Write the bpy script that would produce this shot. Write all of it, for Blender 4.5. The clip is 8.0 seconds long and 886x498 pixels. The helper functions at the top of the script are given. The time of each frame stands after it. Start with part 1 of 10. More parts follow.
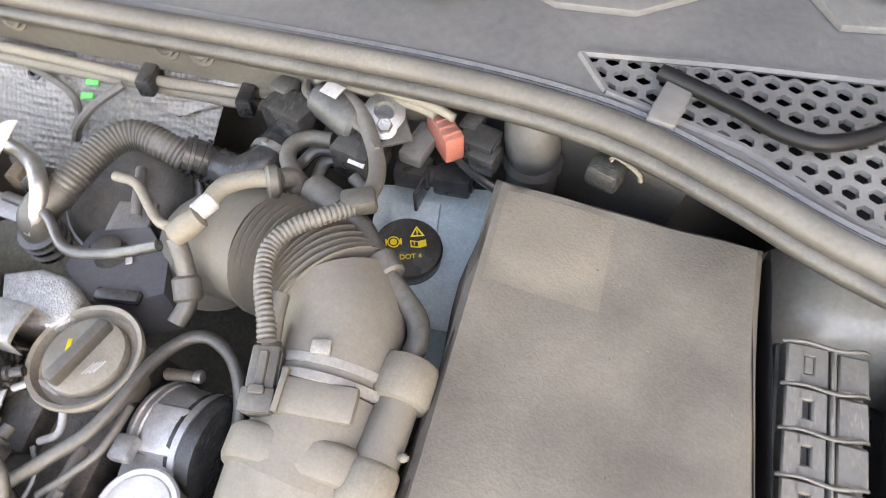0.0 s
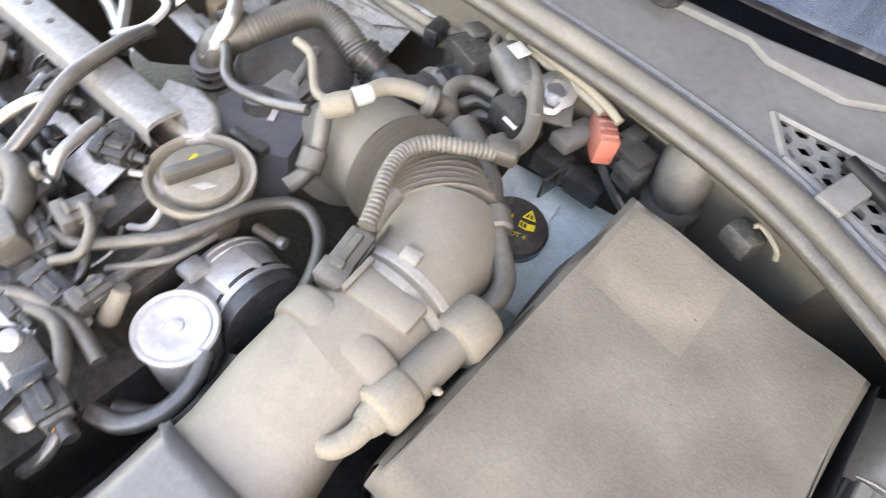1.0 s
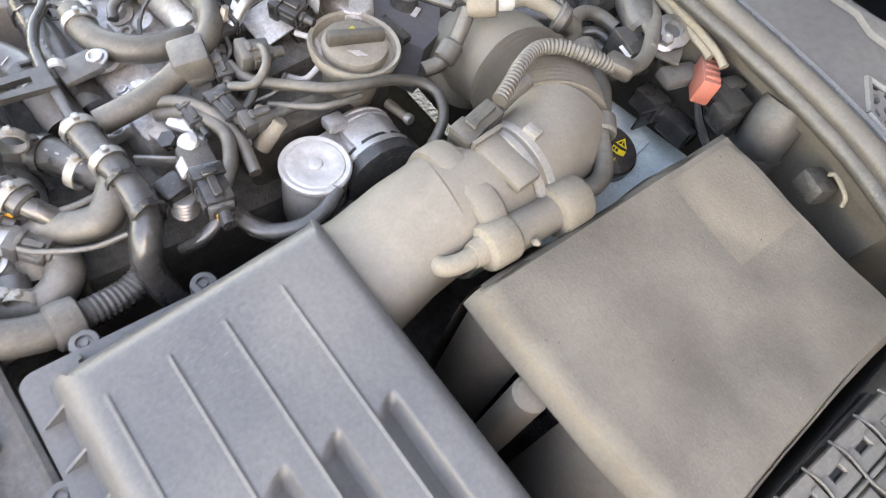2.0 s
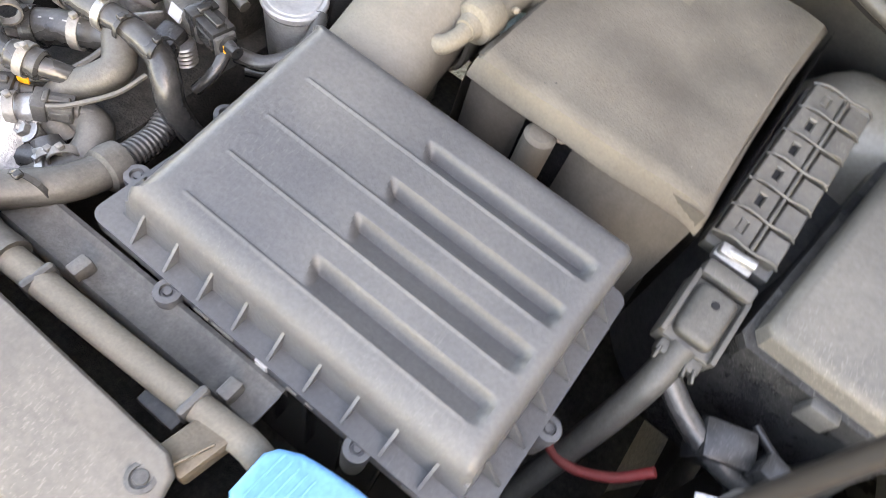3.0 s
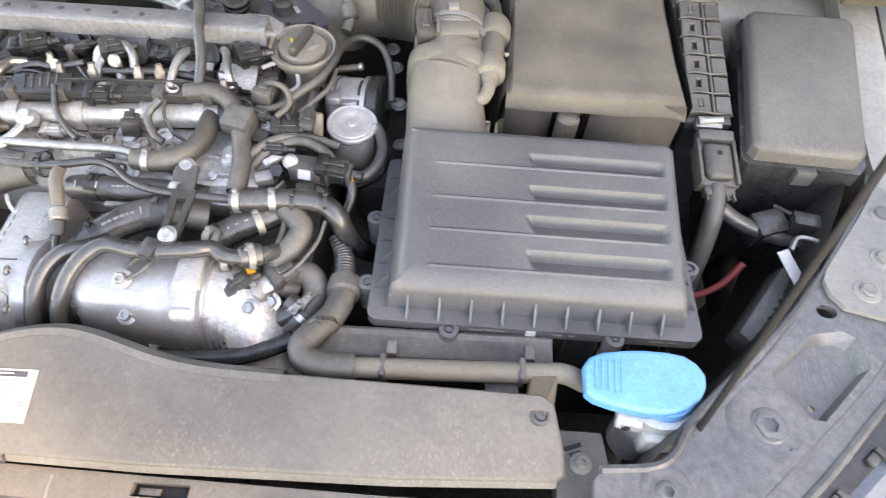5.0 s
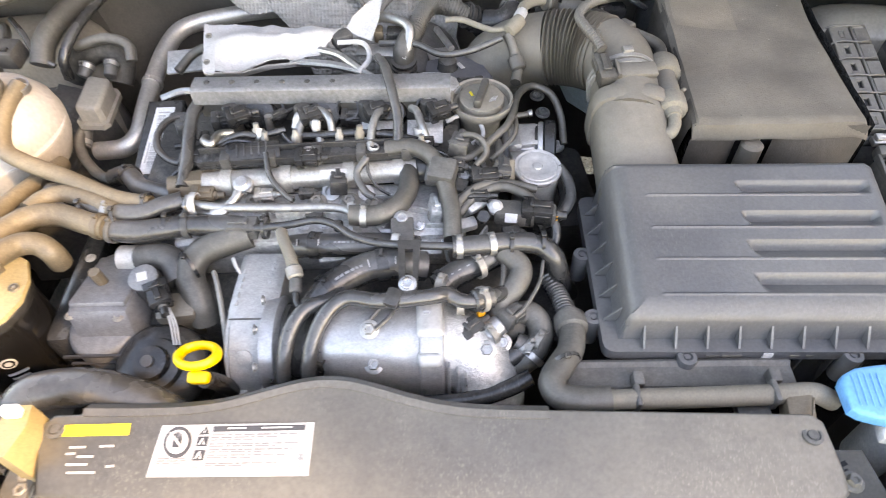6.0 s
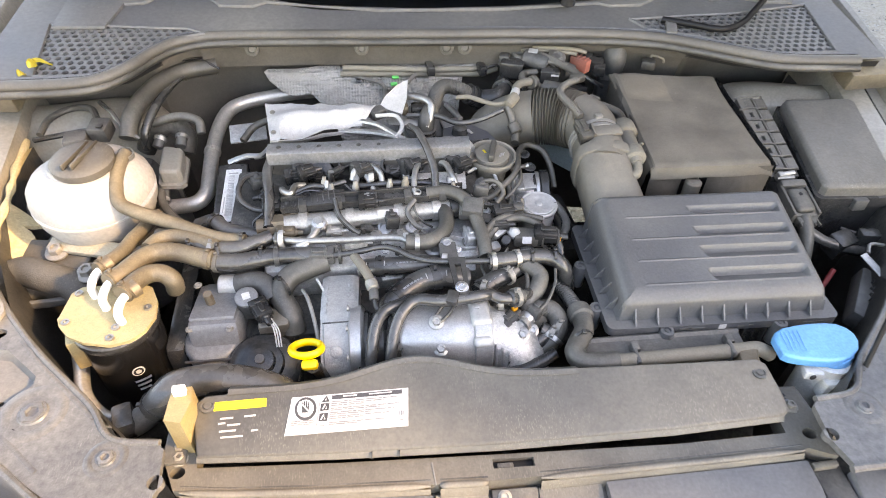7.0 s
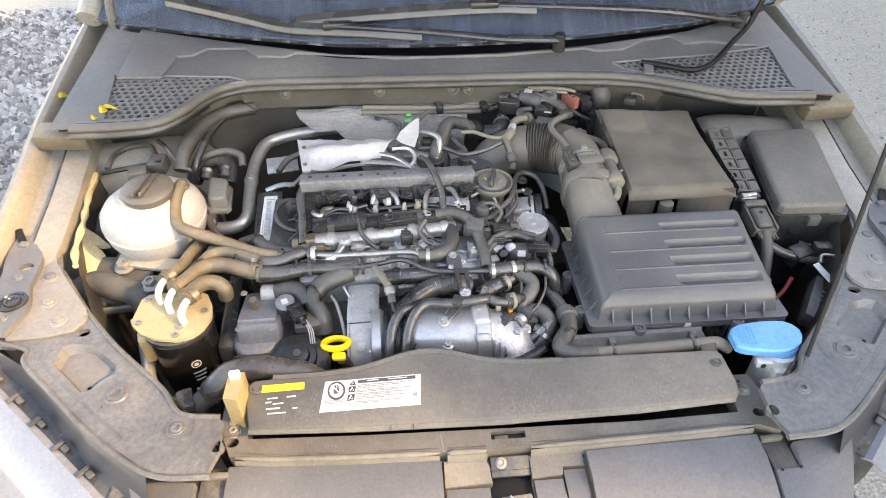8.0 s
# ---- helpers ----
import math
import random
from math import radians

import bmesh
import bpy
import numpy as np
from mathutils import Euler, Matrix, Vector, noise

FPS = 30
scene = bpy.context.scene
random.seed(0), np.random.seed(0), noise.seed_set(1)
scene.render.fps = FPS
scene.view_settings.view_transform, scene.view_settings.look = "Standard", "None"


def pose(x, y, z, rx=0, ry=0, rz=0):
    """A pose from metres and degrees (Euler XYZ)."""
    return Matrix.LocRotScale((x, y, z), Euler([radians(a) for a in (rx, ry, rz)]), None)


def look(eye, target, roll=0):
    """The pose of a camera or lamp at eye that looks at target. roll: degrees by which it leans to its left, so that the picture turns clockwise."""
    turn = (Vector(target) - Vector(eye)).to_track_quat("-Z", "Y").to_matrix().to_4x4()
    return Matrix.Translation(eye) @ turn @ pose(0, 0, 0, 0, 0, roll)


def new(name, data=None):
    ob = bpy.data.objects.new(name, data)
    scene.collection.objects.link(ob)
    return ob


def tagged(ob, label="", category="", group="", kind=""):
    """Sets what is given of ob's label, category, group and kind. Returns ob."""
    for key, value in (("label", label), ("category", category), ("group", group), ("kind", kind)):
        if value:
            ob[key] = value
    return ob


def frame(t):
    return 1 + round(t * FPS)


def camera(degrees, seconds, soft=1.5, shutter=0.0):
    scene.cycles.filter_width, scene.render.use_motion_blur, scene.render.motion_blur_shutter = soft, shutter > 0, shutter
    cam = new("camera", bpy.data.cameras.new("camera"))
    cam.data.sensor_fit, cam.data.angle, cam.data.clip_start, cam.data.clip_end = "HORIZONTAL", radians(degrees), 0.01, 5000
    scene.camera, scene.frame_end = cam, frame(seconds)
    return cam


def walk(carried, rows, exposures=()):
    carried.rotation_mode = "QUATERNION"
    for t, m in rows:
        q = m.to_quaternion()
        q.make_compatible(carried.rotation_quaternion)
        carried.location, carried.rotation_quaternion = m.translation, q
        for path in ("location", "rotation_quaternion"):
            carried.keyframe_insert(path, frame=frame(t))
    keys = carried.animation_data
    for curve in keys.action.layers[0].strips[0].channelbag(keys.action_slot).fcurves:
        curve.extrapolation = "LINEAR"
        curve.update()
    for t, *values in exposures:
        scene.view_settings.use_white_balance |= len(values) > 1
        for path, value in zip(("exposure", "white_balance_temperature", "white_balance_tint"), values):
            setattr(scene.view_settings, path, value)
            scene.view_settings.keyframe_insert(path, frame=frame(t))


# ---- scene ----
cam = camera(71.3, 8.0, soft=0.42, shutter=0.3)
PATH = [
    (0, (0.335, 0.37, 1.24), (0.008, 1.487, -0.387), -1.6),
    (0.5, (0.334, 0.376, 1.215), (-0.094, 1.482, -0.395), 6.3),
    (1, (0.333, 0.325, 1.206), (-0.232, 1.412, -0.375), 15.6),
    (1.2, (0.341, 0.304, 1.202), (-0.279, 1.355, -0.382), 18.0),
    (2.3, (0.376, 0.174, 1.203), (-0.156, 1.18, -0.442), 27.2),
    (2.5, (0.382, 0.145, 1.193), (-0.053, 1.176, -0.465), 27.5),
    (3, (0.42, 0.09, 1.178), (0.089, 1.101, -0.516), 22.0),
    (3.5, (0.421, 0.024, 1.205), (0.365, 1.049, -0.512), 18.7),
    (4, (0.355, -0.059, 1.239), (0.416, 1.022, -0.443), 9.6),
    (4.2, (0.318, -0.082, 1.265), (0.395, 1.017, -0.404), 7.4),
    (5.3, (0.169, -0.108, 1.308), (0.14, 1.111, -0.278), 2.9),
    (5.5, (0.119, -0.103, 1.298), (0.075, 1.149, -0.261), 1.0),
    (6, (0.024, -0.132, 1.314), (-0.029, 1.159, -0.213), -1.9),
    (6.5, (-0.067, -0.223, 1.366), (-0.012, 1.167, -0.071), -1.4),
    (7, (-0.106, -0.314, 1.416), (0.046, 1.14, 0.051), 1.5),
    (7.5, (-0.098, -0.396, 1.479), (0.056, 1.084, 0.143), 0.5),
    (8, (-0.106, -0.441, 1.504), (0.003, 1.073, 0.201), -0.2),
]
walk(cam, [(t, look(eye, target, roll)) for t, eye, target, roll in PATH],
     exposures=[(0.0, 3.68, 10300, 21), (0.5, 3.84, 10300, 21), (1.0, 3.88, 10000, 21), (2.5, 3.55, 10000, 20), (3.5, 3.56, 10500, 21), (4.0, 3.50, 10500, 20), (5.5, 3.26, 9900, 20), (6.5, 3.12, 9700, 20), (8.0, 2.86, 9700, 18)])

# ---- world, sun, exposure ----
SUN_ELEV, SUN_AZ = 35.0, 114.0          # height, and compass way to the sun (0 = +y, 90 = +x)
world = bpy.data.worlds.new("sky")
world.use_nodes = True
scene.world = world
wn = world.node_tree.nodes
sky = wn.new("ShaderNodeTexSky")
sky.sky_type, sky.sun_disc = "NISHITA", False
sky.sun_elevation, sky.sun_rotation = radians(SUN_ELEV), radians(SUN_AZ)
sky.air_density, sky.dust_density, sky.ozone_density = 1.0, 0.6, 1.0
wn["Background"].inputs["Strength"].default_value = 0.15
world.node_tree.links.new(sky.outputs["Color"], wn["Background"].inputs["Color"])
sun = new("sun", bpy.data.lights.new("sun", "SUN"))
sun.data.energy, sun.data.angle, sun.data.color = 1.2, radians(3.0), (1.0, 0.79, 0.50)
_a, _e = radians(SUN_AZ), radians(SUN_ELEV)
sun.matrix_world = look((0, 0, 4), Vector((0, 0, 4)) - Vector((math.sin(_a) * math.cos(_e), math.cos(_a) * math.cos(_e), math.sin(_e))))


# ---- materials ----
def material(name, base, dust=(0.30, 0.26, 0.20), amount=0.0, rough=0.6, metal=0.0, bump=0.15, scale=60.0,
             spots=0.25, coat=0.0, settle=0.6, specular=0.5, trans=0.0, grit=0.10, mottle=0.12, scuff=0.0):
    """A surface of colour base with fine grain, broad stains and dust that settles on what faces up."""
    spots = min(spots, amount * 1.3)
    m = bpy.data.materials.new(name)
    m.use_nodes = True
    nt = m.node_tree
    n, ln = nt.nodes, nt.links
    bsdf = n["Principled BSDF"]
    tc = n.new("ShaderNodeTexCoord")
    broad, fine = n.new("ShaderNodeTexNoise"), n.new("ShaderNodeTexNoise")
    broad.inputs["Scale"].default_value, broad.inputs["Detail"].default_value = scale * 0.22, 5.0
    fine.inputs["Scale"].default_value, fine.inputs["Detail"].default_value = scale * 8, 3.0
    mid = n.new("ShaderNodeTexNoise")
    mid.inputs["Scale"].default_value, mid.inputs["Detail"].default_value, mid.inputs["Roughness"].default_value = scale * 2.2, 6.0, 0.7
    for t in (broad, mid, fine):
        ln.new(tc.outputs["Object"], t.inputs["Vector"])
    info = n.new("ShaderNodeObjectInfo")
    geo = n.new("ShaderNodeNewGeometry")
    sep = n.new("ShaderNodeSeparateXYZ")
    ln.new(geo.outputs["Normal"], sep.inputs[0])
    up = n.new("ShaderNodeMapRange")
    up.inputs["From Min"].default_value, up.inputs["From Max"].default_value = -0.3, 1.0
    up.inputs["To Min"].default_value, up.inputs["To Max"].default_value = 1.0 - settle, 1.0
    ln.new(sep.outputs["Z"], up.inputs["Value"])
    spread = n.new("ShaderNodeMapRange")
    spread.inputs["From Min"].default_value, spread.inputs["From Max"].default_value = 0.28, 0.72
    spread.inputs["To Min"].default_value, spread.inputs["To Max"].default_value = max(0.0, amount - spots), min(1.0, amount + spots)
    ln.new(broad.outputs["Fac"], spread.inputs["Value"])
    dustmix = n.new("ShaderNodeMath")
    dustmix.operation = "MULTIPLY"
    ln.new(spread.outputs["Result"], dustmix.inputs[0])
    ln.new(up.outputs["Result"], dustmix.inputs[1])
    grain = n.new("ShaderNodeMapRange")
    grain.inputs["From Min"].default_value, grain.inputs["From Max"].default_value = 0.3, 0.7
    grain.inputs["To Min"].default_value, grain.inputs["To Max"].default_value = 1 - grit, 1 + grit
    ln.new(fine.outputs["Fac"], grain.inputs["Value"])
    vary = n.new("ShaderNodeMapRange")
    vary.inputs["To Min"].default_value, vary.inputs["To Max"].default_value = 0.9, 1.1
    ln.new(info.outputs["Random"], vary.inputs["Value"])
    blotch = n.new("ShaderNodeMapRange")
    blotch.inputs["From Min"].default_value, blotch.inputs["From Max"].default_value = 0.3, 0.7
    blotch.inputs["To Min"].default_value, blotch.inputs["To Max"].default_value = 1 - mottle, 1 + mottle
    ln.new(mid.outputs["Fac"], blotch.inputs["Value"])
    grained = n.new("ShaderNodeMath")
    grained.operation = "MULTIPLY"
    ln.new(grain.outputs["Result"], grained.inputs[0])
    ln.new(blotch.outputs["Result"], grained.inputs[1])
    tone = n.new("ShaderNodeMath")
    tone.operation = "MULTIPLY"
    ln.new(grained.outputs[0], tone.inputs[0])
    ln.new(vary.outputs["Result"], tone.inputs[1])
    mix = n.new("ShaderNodeMix")
    mix.data_type = "RGBA"
    mix.inputs["A"].default_value, mix.inputs["B"].default_value = (*base, 1), (*dust, 1)
    ln.new(dustmix.outputs[0], mix.inputs["Factor"])
    colour = mix.outputs["Result"]
    if scuff:                                         # fine pale scuffs and scratches, in patches
        mp, streak, patchy = n.new("ShaderNodeMapping"), n.new("ShaderNodeTexNoise"), n.new("ShaderNodeTexNoise")
        mp.inputs["Rotation"].default_value, mp.inputs["Scale"].default_value = (0.0, 0.0, 0.6), (1.0, 0.16, 1.0)
        ln.new(tc.outputs["Object"], mp.inputs["Vector"])
        ln.new(mp.outputs["Vector"], streak.inputs["Vector"])
        ln.new(tc.outputs["Object"], patchy.inputs["Vector"])
        streak.inputs["Scale"].default_value, streak.inputs["Detail"].default_value = 700.0, 4.0
        patchy.inputs["Scale"].default_value, patchy.inputs["Detail"].default_value = 11.0, 4.0
        sm, pm, both = n.new("ShaderNodeMapRange"), n.new("ShaderNodeMapRange"), n.new("ShaderNodeMath")
        sm.inputs["From Min"].default_value, sm.inputs["From Max"].default_value = 0.55, 0.68
        pm.inputs["From Min"].default_value, pm.inputs["From Max"].default_value, pm.inputs["To Max"].default_value = 0.46, 0.66, scuff
        ln.new(streak.outputs["Fac"], sm.inputs["Value"])
        ln.new(patchy.outputs["Fac"], pm.inputs["Value"])
        both.operation = "MULTIPLY"
        ln.new(sm.outputs["Result"], both.inputs[0])
        ln.new(pm.outputs["Result"], both.inputs[1])
        worn = n.new("ShaderNodeMix")
        worn.data_type = "RGBA"
        worn.inputs["B"].default_value = (*[min(0.8, c * 1.4) for c in dust], 1)
        ln.new(both.outputs[0], worn.inputs["Factor"])
        ln.new(colour, worn.inputs["A"])
        colour = worn.outputs["Result"]
    mul = n.new("ShaderNodeVectorMath")
    mul.operation = "SCALE"
    ln.new(colour, mul.inputs[0])
    ln.new(tone.outputs[0], mul.inputs["Scale"])
    ln.new(mul.outputs[0], bsdf.inputs["Base Color"])
    rr = n.new("ShaderNodeMapRange")
    rr.inputs["To Min"].default_value, rr.inputs["To Max"].default_value = rough, min(1.0, rough + 0.45)
    ln.new(dustmix.outputs[0], rr.inputs["Value"])
    ln.new(rr.outputs["Result"], bsdf.inputs["Roughness"])
    if metal:
        mm = n.new("ShaderNodeMapRange")
        mm.inputs["To Min"].default_value, mm.inputs["To Max"].default_value = metal, 0.0
        ln.new(dustmix.outputs[0], mm.inputs["Value"])
        ln.new(mm.outputs["Result"], bsdf.inputs["Metallic"])
    bsdf.inputs["Coat Weight"].default_value = coat
    bsdf.inputs["Specular IOR Level"].default_value = specular
    bsdf.inputs["Transmission Weight"].default_value = trans
    if bump:
        b = n.new("ShaderNodeBump")
        b.inputs["Strength"].default_value, b.inputs["Distance"].default_value = bump, 0.002
        ln.new(fine.outputs["Fac"], b.inputs["Height"])
        ln.new(b.outputs["Normal"], bsdf.inputs["Normal"])
    return m


DUST = (0.285, 0.26, 0.215)
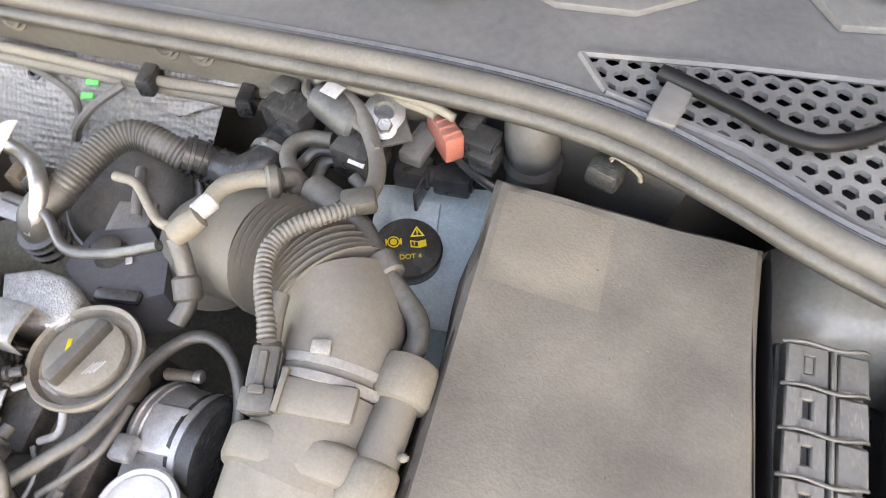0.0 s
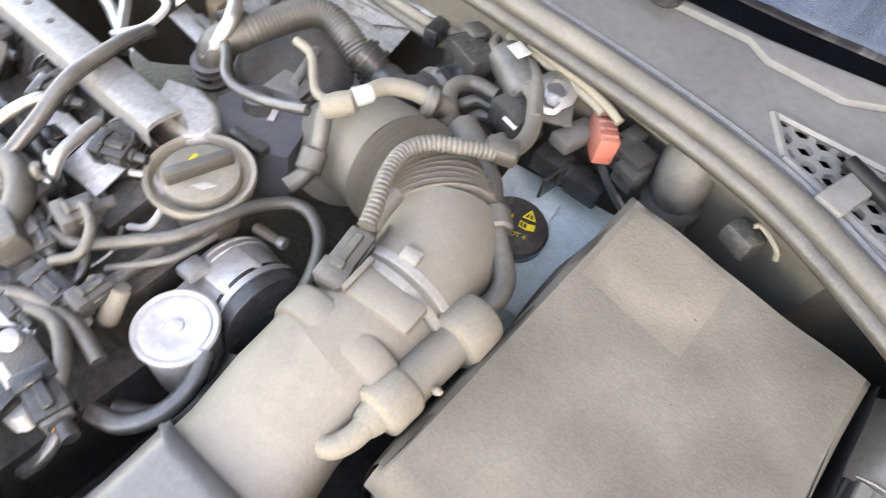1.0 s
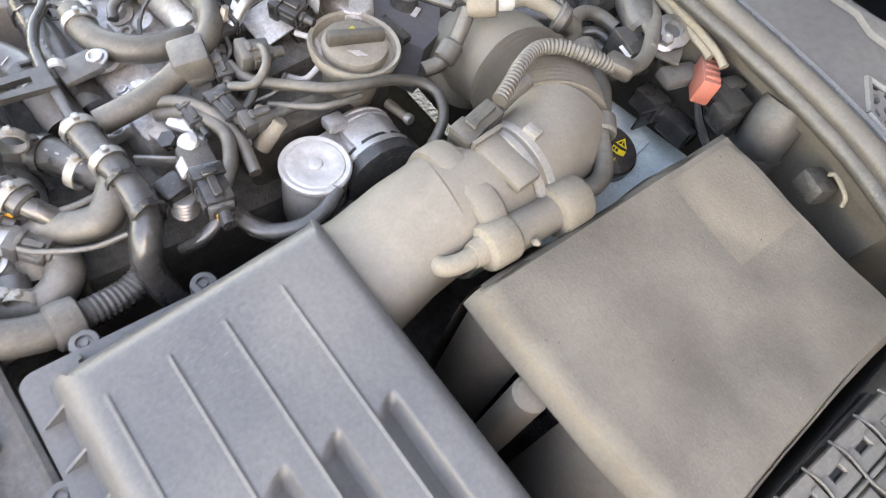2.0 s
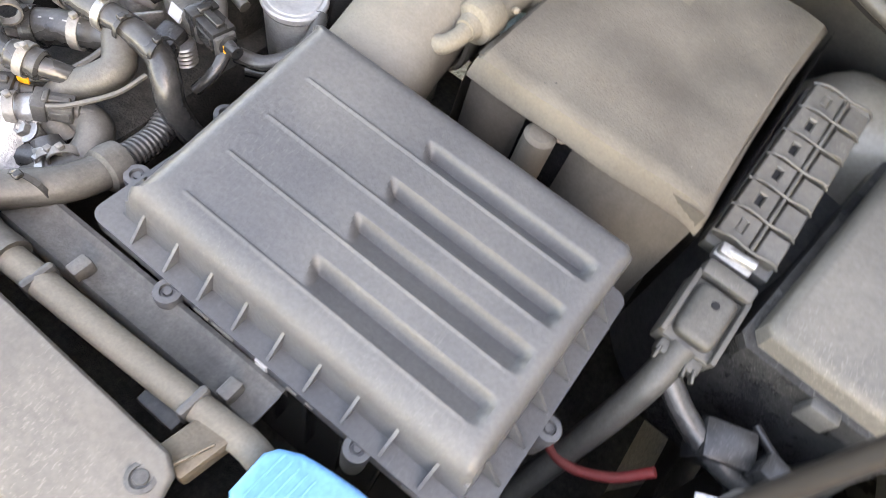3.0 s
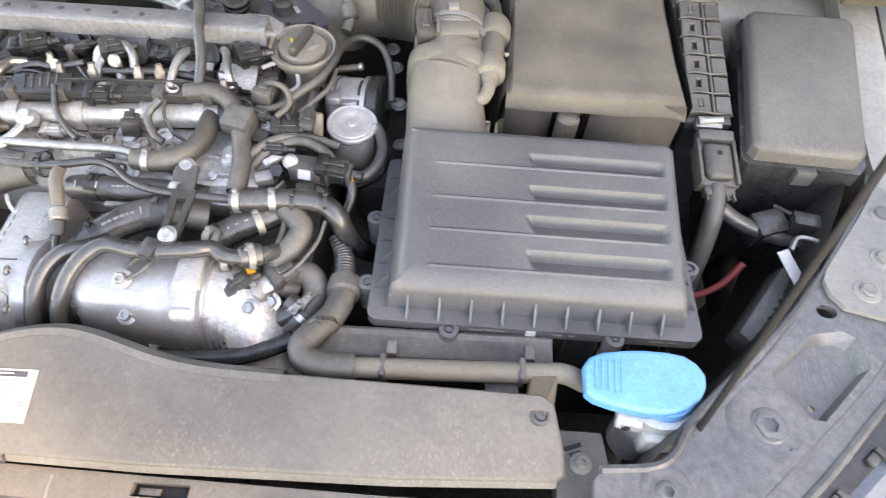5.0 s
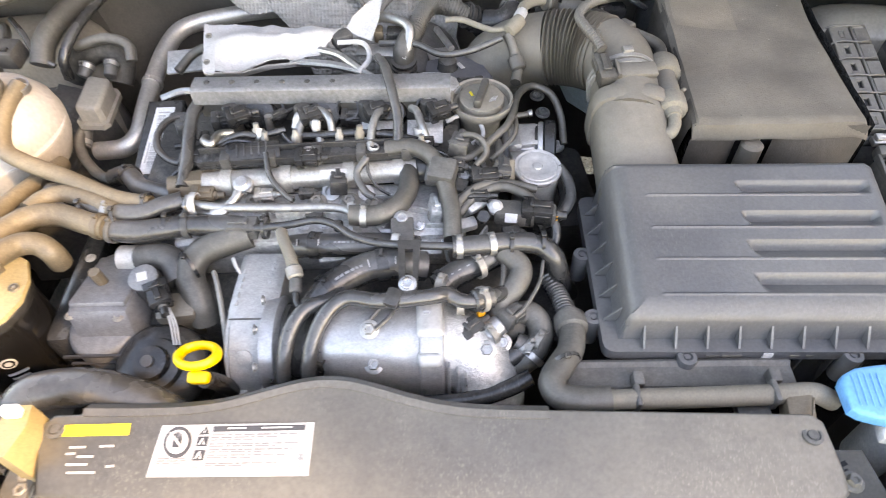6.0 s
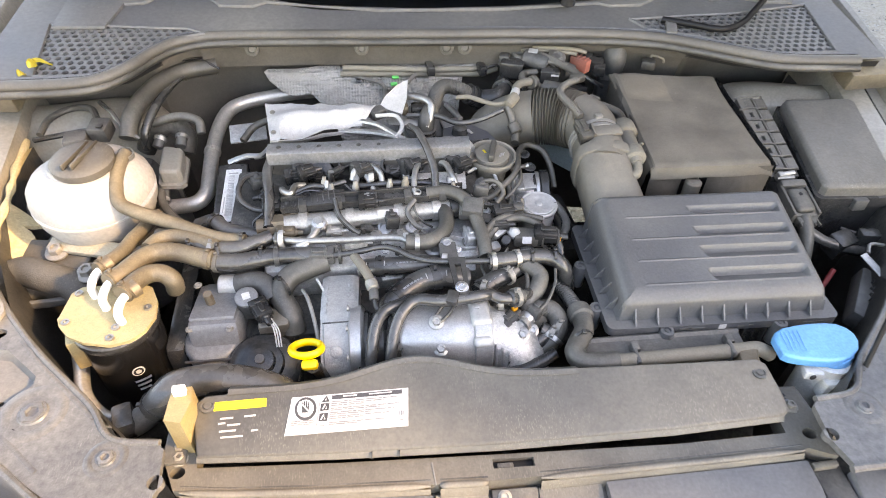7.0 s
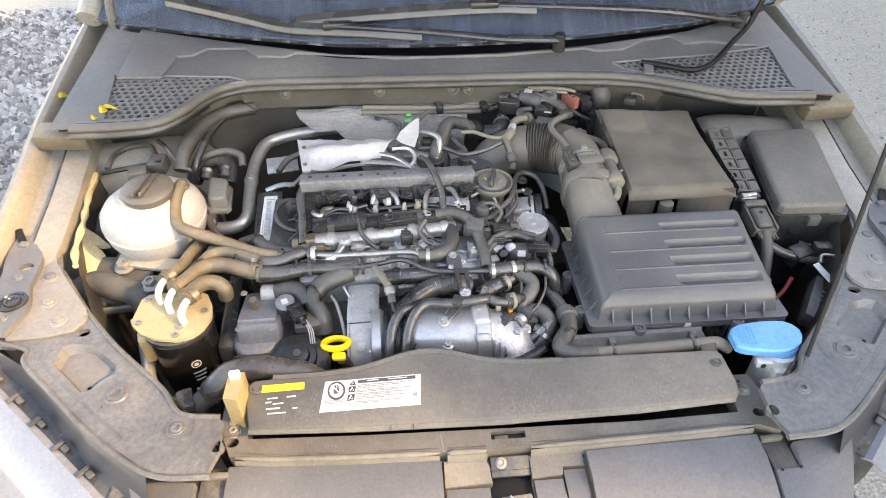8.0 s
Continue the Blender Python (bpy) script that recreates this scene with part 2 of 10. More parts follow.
M = {
    "airbox": material("dusty_grey_plastic", (0.068, 0.070, 0.077), (0.27, 0.26, 0.235), 0.23, 0.30, bump=0.12, scale=40, settle=0.65, mottle=0.05, spots=0.16, scuff=0.10),
    "duct": material("dusty_duct_plastic", (0.058, 0.053, 0.046), (0.265, 0.240, 0.200), 0.62, 0.42, bump=0.12, scale=60, settle=0.7, spots=0.25, mottle=0.09, scuff=0.10, grit=0.05),
    "felt": material("battery_sleeve_felt", (0.085, 0.074, 0.061), (0.258, 0.228, 0.186), 0.52, 0.9, bump=0.25, scale=60, settle=0.6, spots=0.25, specular=0.2, grit=0.06, mottle=0.06, scuff=0.06),
    "hose": material("dusty_rubber_hose", (0.018, 0.018, 0.019), (0.25, 0.242, 0.225), 0.21, 0.20, bump=0.10, settle=0.9, mottle=0.3, scuff=0.12, specular=0.75),
    "hose_tan": material("very_dusty_rubber_hose", (0.028, 0.027, 0.025), (0.26, 0.242, 0.21), 0.34, 0.32, bump=0.12, settle=0.8, mottle=0.2, scuff=0.12),
    # dusty brown rubber, its dust made golden to hold the sunlight there
    "hose_brown": material("brown_dusty_rubber_sun_tint", (0.065, 0.055, 0.042), (0.35, 0.285, 0.19), 0.42, 0.34, bump=0.12, settle=0.7, mottle=0.18, scuff=0.15),
    "black": material("black_plastic", (0.013, 0.0135, 0.015), (0.27, 0.26, 0.24), 0.12, 0.20, bump=0.1, settle=0.75, mottle=0.3, scuff=0.14),
    "grey": material("dusty_black_plastic", (0.040, 0.041, 0.043), (0.28, 0.265, 0.235), 0.24, 0.38, bump=0.14, settle=0.6, mottle=0.25, scuff=0.14),
    "dark": material("grimy_dark_metal", (0.014, 0.014, 0.0145), (0.19, 0.18, 0.16), 0.30, 0.42, bump=0.5, settle=0.6, mottle=0.5, metal=0.2, scuff=0.20),
    "cover": material("radiator_cover_plastic", (0.060, 0.057, 0.053), (0.245, 0.226, 0.194), 0.36, 0.36, bump=0.12, scale=30, settle=0.55, spots=0.30, mottle=0.09, scuff=0.30),
    "paint": material("dusty_body_paint", (0.085, 0.086, 0.088), (0.24, 0.23, 0.21), 0.20, 0.28, bump=0.06, scale=55, coat=0.25, settle=0.25, spots=0.50, mottle=0.30, scuff=0.34),
    "paint_outer": material("bronze_grey_car_paint", (0.27, 0.248, 0.212), (0.34, 0.31, 0.26), 0.25, 0.3, metal=0.2, bump=0.04, scale=25, coat=0.5),
    "cowl": material("cowl_plastic", (0.092, 0.094, 0.100), (0.26, 0.245, 0.215), 0.28, 0.42, bump=0.08, scale=18, settle=0.3, spots=0.34, mottle=0.07, scuff=0.12),
    "seal": material("rubber_bonnet_seal", (0.045, 0.042, 0.039), (0.27, 0.248, 0.21), 0.34, 0.36, bump=0.06, scale=40, settle=0.75, spots=0.2, mottle=0.08, scuff=0.10),
    "alu": material("cast_aluminium", (0.60, 0.60, 0.60), (0.13, 0.127, 0.12), 0.26, 0.22, metal=0.95, bump=0.12, scale=70, spots=0.36, mottle=0.15, scuff=0.15),
    "alu_dull": material("dull_cast_aluminium", (0.60, 0.60, 0.595), (0.30, 0.29, 0.27), 0.22, 0.36, metal=0.65, bump=0.5, scale=70, mottle=0.3, scuff=0.16),
    "steel": material("bright_steel", (0.46, 0.455, 0.44), (0.2, 0.185, 0.16), 0.25, 0.32, metal=1.0, bump=0.05, mottle=0.2),
    "pipe": material("dull_aluminium_pipe", (0.60, 0.575, 0.54), (0.26, 0.235, 0.195), 0.22, 0.26, metal=0.75, bump=0.06, mottle=0.15),
    "zinc": material("yellowed_zinc_plate", (0.55, 0.50, 0.40), (0.42, 0.35, 0.24), 0.45, 0.45, metal=0.5, bump=0.1),
    "white": material("white_plastic", (0.78, 0.78, 0.76), DUST, 0.05, 0.4, bump=0.05),
    "cloth": material("white_reflective_sheet", (0.46, 0.455, 0.45), (0.30, 0.29, 0.27), 0.2, 0.5, bump=0.1, scale=60),
    "tank": material("milky_tank_plastic", (0.46, 0.445, 0.43), (0.42, 0.37, 0.31), 0.25, 0.45, bump=0.06, scale=24, settle=0.2, mottle=0.05),
    "blue": material("blue_cap_plastic", (0.09, 0.38, 0.72), (0.3, 0.5, 0.7), 0.1, 0.38, bump=0.05, scale=40),
    "yellow": material("yellow_plastic", (0.92, 0.60, 0.01), (0.8, 0.6, 0.1), 0.1, 0.35, bump=0.04),
    "mark": material("yellow_print", (0.80, 0.62, 0.04), bump=0.0, rough=0.5),
    "orange": material("orange_plastic", (0.85, 0.36, 0.02), bump=0.0, rough=0.5),
    "red": material("red_connector_plastic", (0.36, 0.085, 0.055), DUST, 0.28, 0.45, bump=0.05),
    "red_wire": material("red_wire", (0.30, 0.02, 0.02), DUST, 0.15, 0.5, bump=0.0),
    "green": material("green_paint_dab", (0.05, 0.55, 0.12), bump=0.0, rough=0.5),
    "paper": material("white_sticker", (0.50, 0.50, 0.50), (0.38, 0.36, 0.33), 0.15, 0.5, bump=0.02, scale=30, settle=0.0),
    "ink": material("dark_print", (0.05, 0.05, 0.055), bump=0.0, rough=0.6),
    "fine_print": material("pale_grey_print", (0.22, 0.22, 0.225), bump=0.0, rough=0.6),
    "print": material("grey_print", (0.42, 0.41, 0.40), bump=0.0, rough=0.6),
    "reservoir": material("pale_reservoir_plastic", (0.50, 0.63, 0.66), (0.50, 0.51, 0.48), 0.3, 0.4, bump=0.05, settle=0.3),
    "bolt": material("pale_bolt_zinc", (0.30, 0.29, 0.27), (0.25, 0.23, 0.20), 0.5, 0.4, metal=0.7, bump=0.2),
    "copper": material("brownish_metal", (0.17, 0.135, 0.095), (0.22, 0.19, 0.15), 0.35, 0.4, metal=0.6, bump=0.2),
    "lamp": material("clear_headlamp_lens", (0.17, 0.19, 0.22), (0.30, 0.30, 0.30), 0.12, 0.1, bump=0.0, coat=0.8),
    "mount": material("engine_mount_iron", (0.05, 0.048, 0.045), DUST, 0.2, 0.6, bump=0.4, scuff=0.20),
    "casting": material("pale_sand_casting", (0.47, 0.47, 0.462), (0.22, 0.215, 0.20), 0.22, 0.42, metal=0.45, bump=0.3, scale=60, settle=0.3, spots=0.28, mottle=0.14, scuff=0.12),
    "pale_metal": material("pale_pressed_metal", (0.52, 0.52, 0.515), DUST, 0.14, 0.5, metal=0.35, bump=0.08, scale=30),
    # near-black cabin trim; also painted shade in the plenum, holes and slots
    "interior": material("dark_trim_and_shade", (0.006, 0.006, 0.007), DUST, 0.0, 0.6, bump=0.0),
    "beige": material("beige_dusty_plastic", (0.15, 0.135, 0.108), (0.28, 0.25, 0.20), 0.5, 0.55, bump=0.1, scale=60, settle=0.3, mottle=0.08),
    "oilcap": material("dusty_brown_cap", (0.15, 0.138, 0.118), (0.30, 0.272, 0.225), 0.48, 0.45, bump=0.12, scale=80, settle=0.4, mottle=0.14),
    "brown_metal": material("dull_brown_metal", (0.13, 0.115, 0.095), (0.25, 0.225, 0.18), 0.35, 0.3, metal=0.5, bump=0.1, scale=60),
    # yellowish metal with the warm sunlight on the filter head mixed into its colour
    "gold": material("yellow_metal_sun_tint", (0.40, 0.31, 0.16), (0.44, 0.36, 0.22), 0.4, 0.4, metal=0.4, bump=0.1, scale=90),
    "rod": material("satin_black_steel", (0.010, 0.010, 0.011), bump=0.03, rough=0.45, specular=0.3),
    "bulk": material("dusty_brown_bulkhead", (0.045, 0.041, 0.037), (0.21, 0.19, 0.16), 0.4, 0.55, bump=0.15, scale=40, settle=0.3, spots=0.25),
    "dome": material("pale_dusty_paint", (0.24, 0.222, 0.195), (0.37, 0.34, 0.285), 0.45, 0.2, bump=0.04, scale=30, settle=0.3, coat=0.5, spots=0.3, mottle=0.05, scuff=0.1),
    "strip": material("bluish_grey_steel", (0.085, 0.092, 0.105), (0.27, 0.255, 0.23), 0.22, 0.4, bump=0.08, scale=60, settle=0.3, scuff=0.20),
    "felt_pale": material("paler_felt", (0.095, 0.081, 0.065), (0.272, 0.236, 0.186), 0.58, 0.9, bump=0.25, scale=60, settle=0.6, spots=0.15, specular=0.2, grit=0.06, mottle=0.05),
    "ridge": material("stained_grey_casting", (0.23, 0.232, 0.238), (0.27, 0.262, 0.245), 0.30, 0.28, metal=0.3, bump=0.3, scale=90, settle=0.4, spots=0.4, mottle=0.3),
    "rail": material("stained_steel_rail", (0.52, 0.505, 0.475), (0.17, 0.15, 0.12), 0.35, 0.3, metal=0.8, bump=0.15, scale=120, spots=0.35, mottle=0.25),
    "trim": material("dark_grey_bumper_plastic", (0.085, 0.088, 0.096), (0.25, 0.24, 0.22), 0.16, 0.36, bump=0.08, scale=30, settle=0.3, spots=0.15, mottle=0.06, scuff=0.12),
    "carrier": material("dirty_black_plastic", (0.065, 0.062, 0.057), (0.30, 0.272, 0.225), 0.40, 0.38, bump=0.1, scale=45, settle=0.3, spots=0.25, mottle=0.1, scuff=0.24),
    # darker copy of the felt: shade of the upright faces put into the colour
    "felt_dark": material("shaded_felt", (0.06, 0.054, 0.047), (0.165, 0.144, 0.117), 0.26, 0.9, bump=0.25, scale=60, settle=0.5, spots=0.25, specular=0.2, grit=0.06, mottle=0.1),
    "pocket": material("dusty_grey_steel", (0.085, 0.085, 0.086), (0.25, 0.238, 0.215), 0.28, 0.32, bump=0.06, scale=60, coat=0.2, settle=0.3, spots=0.4, mottle=0.15, scuff=0.25),
    "trough": material("dark_blue_black_paint", (0.020, 0.024, 0.034), (0.14, 0.135, 0.125), 0.14, 0.3, bump=0.05, scale=60, coat=0.3, mottle=0.2),
    "rail_pale": material("pale_grey_primer", (0.21, 0.205, 0.195), (0.33, 0.31, 0.275), 0.35, 0.42, bump=0.06, scale=50, settle=0.3, spots=0.3, mottle=0.12, scuff=0.15),
    "gloss": material("glossy_dark_grey_rubber", (0.026, 0.027, 0.029), (0.20, 0.19, 0.17), 0.12, 0.2, bump=0.05, settle=0.7, mottle=0.2, specular=0.8),
    "canister": material("glossy_black_paint", (0.006, 0.006, 0.0065), (0.2, 0.19, 0.17), 0.03, 0.12, bump=0.02, mottle=0.1, scuff=0.05),
    "foam": material("yellowed_foam", (0.50, 0.415, 0.25), (0.40, 0.33, 0.20), 0.35, 0.8, bump=0.4, scale=70, mottle=0.2),
    "blue_plastic": material("blue_grey_plastic", (0.060, 0.066, 0.082), (0.22, 0.215, 0.205), 0.14, 0.32, bump=0.08, scale=60, settle=0.7, mottle=0.15),
    "pump": material("blue_grey_casting", (0.16, 0.166, 0.178), (0.24, 0.225, 0.20), 0.22, 0.4, metal=0.2, bump=0.2, scale=70, settle=0.6, mottle=0.2, scuff=0.15),
    "shade_wall": material("pale_wall_render", (0.34, 0.325, 0.30), (0.22, 0.21, 0.19), 0.3, 0.9, bump=0.3, scale=6),
    "leaf": material("yellow_leaf", (0.60, 0.45, 0.05), bump=0.1, rough=0.7),
}


def foil_material():
    m = material("dimpled_heat_shield_foil", (0.36, 0.35, 0.335), (0.22, 0.205, 0.18), 0.45, 0.38, metal=0.7, bump=0.0)
    n, ln = m.node_tree.nodes, m.node_tree.links
    v = n.new("ShaderNodeTexVoronoi")
    v.inputs["Scale"].default_value, v.inputs["Randomness"].default_value = 190, 0.12
    tc = n.new("ShaderNodeTexCoord")
    ln.new(tc.outputs["Object"], v.inputs["Vector"])
    b = n.new("ShaderNodeBump")
    b.inputs["Strength"].default_value, b.inputs["Distance"].default_value = 1.0, 0.0025
    ln.new(v.outputs["Distance"], b.inputs["Height"])
    ln.new(b.outputs["Normal"], n["Principled BSDF"].inputs["Normal"])
    return m


def glass_material():
    """Tinted windscreen glass under an uneven dust film, blued to paint in sky reflection."""
    m = bpy.data.materials.new("windscreen_glass")
    m.use_nodes = True
    n, ln = m.node_tree.nodes, m.node_tree.links
    b = n["Principled BSDF"]
    b.inputs["Base Color"].default_value = (0.42, 0.56, 0.70, 1)
    b.inputs["Roughness"].default_value = 0.03
    b.inputs["Transmission Weight"].default_value = 1.0
    b.inputs["IOR"].default_value = 1.5
    # diffuse film: dust plus the sky's blue reflection as plain colour
    film = n.new("ShaderNodeBsdfDiffuse")
    film.inputs["Color"].default_value = (0.19, 0.235, 0.31, 1)
    tc, mp, streaks, amount, mix = n.new("ShaderNodeTexCoord"), n.new("ShaderNodeMapping"), n.new("ShaderNodeTexNoise"), n.new("ShaderNodeMapRange"), n.new("ShaderNodeMixShader")
    mp.inputs["Scale"].default_value = (5.0, 1.2, 1.2)
    streaks.inputs["Scale"].default_value, streaks.inputs["Detail"].default_value = 5.0, 6.0
    amount.inputs["From Min"].default_value, amount.inputs["From Max"].default_value = 0.3, 0.7
    amount.inputs["To Min"].default_value, amount.inputs["To Max"].default_value = 0.14, 0.36
    ln.new(tc.outputs["Object"], mp.inputs["Vector"])
    ln.new(mp.outputs["Vector"], streaks.inputs["Vector"])
    ln.new(streaks.outputs["Fac"], amount.inputs["Value"])
    ln.new(amount.outputs["Result"], mix.inputs["Fac"])
    ln.new(b.outputs["BSDF"], mix.inputs[1])
    ln.new(film.outputs["BSDF"], mix.inputs[2])
    ln.new(mix.outputs["Shader"], n["Material Output"].inputs["Surface"])
    return m


def ground_material():
    m = bpy.data.materials.new("gravel_ground")
    m.use_nodes = True
    n, ln = m.node_tree.nodes, m.node_tree.links
    tc = n.new("ShaderNodeTexCoord")
    v, z = n.new("ShaderNodeTexVoronoi"), n.new("ShaderNodeTexNoise")
    v.inputs["Scale"].default_value, z.inputs["Scale"].default_value = 85, 2.5
    ln.new(tc.outputs["Object"], v.inputs["Vector"])
    ln.new(tc.outputs["Object"], z.inputs["Vector"])
    ramp = n.new("ShaderNodeValToRGB")
    ramp.color_ramp.elements[0].color, ramp.color_ramp.elements[1].color = (0.24, 0.215, 0.185, 1), (0.52, 0.475, 0.415, 1)
    ln.new(v.outputs["Color"], ramp.inputs["Fac"])
    mix = n.new("ShaderNodeMix")
    mix.data_type = "RGBA"
    mix.inputs["B"].default_value = (0.42, 0.385, 0.335, 1)
    ln.new(z.outputs["Fac"], mix.inputs["Factor"])
    ln.new(ramp.outputs["Color"], mix.inputs["A"])
    b = n["Principled BSDF"]
    ln.new(mix.outputs["Result"], b.inputs["Base Color"])
    b.inputs["Roughness"].default_value = 0.9
    bp = n.new("ShaderNodeBump")
    bp.inputs["Strength"].default_value, bp.inputs["Distance"].default_value = 0.6, 0.02
    ln.new(v.outputs["Distance"], bp.inputs["Height"])
    ln.new(bp.outputs["Normal"], b.inputs["Normal"])
    return m


def border_material():
    """Black screen print with dried water runs."""
    m = material("black_screen_border", (0.010, 0.010, 0.012), (0.30, 0.30, 0.30), 0.02, 0.3, bump=0.0, mottle=0.1)
    n, ln = m.node_tree.nodes, m.node_tree.links
    tc, mp, runs, cut, mix = n.new("ShaderNodeTexCoord"), n.new("ShaderNodeMapping"), n.new("ShaderNodeTexNoise"), n.new("ShaderNodeMapRange"), n.new("ShaderNodeMix")
    mp.inputs["Scale"].default_value = (1.0, 0.06, 0.06)
    runs.inputs["Scale"].default_value, runs.inputs["Detail"].default_value = 55.0, 5.0
    cut.inputs["From Min"].default_value, cut.inputs["From Max"].default_value, cut.inputs["To Max"].default_value = 0.50, 0.72, 0.7
    mix.data_type = "RGBA"
    mix.inputs["B"].default_value = (0.34, 0.345, 0.35, 1)
    ln.new(tc.outputs["Object"], mp.inputs["Vector"])
    ln.new(mp.outputs["Vector"], runs.inputs["Vector"])
    ln.new(runs.outputs["Fac"], cut.inputs["Value"])
    ln.new(cut.outputs["Result"], mix.inputs["Factor"])
    b = n["Principled BSDF"]
    ln.new(b.inputs["Base Color"].links[0].from_socket, mix.inputs["A"])
    ln.new(mix.outputs["Result"], b.inputs["Base Color"])
    return m


M["foil"], M["glass"], M["ground"], M["border"] = foil_material(), glass_material(), ground_material(), border_material()


# ---- building helpers ----
def part(name, bm, mat, parent=None, label="", crease=38):
    """Links bm as one mesh under parent, with soft shading and sharp creases. bm is in world metres."""
    bmesh.ops.recalc_face_normals(bm, faces=bm.faces[:])
    for f in bm.faces:
        f.smooth = True
    for e in bm.edges:
        if len(e.link_faces) == 2 and e.calc_face_angle(0) > radians(crease):
            e.smooth = False
    me = bpy.data.meshes.new(name)
    bm.to_mesh(me)
    bm.free()
    me.materials.append(M[mat])
    ob = new(name, me)
    if parent is not None:
        ob.parent = parent
        ob.matrix_parent_inverse = Matrix.Translation(-parent.location)
    if label:
        tagged(ob, label)
    return ob


def thing(name, base, label, category, group="", kind=""):
    """An Empty at the base of a thing, to carry its parts."""
    ob = new(name)
    ob.location, ob.empty_display_size = base, 0.02
    return tagged(ob, label, category, group, kind)


def solo(name, bm, mat, label, category, group="", kind="", crease=38):
    return tagged(part(name, bm, mat, crease=crease), label, category, group, kind)


def turned(ax):
    """A turn that takes z to the way ax."""
    return Vector(ax).normalized().to_track_quat("Z", "Y").to_matrix().to_4x4()


def box(bm, c, s, rot=(0, 0, 0), bevel=0.002, seg=2):
    m = Matrix.Translation(c) @ Euler([radians(a) for a in rot]).to_matrix().to_4x4() @ Matrix.Diagonal((*s, 1))
    g = bmesh.ops.create_cube(bm, size=1, matrix=m)
    if bevel:
        es = list({e for v in g["verts"] for e in v.link_edges})
        bmesh.ops.bevel(bm, geom=es, offset=min(bevel, min(s) * 0.45), segments=seg, profile=0.5, affect="EDGES")
    return bm


def lathe(bm, prof, origin, ax=(0, 0, 1), seg=28, cap=True):
    """Turns a profile of (radius, height) round the axis ax from origin."""
    m = Matrix.Translation(origin) @ turned(ax)
    rings = []
    for r, h in prof:
        rings.append([bm.verts.new(m @ Vector((max(r, 1e-5) * math.cos(2 * math.pi * i / seg), max(r, 1e-5) * math.sin(2 * math.pi * i / seg), h))) for i in range(seg)])
    for a, b in zip(rings, rings[1:]):
        for i in range(seg):
            bm.faces.new((a[i], a[(i + 1) % seg], b[(i + 1) % seg], b[i]))
    if cap:
        bm.faces.new(rings[0][::-1])
        bm.faces.new(rings[-1])
    else:
        for i in range(seg):
            bm.faces.new((rings[-1][i], rings[-1][(i + 1) % seg], rings[0][(i + 1) % seg], rings[0][i]))
    return bm


def cyl(bm, a, b, r, r2=None, seg=18, bev=0.0):
    a, b = Vector(a), Vector(b)
    h, r2 = (b - a).length, r if r2 is None else r2
    c = min(bev, r * 0.4, h * 0.4)
    prof = [(r, 0), (r2, h)] if not c else [(r - c, 0), (r, c), (r2, h - c), (r2 - c, h)]
    return lathe(bm, prof, a, b - a, seg)


def spline(pts, n=8):
    """A smooth line through pts."""
    p = [Vector(q) for q in pts]
    p = [p[0] * 2 - p[1]] + p + [p[-1] * 2 - p[-2]]
    out = []
    for i in range(1, len(p) - 2):
        for k in range(n):
            t = k / n
            out.append(0.5 * (2 * p[i] + (p[i + 1] - p[i - 1]) * t + (2 * p[i - 1] - 5 * p[i] + 4 * p[i + 1] - p[i + 2]) * t * t
                              + (3 * p[i] - p[i - 1] - 3 * p[i + 1] + p[i + 2]) * t ** 3))
    out.append(p[-2])
    return out


def even(line, step):
    """The line again, in even steps."""
    out, left = [line[0]], step
    for a, b in zip(line, line[1:]):
        d = (b - a).length
        while d >= left and d > 1e-9:
            a = a + (b - a) * (left / d)
            out.append(a)
            d, left = (b - a).length, step
        left -= d
    out.append(line[-1])
    return out


def sweep(bm, line, radius, seg=10, squash=1.0):
    """A tube along the points of line; radius is a number or a function of the way along it (0 to 1)."""
    n = len(line)
    tang = [(line[min(i + 1, n - 1)] - line[max(i - 1, 0)]).normalized() for i in range(n)]
    side = tang[0].orthogonal().normalized()
    if squash != 1.0:
        side = Vector((0, 0, 1)).cross(tang[0]).normalized()
    rings = []
    for i in range(n):
        side = (side - tang[i] * side.dot(tang[i])).normalized()
        other = tang[i].cross(side)
        r = radius(i / (n - 1)) if callable(radius) else radius
        rings.append([bm.verts.new(line[i] + side * (r * math.cos(2 * math.pi * k / seg)) + other * (r * squash * math.sin(2 * math.pi * k / seg))) for k in range(seg)])
    for a, b in zip(rings, rings[1:]):
        for k in range(seg):
            bm.faces.new((a[k], a[(k + 1) % seg], b[(k + 1) % seg], b[k]))
    bm.faces.new(rings[0][::-1])
    bm.faces.new(rings[-1])
    return bm


def tube(pts, r, seg=10, n=8):
    return sweep(bmesh.new(), spline(pts, n), r, seg)


def ribbed(pts, r, pitch=0.005, depth=0.0016, seg=14):
    """A corrugated tube."""
    line = even(spline(pts, 10), pitch / 4)
    wave = (0.0, 1.0, 1.0, 0.0)
    k = len(line) - 1
    return sweep(bmesh.new(), line, lambda u: r - depth + depth * wave[round(u * k) % 4], seg)


def slab(bm, poly, z0, z1, holes=(), top=None):
    """A plate of the outline poly with holes in it, from z0 up to z1; top, a function of x and y, shifts all heights."""
    edges = []
    for loop in (poly, *holes):
        vs = [bm.verts.new((x, y, 0)) for x, y in loop]
        edges += [bm.edges.new((a, b)) for a, b in zip(vs, vs[1:] + vs[:1])]
    if holes:
        faces = [f for f in bmesh.ops.triangle_fill(bm, use_beauty=True, use_dissolve=False, edges=edges)["geom"] if isinstance(f, bmesh.types.BMFace)]
    else:
        faces = [bm.faces.new(vs)]
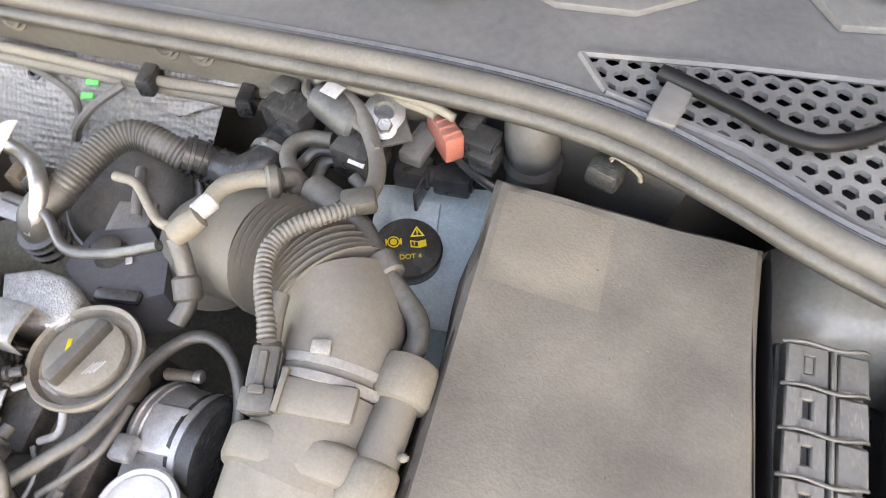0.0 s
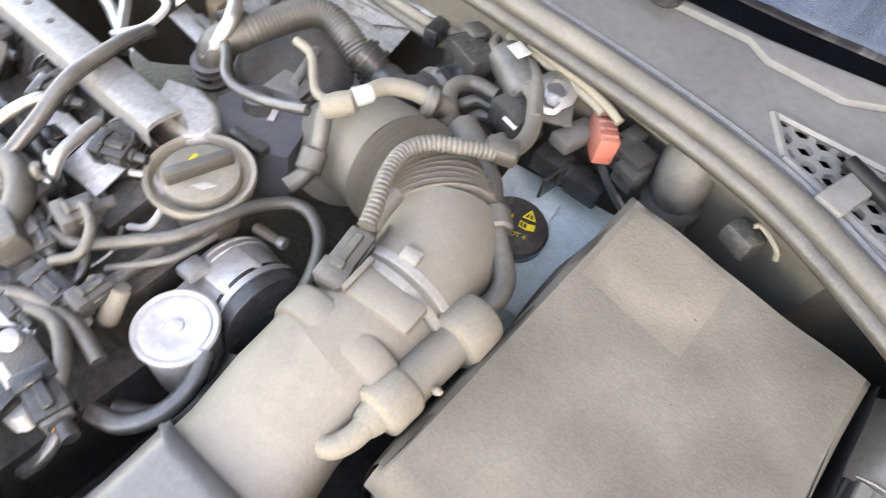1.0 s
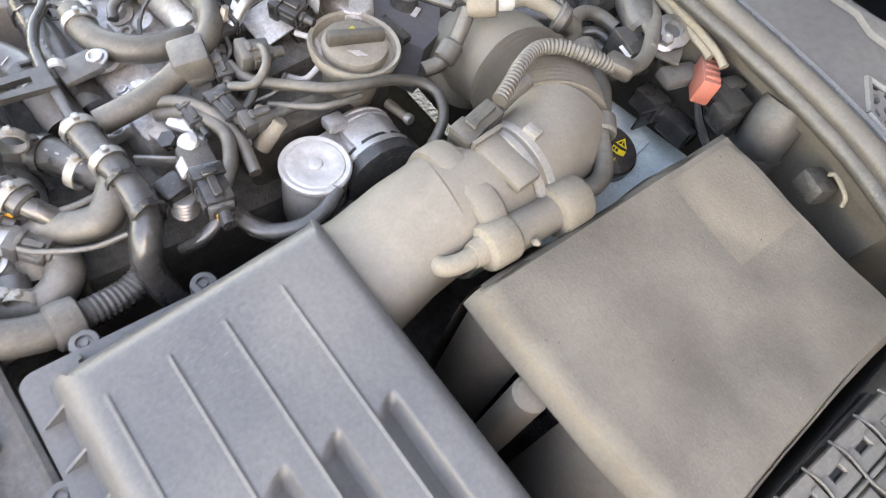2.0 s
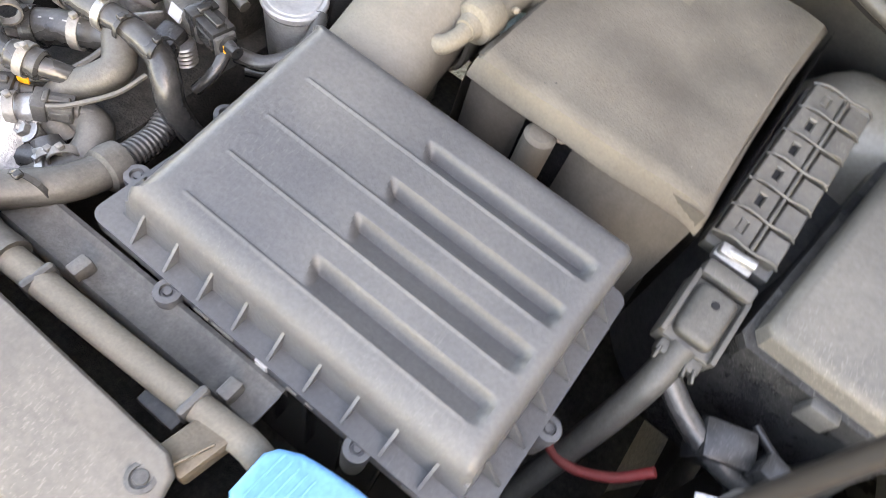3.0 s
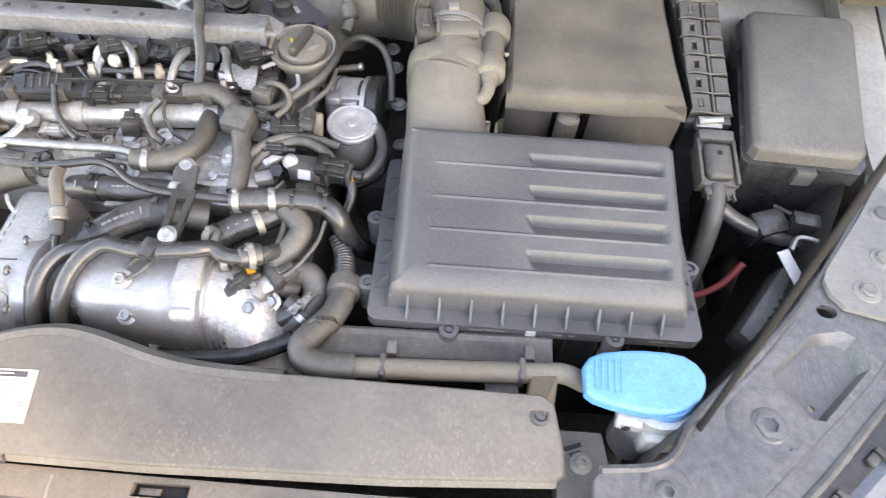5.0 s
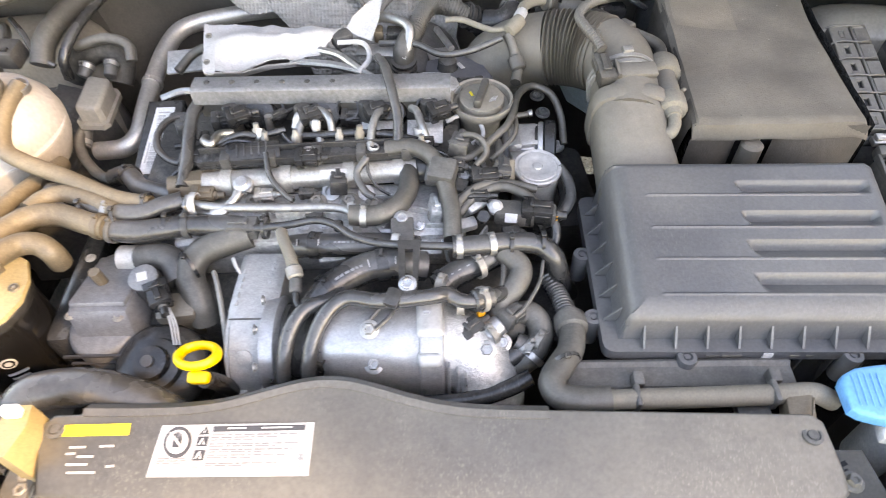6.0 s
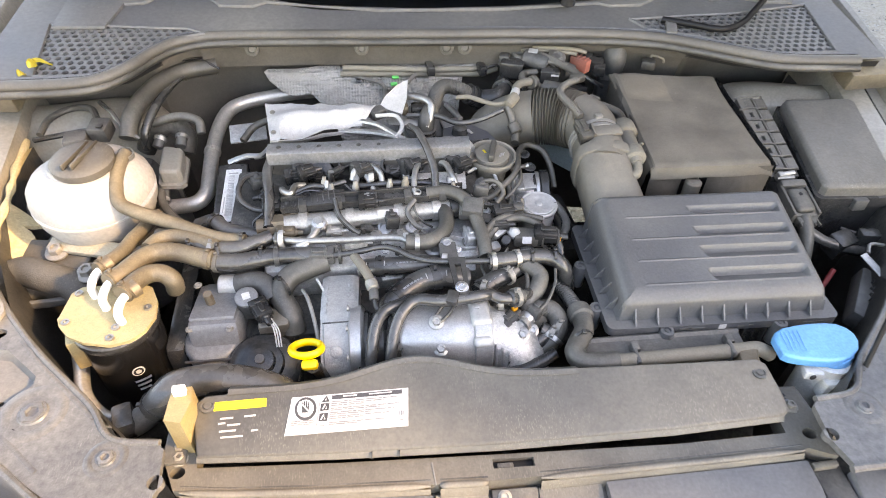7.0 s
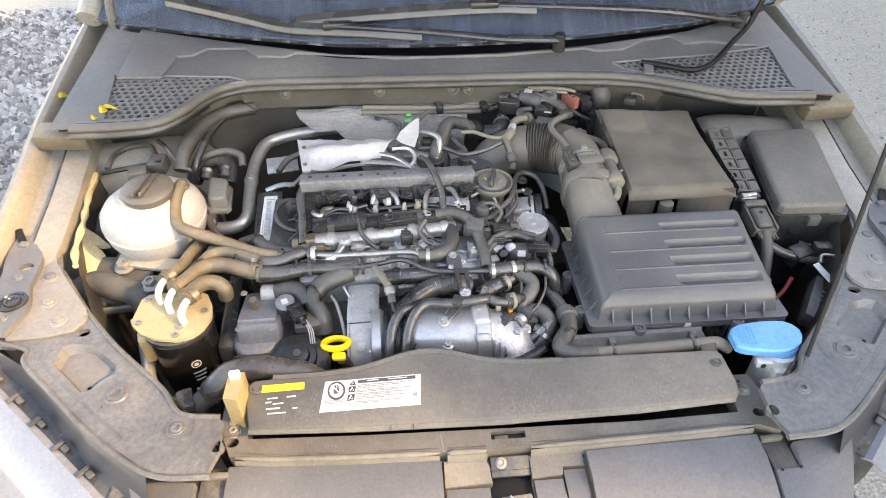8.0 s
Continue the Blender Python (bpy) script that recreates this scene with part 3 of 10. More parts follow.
    for v in {v for f in faces for v in f.verts}:
        v.co.z = z0 + (top(v.co.x, v.co.y) if top else 0)
    ext = bmesh.ops.extrude_face_region(bm, geom=faces)
    bmesh.ops.translate(bm, vec=(0, 0, z1 - z0), verts=[g for g in ext["geom"] if isinstance(g, bmesh.types.BMVert)])
    return bm


def slab_x(poly, x, t):
    """An upright plate across x with the outline poly in (y, z)."""
    b = bmesh.new()
    a, c = [[b.verts.new((x + d, y, z)) for y, z in poly] for d in (-t / 2, t / 2)]
    b.faces.new(a[::-1])
    b.faces.new(c)
    for i in range(len(poly)):
        k = (i + 1) % len(poly)
        b.faces.new((a[i], a[k], c[k], c[i]))
    bmesh.ops.recalc_face_normals(b, faces=b.faces[:])
    return b


def ring2(c, r, n=16, ry=None):
    return [(c[0] + r * math.cos(2 * math.pi * i / n), c[1] + (ry or r) * math.sin(2 * math.pi * i / n)) for i in range(n)]


def rounded(x0, x1, y0, y1, r, n=4):
    out = []
    for cx, cy, a in ((x1 - r, y1 - r, 0), (x0 + r, y1 - r, 90), (x0 + r, y0 + r, 180), (x1 - r, y0 + r, 270)):
        out += [(cx + r * math.cos(radians(a + 90 * k / n)), cy + r * math.sin(radians(a + 90 * k / n))) for k in range(n + 1)]
    return out


def flip(poly, s):
    return [(s * x, y) for x, y in poly]


def skin(bm, rows, thick=0.0):
    """A sheet through rows of points, thickened downwards."""
    grid = [[bm.verts.new(p) for p in row] for row in rows]
    faces = [bm.faces.new((a[i], a[i + 1], b[i + 1], b[i])) for a, b in zip(grid, grid[1:]) for i in range(len(a) - 1)]
    if thick:
        ext = bmesh.ops.extrude_face_region(bm, geom=faces)
        bmesh.ops.translate(bm, vec=(0, 0, -thick), verts=[g for g in ext["geom"] if isinstance(g, bmesh.types.BMVert)])
    return bm


def bolt(parent, at, ax=(0, 0, 1), r=0.008, name="bolt", mat="bolt"):
    b = bmesh.new()
    lathe(b, [(r * 1.5, 0), (r * 1.5, r * 0.25), (r * 1.1, r * 0.4)], at, ax, 18)
    o = Vector(at) + Vector(ax).normalized() * r * 0.3
    lathe(b, [(r * 0.95, 0), (r * 0.95, r * 0.7), (r * 0.8, r * 0.9), (r * 0.5, r * 0.9), (r * 0.45, r * 0.55)], o, ax, 6)
    return part(name, b, mat, parent)


def clamp(parent, at, ax, r, w=0.009, mat="steel", name="clamp"):
    """A spring band round a hose."""
    b = bmesh.new()
    lathe(b, [(r, -w / 2), (r + 0.0015, -w / 2), (r + 0.0015, w / 2), (r, w / 2)], at, ax, 20, cap=False)
    m = turned(ax)
    up = Vector((0, 0, 1)) - Vector(ax).normalized() * Vector(ax).normalized().z
    up = up.normalized() if up.length > 0.1 else m @ Vector((1, 0, 0))
    box(b, Vector(at) + up * (r + 0.003), (0.005, w * 0.7, 0.004), bevel=0.001)
    return part(name, b, mat, parent)


def conn(c, s, rot=(0, 0, 0)):
    """A wiring plug: a stepped body with a collar, a latch, two side ribs and a cable stub."""
    b = bmesh.new()
    x, y, z = s
    box(b, (0, 0, 0), (x, y, z), bevel=0.0015)
    box(b, (-x * 0.30, 0, 0), (x * 0.36, y * 1.18, z * 1.20), bevel=0.0015)
    box(b, (x * 0.10, 0, z * 0.58), (x * 0.62, y * 0.34, z * 0.22), bevel=0.0008, seg=1)
    box(b, (-x * 0.16, 0, z * 0.70), (x * 0.14, y * 0.55, z * 0.20), bevel=0.0008, seg=1)
    for k in (-1, 1):
        box(b, (x * 0.18, k * y * 0.52, 0), (x * 0.5, y * 0.10, z * 0.5), bevel=0.0005, seg=1)
    lathe(b, [(min(y, z) * 0.40, 0), (min(y, z) * 0.40, x * 0.12), (min(y, z) * 0.28, x * 0.16), (min(y, z) * 0.26, x * 0.45)], (x * 0.48, 0, -z * 0.05), (1, 0, 0), 12)
    bmesh.ops.transform(b, matrix=Matrix.Translation(c) @ Euler([radians(a) for a in rot]).to_matrix().to_4x4(), verts=b.verts[:])
    return b


def prints(parent, pts, r, u0, u1, count, mat="paper", long=0.006, wide=0.0016, toward=(0, -0.5, 1)):
    """A row of short printed dashes along the top of a hose."""
    line = spline(pts, 12)
    k = len(line) - 1
    for i in range(count):
        j = min(k - 1, max(1, int((u0 + (u1 - u0) * i / max(1, count - 1)) * k)))
        t = (line[j + 1] - line[j - 1]).normalized()
        up = Vector(toward)
        up = (up - t * up.dot(t)).normalized()
        m = Matrix((t, up.cross(t), up)).transposed().to_4x4()
        b = bmesh.new()
        box(b, (0, 0, 0), (long * (0.6 + 0.4 * ((i * 7) % 3) / 2), wide, 0.0006), bevel=0)
        bmesh.ops.transform(b, matrix=Matrix.Translation(line[j] + up * (r + 0.0001)) @ m, verts=b.verts[:])
        part("print", b, mat, parent)


def disc(parent, at, r, mat="paint", name="bolt", ax=(0, 0, 1)):
    """A flat dusty bolt head on its washer."""
    return part(name, lathe(bmesh.new(), [(r * 1.35, 0), (r * 1.3, r * 0.14), (r, r * 0.18), (r * 0.94, r * 0.55), (r * 0.7, r * 0.62), (r * 0.55, r * 0.35), (r * 0.2, r * 0.32)], at, ax, 20), mat, parent)


# ---- the ground ----
def build_ground():
    b = bmesh.new()
    n, h = 24, 400.0
    steps = [-h * (1 - i / n) ** 3 for i in range(n + 1)] + [h * (i / n) ** 3 for i in range(1, n + 1)]
    rows = [[(x, y, 0.02 * noise.noise((x * 0.4, y * 0.4, 0)) if abs(x) < 20 and abs(y) < 20 else 0.0) for x in steps] for y in steps]
    solo("ground", skin(b, rows), "ground", "pale dusty gravel ground under the car", "ground", kind="structure")
    rng = random.Random(4)
    verts, faces = [], []
    for i in range(15000):
        s = -1 if i % 6 else 1
        x, y = s * rng.uniform(0.95, 2.9), rng.uniform(0.4, 4.0)
        r = rng.uniform(0.010, 0.034) if s < 0 else rng.uniform(0.003, 0.009)
        k, a = len(verts), rng.uniform(0, 6.28)
        for dx, dy, dz in ((1, 0, 0), (0.1, 0.9, 0), (-0.9, 0.2, 0), (-0.2, -0.8, 0), (0.3, 0.2, 0.8), (-0.4, -0.1, 0.7)):
            dx, dy, dz = dx * rng.uniform(0.7, 1.2), dy * rng.uniform(0.7, 1.2), dz * rng.uniform(0.7, 1.2)
            verts.append((x + r * (dx * math.cos(a) - dy * math.sin(a)), y + r * (dx * math.sin(a) + dy * math.cos(a)), 0.004 + r * dz))
        faces += [(k + p, k + q, k + t) for p, q, t in ((0, 1, 4), (1, 2, 5), (1, 5, 4), (2, 3, 5), (3, 0, 4), (3, 4, 5))]
    me = bpy.data.meshes.new("gravel")
    me.from_pydata(verts, [], faces)
    stone = material("gravel_stone", (0.50, 0.49, 0.47), (0.36, 0.35, 0.33), 0.4, 0.9, bump=0.2)
    n, ln = stone.node_tree.nodes, stone.node_tree.links
    geo, shade, scale = n.new("ShaderNodeNewGeometry"), n.new("ShaderNodeMapRange"), n.new("ShaderNodeVectorMath")
    shade.inputs["To Min"].default_value, shade.inputs["To Max"].default_value = 0.28, 1.15
    scale.operation = "SCALE"
    base = n["Principled BSDF"].inputs["Base Color"]
    ln.new(geo.outputs["Random Per Island"], shade.inputs["Value"])
    ln.new(base.links[0].from_socket, scale.inputs[0])
    ln.new(shade.outputs["Result"], scale.inputs["Scale"])
    ln.new(scale.outputs[0], base)
    me.materials.append(stone)
    tagged(new("gravel", me), "loose pale grey gravel stones on the ground", "gravel", kind="stuff")


build_ground()


def build_shade_wall():
    """Unseen wall added beside the car; keeps low sun off most of the bay."""
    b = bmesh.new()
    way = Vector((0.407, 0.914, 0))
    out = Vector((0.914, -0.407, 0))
    for s0, s1, h in ((0.0, 0.20, 3.23), (0.20, 10.0, 5.0)):        # a low block, then the taller wall, sized to shape the sunlit strip
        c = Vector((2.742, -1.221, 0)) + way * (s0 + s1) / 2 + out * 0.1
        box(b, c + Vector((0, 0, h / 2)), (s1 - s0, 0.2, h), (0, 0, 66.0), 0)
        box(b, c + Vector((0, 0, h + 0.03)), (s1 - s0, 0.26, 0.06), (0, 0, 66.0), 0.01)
    solo("wall_yard", b, "shade_wall", "unseen pale wall added beside the car to shade the engine bay", "wall", kind="structure")


build_shade_wall()


# ---- the car's body round the engine bay ----
SEAL = [(-0.70, 0.585), (-0.60, 0.578), (-0.545, 0.585), (-0.51, 0.62), (-0.483, 0.672), (-0.452, 0.708), (-0.393, 0.728), (-0.24, 0.726),
        (-0.076, 0.720), (0.09, 0.716), (0.25, 0.708), (0.358, 0.690), (0.435, 0.655), (0.50, 0.618), (0.56, 0.602), (0.69, 0.605)]
SCREEN = [(-0.78, 0.985), (-0.70, 0.943), (-0.468, 0.868), (-0.227, 0.800), (-0.05, 0.785), (0.117, 0.788), (0.299, 0.806), (0.522, 0.850), (0.715, 0.932), (0.78, 0.975)]


def along(line, x):
    for (x0, y0), (x1, y1) in zip(line, line[1:]):
        if x <= x1:
            return y0 + (y1 - y0) * (x - x0) / (x1 - x0)
    return line[-1][1]


def cowl_z(x, y):
    return 0.952 + 0.12 * (y - 0.62)


car = thing("car", (0, 0.4, 0), "dusty dark grey car with its bonnet propped open", "car")

GRILLE_L = [(-0.672, 0.760), (-0.650, 0.608), (-0.540, 0.606), (-0.500, 0.648), (-0.470, 0.705), (-0.410, 0.722), (-0.440, 0.738)]
GRILLE_R = [(0.330, 0.744), (0.352, 0.712), (0.440, 0.684), (0.505, 0.642), (0.565, 0.626), (0.662, 0.628), (0.680, 0.785), (0.524, 0.758), (0.432, 0.753)]


def inside(p, poly):
    x, y = p
    c = False
    for (x0, y0), (x1, y1) in zip(poly, poly[1:] + poly[:1]):
        if (y0 > y) != (y1 > y) and x < (x1 - x0) * (y - y0) / (y1 - y0) + x0:
            c = not c
    return c


def build_cowl():
    xs = [-0.74 + 1.48 * i / 60 for i in range(61)]
    front = [(x, along(SEAL, max(-0.70, min(0.69, x))) + 0.004) for x in xs]
    back = [(x, along(SCREEN, x) - 0.006) for x in reversed(xs)]
    b = slab(bmesh.new(), front + back, -0.003, 0.0, holes=(GRILLE_L, GRILLE_R), top=cowl_z)
    cowl = part("cowl_panel", b, "cowl", car, "dusty grey plastic cowl panel below the windscreen")
    # raised step along the foot of the screen, with its notched front edge
    lip = [(-0.662, 0.742), (-0.575, 0.740), (-0.562, 0.815), (-0.530, 0.817), (-0.505, 0.842), (-0.425, 0.838), (-0.398, 0.806), (-0.340, 0.800), (-0.318, 0.815), (-0.115, 0.80), (0.10, 0.80),
           (0.285, 0.800), (0.305, 0.784), (0.362, 0.786), (0.415, 0.826), (0.480, 0.832), (0.500, 0.800), (0.560, 0.806), (0.600, 0.790), (0.655, 0.786)]
    edge = [(x, min(y, along(SCREEN, x) - 0.010)) for x, y in lip]
    back = [(x, along(SCREEN, x) - 0.001) for x in [0.655 - 1.317 * i / 40 for i in range(41)]]
    b = slab(bmesh.new(), edge + back, 0.0008, 0.0062, top=cowl_z)
    top = [f for f in b.faces if all(abs(v.co.z - 0.0062 - cowl_z(v.co.x, v.co.y)) < 1e-5 for v in f.verts)]
    bmesh.ops.bevel(b, geom=[e for e in b.edges if sum(f in top for f in e.link_faces) == 1], offset=0.0022, segments=2, profile=0.5, affect="EDGES")
    part("cowl_step", b, "cowl", car, "raised plastic lip along the foot of the windscreen")
    for poly in (GRILLE_L, GRILLE_R):
        b = bmesh.new()
        p = 0.0150
        x0, x1 = min(q[0] for q in poly), max(q[0] for q in poly)
        y0, y1 = min(q[1] for q in poly), max(q[1] for q in poly)
        faces = []
        for j in range(int((y1 - y0) / (p * 0.866)) + 2):
            for i in range(int((x1 - x0) / p) + 2):
                cx, cy = x0 + p * (i + 0.5 * (j % 2)), y0 + p * 0.866 * j
                if not inside((cx, cy), poly):
                    continue
                o = [b.verts.new((cx + p / math.sqrt(3) * math.sin(a * math.pi / 3), cy + p / math.sqrt(3) * math.cos(a * math.pi / 3), 0)) for a in range(6)]
                q = [b.verts.new((cx + 0.0056 * math.sin(a * math.pi / 3), cy + 0.0056 * math.cos(a * math.pi / 3), 0)) for a in range(6)]
                faces += [b.faces.new((o[a], o[(a + 1) % 6], q[(a + 1) % 6], q[a])) for a in range(6)]
        bmesh.ops.remove_doubles(b, verts=b.verts[:], dist=0.0002)
        for v in b.verts:
            v.co.z = cowl_z(v.co.x, v.co.y) - 0.005
        ext = bmesh.ops.extrude_face_region(b, geom=b.faces[:])
        bmesh.ops.translate(b, vec=(0, 0, 0.004), verts=[g for g in ext["geom"] if isinstance(g, bmesh.types.BMVert)])
        part("air_grille", b, "cowl", cowl, "black honeycomb air intake grille")
        b = bmesh.new()
        for a, c in zip(poly, poly[1:] + poly[:1]):
            cyl(b, (*a, cowl_z(*a)), (*c, cowl_z(*c)), 0.003, seg=6)
        part("grille_rim", b, "cowl", cowl)
    b = bmesh.new()                                   # closed duct under the cowl, coloured near-black to paint in its shade
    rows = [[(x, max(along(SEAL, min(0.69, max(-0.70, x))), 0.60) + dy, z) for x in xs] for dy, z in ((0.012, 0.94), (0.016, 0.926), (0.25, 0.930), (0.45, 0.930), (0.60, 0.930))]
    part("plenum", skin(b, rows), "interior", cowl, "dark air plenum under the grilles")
    # seal: a broad soft lip with a bead on top
    line = [Vector((x, y, 0.957 - 0.012 * max(0, abs(x) - 0.5) * 4)) for x, y in SEAL]
    fine = spline(line, 8)
    s = part("bonnet_seal", sweep(bmesh.new(), fine, 0.0098, 14, squash=0.9), "seal", car, "long grey rubber bonnet seal along the bulkhead")
    part("bead", sweep(bmesh.new(), [p + Vector((0, 0.0115, 0.0050)) for p in fine], 0.0036, 8), "strip", s, "bluish glossy edge bead")
    part("groove", sweep(bmesh.new(), [p + Vector((0, 0.0078, 0.0058)) for p in fine], 0.0018, 6), "black", s)
    part("lip", sweep(bmesh.new(), [p + Vector((0, -0.0095, -0.010)) for p in fine], 0.0062, 10), "hose_tan", s)


build_cowl()


def build_bulkhead():
    # wall under the seal
    xs = [-0.70 + 1.40 * i / 56 for i in range(57)]
    rows = []
    for dz, dy in ((-0.008, 0.004), (-0.035, 0.012), (-0.04, 0.028), (-0.12, 0.05), (-0.45, 0.06)):
        rows.append([(x, max(along(SEAL, min(0.69, x)), 0.66 + 0.07 * max(0.0, min(1.0, (x - 0.42) / 0.06))) + dy + (0.02 if dz < -0.2 else 0), 0.957 + dz) for x in xs])
    b = skin(bmesh.new(), rows)
    w = part("bulkhead", b, "bulk", car, "dark dusty bulkhead behind the engine")
    # flange below the seal with its round fasteners
    b = bmesh.new()
    rows = [[(x, along(SEAL, x) + dy, 0.957 + dz) for x in xs if -0.43 < x < 0.24] for dz, dy in ((-0.010, 0.006), (-0.030, 0.010), (-0.060, 0.014))]
    part("bulkhead_flange", skin(b, rows, 0.002), "bulk", car, "dusty painted flange under the seal")
    for x in (-0.34, -0.15, 0.0, 0.032):
        y = along(SEAL, x)
        disc(car, (x, y + 0.007, 0.930), 0.0095, "cover", "fastener", (0, -1, 0.25))
    # the sides and the floor of the bay
    for s in (-1, 1):
        b = bmesh.new()
        inner = [(0.72, 0.80), (0.69, 0.455), (0.655, 0.36), (0.588, 0.239), (0.524, 0.168), (0.445, 0.093), (0.40, 0.05)]
        rows = [[(s * (x - dx), y, z) for x, y in inner] for z, dx in ((0.822, 0.0), (0.77, 0.012), (0.62, 0.02), (0.34, 0.03))]
        part("side_wall", skin(b, rows), "dark", car, "dark inner wall of the engine bay")
    b = bmesh.new()
    box(b, (0, 0.42, 0.33), (1.5, 1.0, 0.01), bevel=0)
    part("undertray", b, "dark", car, "black plastic tray under the engine")
    b = bmesh.new()
    box(b, (0, -0.01, 0.55), (1.0, 0.03, 0.42), bevel=0)
    part("front_bulkhead", b, "dark", car)
    # strut domes
    for s in (-1, 1):
        c = (s * 0.635, 0.60, 0.65)
        b = bmesh.new()
        lathe(b, [(0.15, -0.1), (0.145, 0.05), (0.135, 0.105), (0.115, 0.135), (0.08, 0.145), (0.075, 0.14), (0.03, 0.138), (0.028, 0.15), (0.01, 0.152)], c, seg=40)
        d = part("strut_tower", b, "paint", car, "dusty painted strut tower dome")
        for k in range(3):
            a = k * 2.1 + 0.6
            bolt(d, (c[0] + 0.095 * math.cos(a), c[1] + 0.095 * math.sin(a), c[2] + 0.139), r=0.006)
        b = bmesh.new()
        rows = [[(s * (0.486 + 0.25 * i / 20), y + 0.008 * math.sin(i / 20 * math.pi * 2), z - 0.05 * max(0.0, 1 - i / 4) ** 2 + 0.010 * math.sin(i / 20 * math.pi)) for i in range(21)]
                for y, z in ((0.715, 0.835), (0.700, 0.850), (0.680, 0.858), (0.660, 0.858), (0.640, 0.850), (0.624, 0.832), (0.616, 0.80), (0.612, 0.74))]
        part("tower_shelf", skin(b, rows, 0.003), "dome", car, "dusty painted shelf behind the strut tower")


build_bulkhead()


WING = [(0.694, 0.40), (0.672, 0.345), (0.646, 0.312), (0.596, 0.245), (0.528, 0.170), (0.449, 0.096), (0.432, 0.066), (0.414, 0.053), (0.366, 0.046), (0.356, 0.036), (0.352, -0.007),
        (0.363, -0.040), (0.432, -0.028), (0.522, 0.034), (0.600, 0.106), (0.650, 0.154), (0.662, 0.182), (0.715, 0.200), (0.745, 0.40)]


def build_wing(s):
    # pressed front plate with its holes, pocket and dishes
    pocket = [(0.612, 0.150), (0.610, 0.180), (0.598, 0.186), (0.568, 0.180), (0.522, 0.140), (0.520, 0.128), (0.545, 0.098), (0.556, 0.097)]
    cx, cy = sum(p[0] for p in pocket) / 8, sum(p[1] for p in pocket) / 8
    floor = [(cx + (x - cx) * 0.86 - 0.002, cy + (y - cy) * 0.84 - 0.003) for x, y in pocket]
    holes = (ring2((s * 0.590, 0.206), 0.0098, 16, 0.0076), ring2((s * 0.356, 0.0), 0.008, 12), flip(pocket, s))
    b = slab(bmesh.new(), flip(WING, s), 0.812, 0.820, holes=holes)
    w = part("inner_wing", b, "paint", car, "dusty grey pressed steel wing plate beside the headlamp")
    b = bmesh.new()                                   # floor and slopes of the pocket
    slab(b, flip(floor, s), 0.807, 0.809, holes=(ring2((s * 0.553, 0.112), 0.0034, 8),))
    skin(b, [[(s * x, y, 0.8195) for x, y in pocket + pocket[:1]], [(s * x, y, 0.809) for x, y in floor + floor[:1]]])
    part("pocket", b, "pocket", w)
    for x, y, r in ((0.506, 0.090, 0.026), (0.412, 0.030, 0.016)):
        b = bmesh.new()
        lathe(b, [(r * 1.45, 0.0), (r * 1.25, 0.0014), (r * 1.0, 0.0016), (r * 0.84, 0.0004), (r * 0.62, 0.0003), (r * 0.55, 0.0022), (r * 0.42, 0.0024), (r * 0.34, 0.0008), (r * 0.1, 0.0007)], (s * x, y, 0.8195), seg=30)
        boss = part("dished_boss", b, "paint", w)
        part("boss_nut", lathe(bmesh.new(), [(r * 0.50, 0.001), (r * 0.50, 0.0036), (r * 0.40, 0.0044), (r * 0.28, 0.0044), (r * 0.24, 0.0014), (r * 0.05, 0.0014)], (s * x, y, 0.8195), (0, 0, 1), 6), "strip", boss)
    part("drain_hole", lathe(bmesh.new(), [(0.0030, 0), (0.0028, 0.0006), (0.0005, 0.0007)], (s * 0.520, 0.069, 0.8198), seg=12), "interior", w)
    # pressed crease running along the plate
    for pts in ([(0.478, 0.020), (0.545, 0.078), (0.600, 0.126), (0.632, 0.160), (0.636, 0.180)], [(0.440, 0.078), (0.470, 0.106), (0.520, 0.152), (0.560, 0.196)]):
        part("crease", sweep(bmesh.new(), spline([(s * x, y, 0.8192) for x, y in pts], 6), 0.0030, 8, squash=0.6), "paint", w)
    # turned-down outer and inner lips
    for pts in ([(0.356, -0.040), (0.432, -0.030), (0.522, 0.033), (0.600, 0.104), (0.652, 0.153), (0.662, 0.180), (0.72, 0.20)],
                [(0.672, 0.345), (0.596, 0.245), (0.528, 0.170), (0.449, 0.096), (0.414, 0.053), (0.362, 0.044)]):
        b = sweep(bmesh.new(), spline([(s * x, y, 0.8190) for x, y in pts], 6), 0.0042, 8)
        part("folded_edge", b, "paint", w)
    rows = [[(s * (x + dx), y - dy, z) for x, y in ((0.432, -0.030), (0.522, 0.033), (0.600, 0.104), (0.652, 0.153), (0.70, 0.185))] for z, dx, dy in ((0.817, 0.002, 0.003), (0.790, 0.007, 0.008), (0.764, 0.012, 0.013), (0.745, 0.024, 0.026))]
    part("lamp_trough", skin(bmesh.new(), rows), "trough", w, "dark blue-black painted trough over the headlamp")
    # bolted bonnet-rail plate
    b = slab(bmesh.new(), flip([(0.738, 0.42), (0.706, 0.42), (0.686, 0.362), (0.655, 0.320), (0.600, 0.250), (0.594, 0.238), (0.596, 0.222), (0.606, 0.208), (0.640, 0.199), (0.694, 0.196), (0.728, 0.24), (0.752, 0.33), (0.757, 0.42)], s), 0.8205, 0.826)
    pl = part("rail_plate", b, "rail_pale", w, "bolted pale grey steel reinforcement plate")
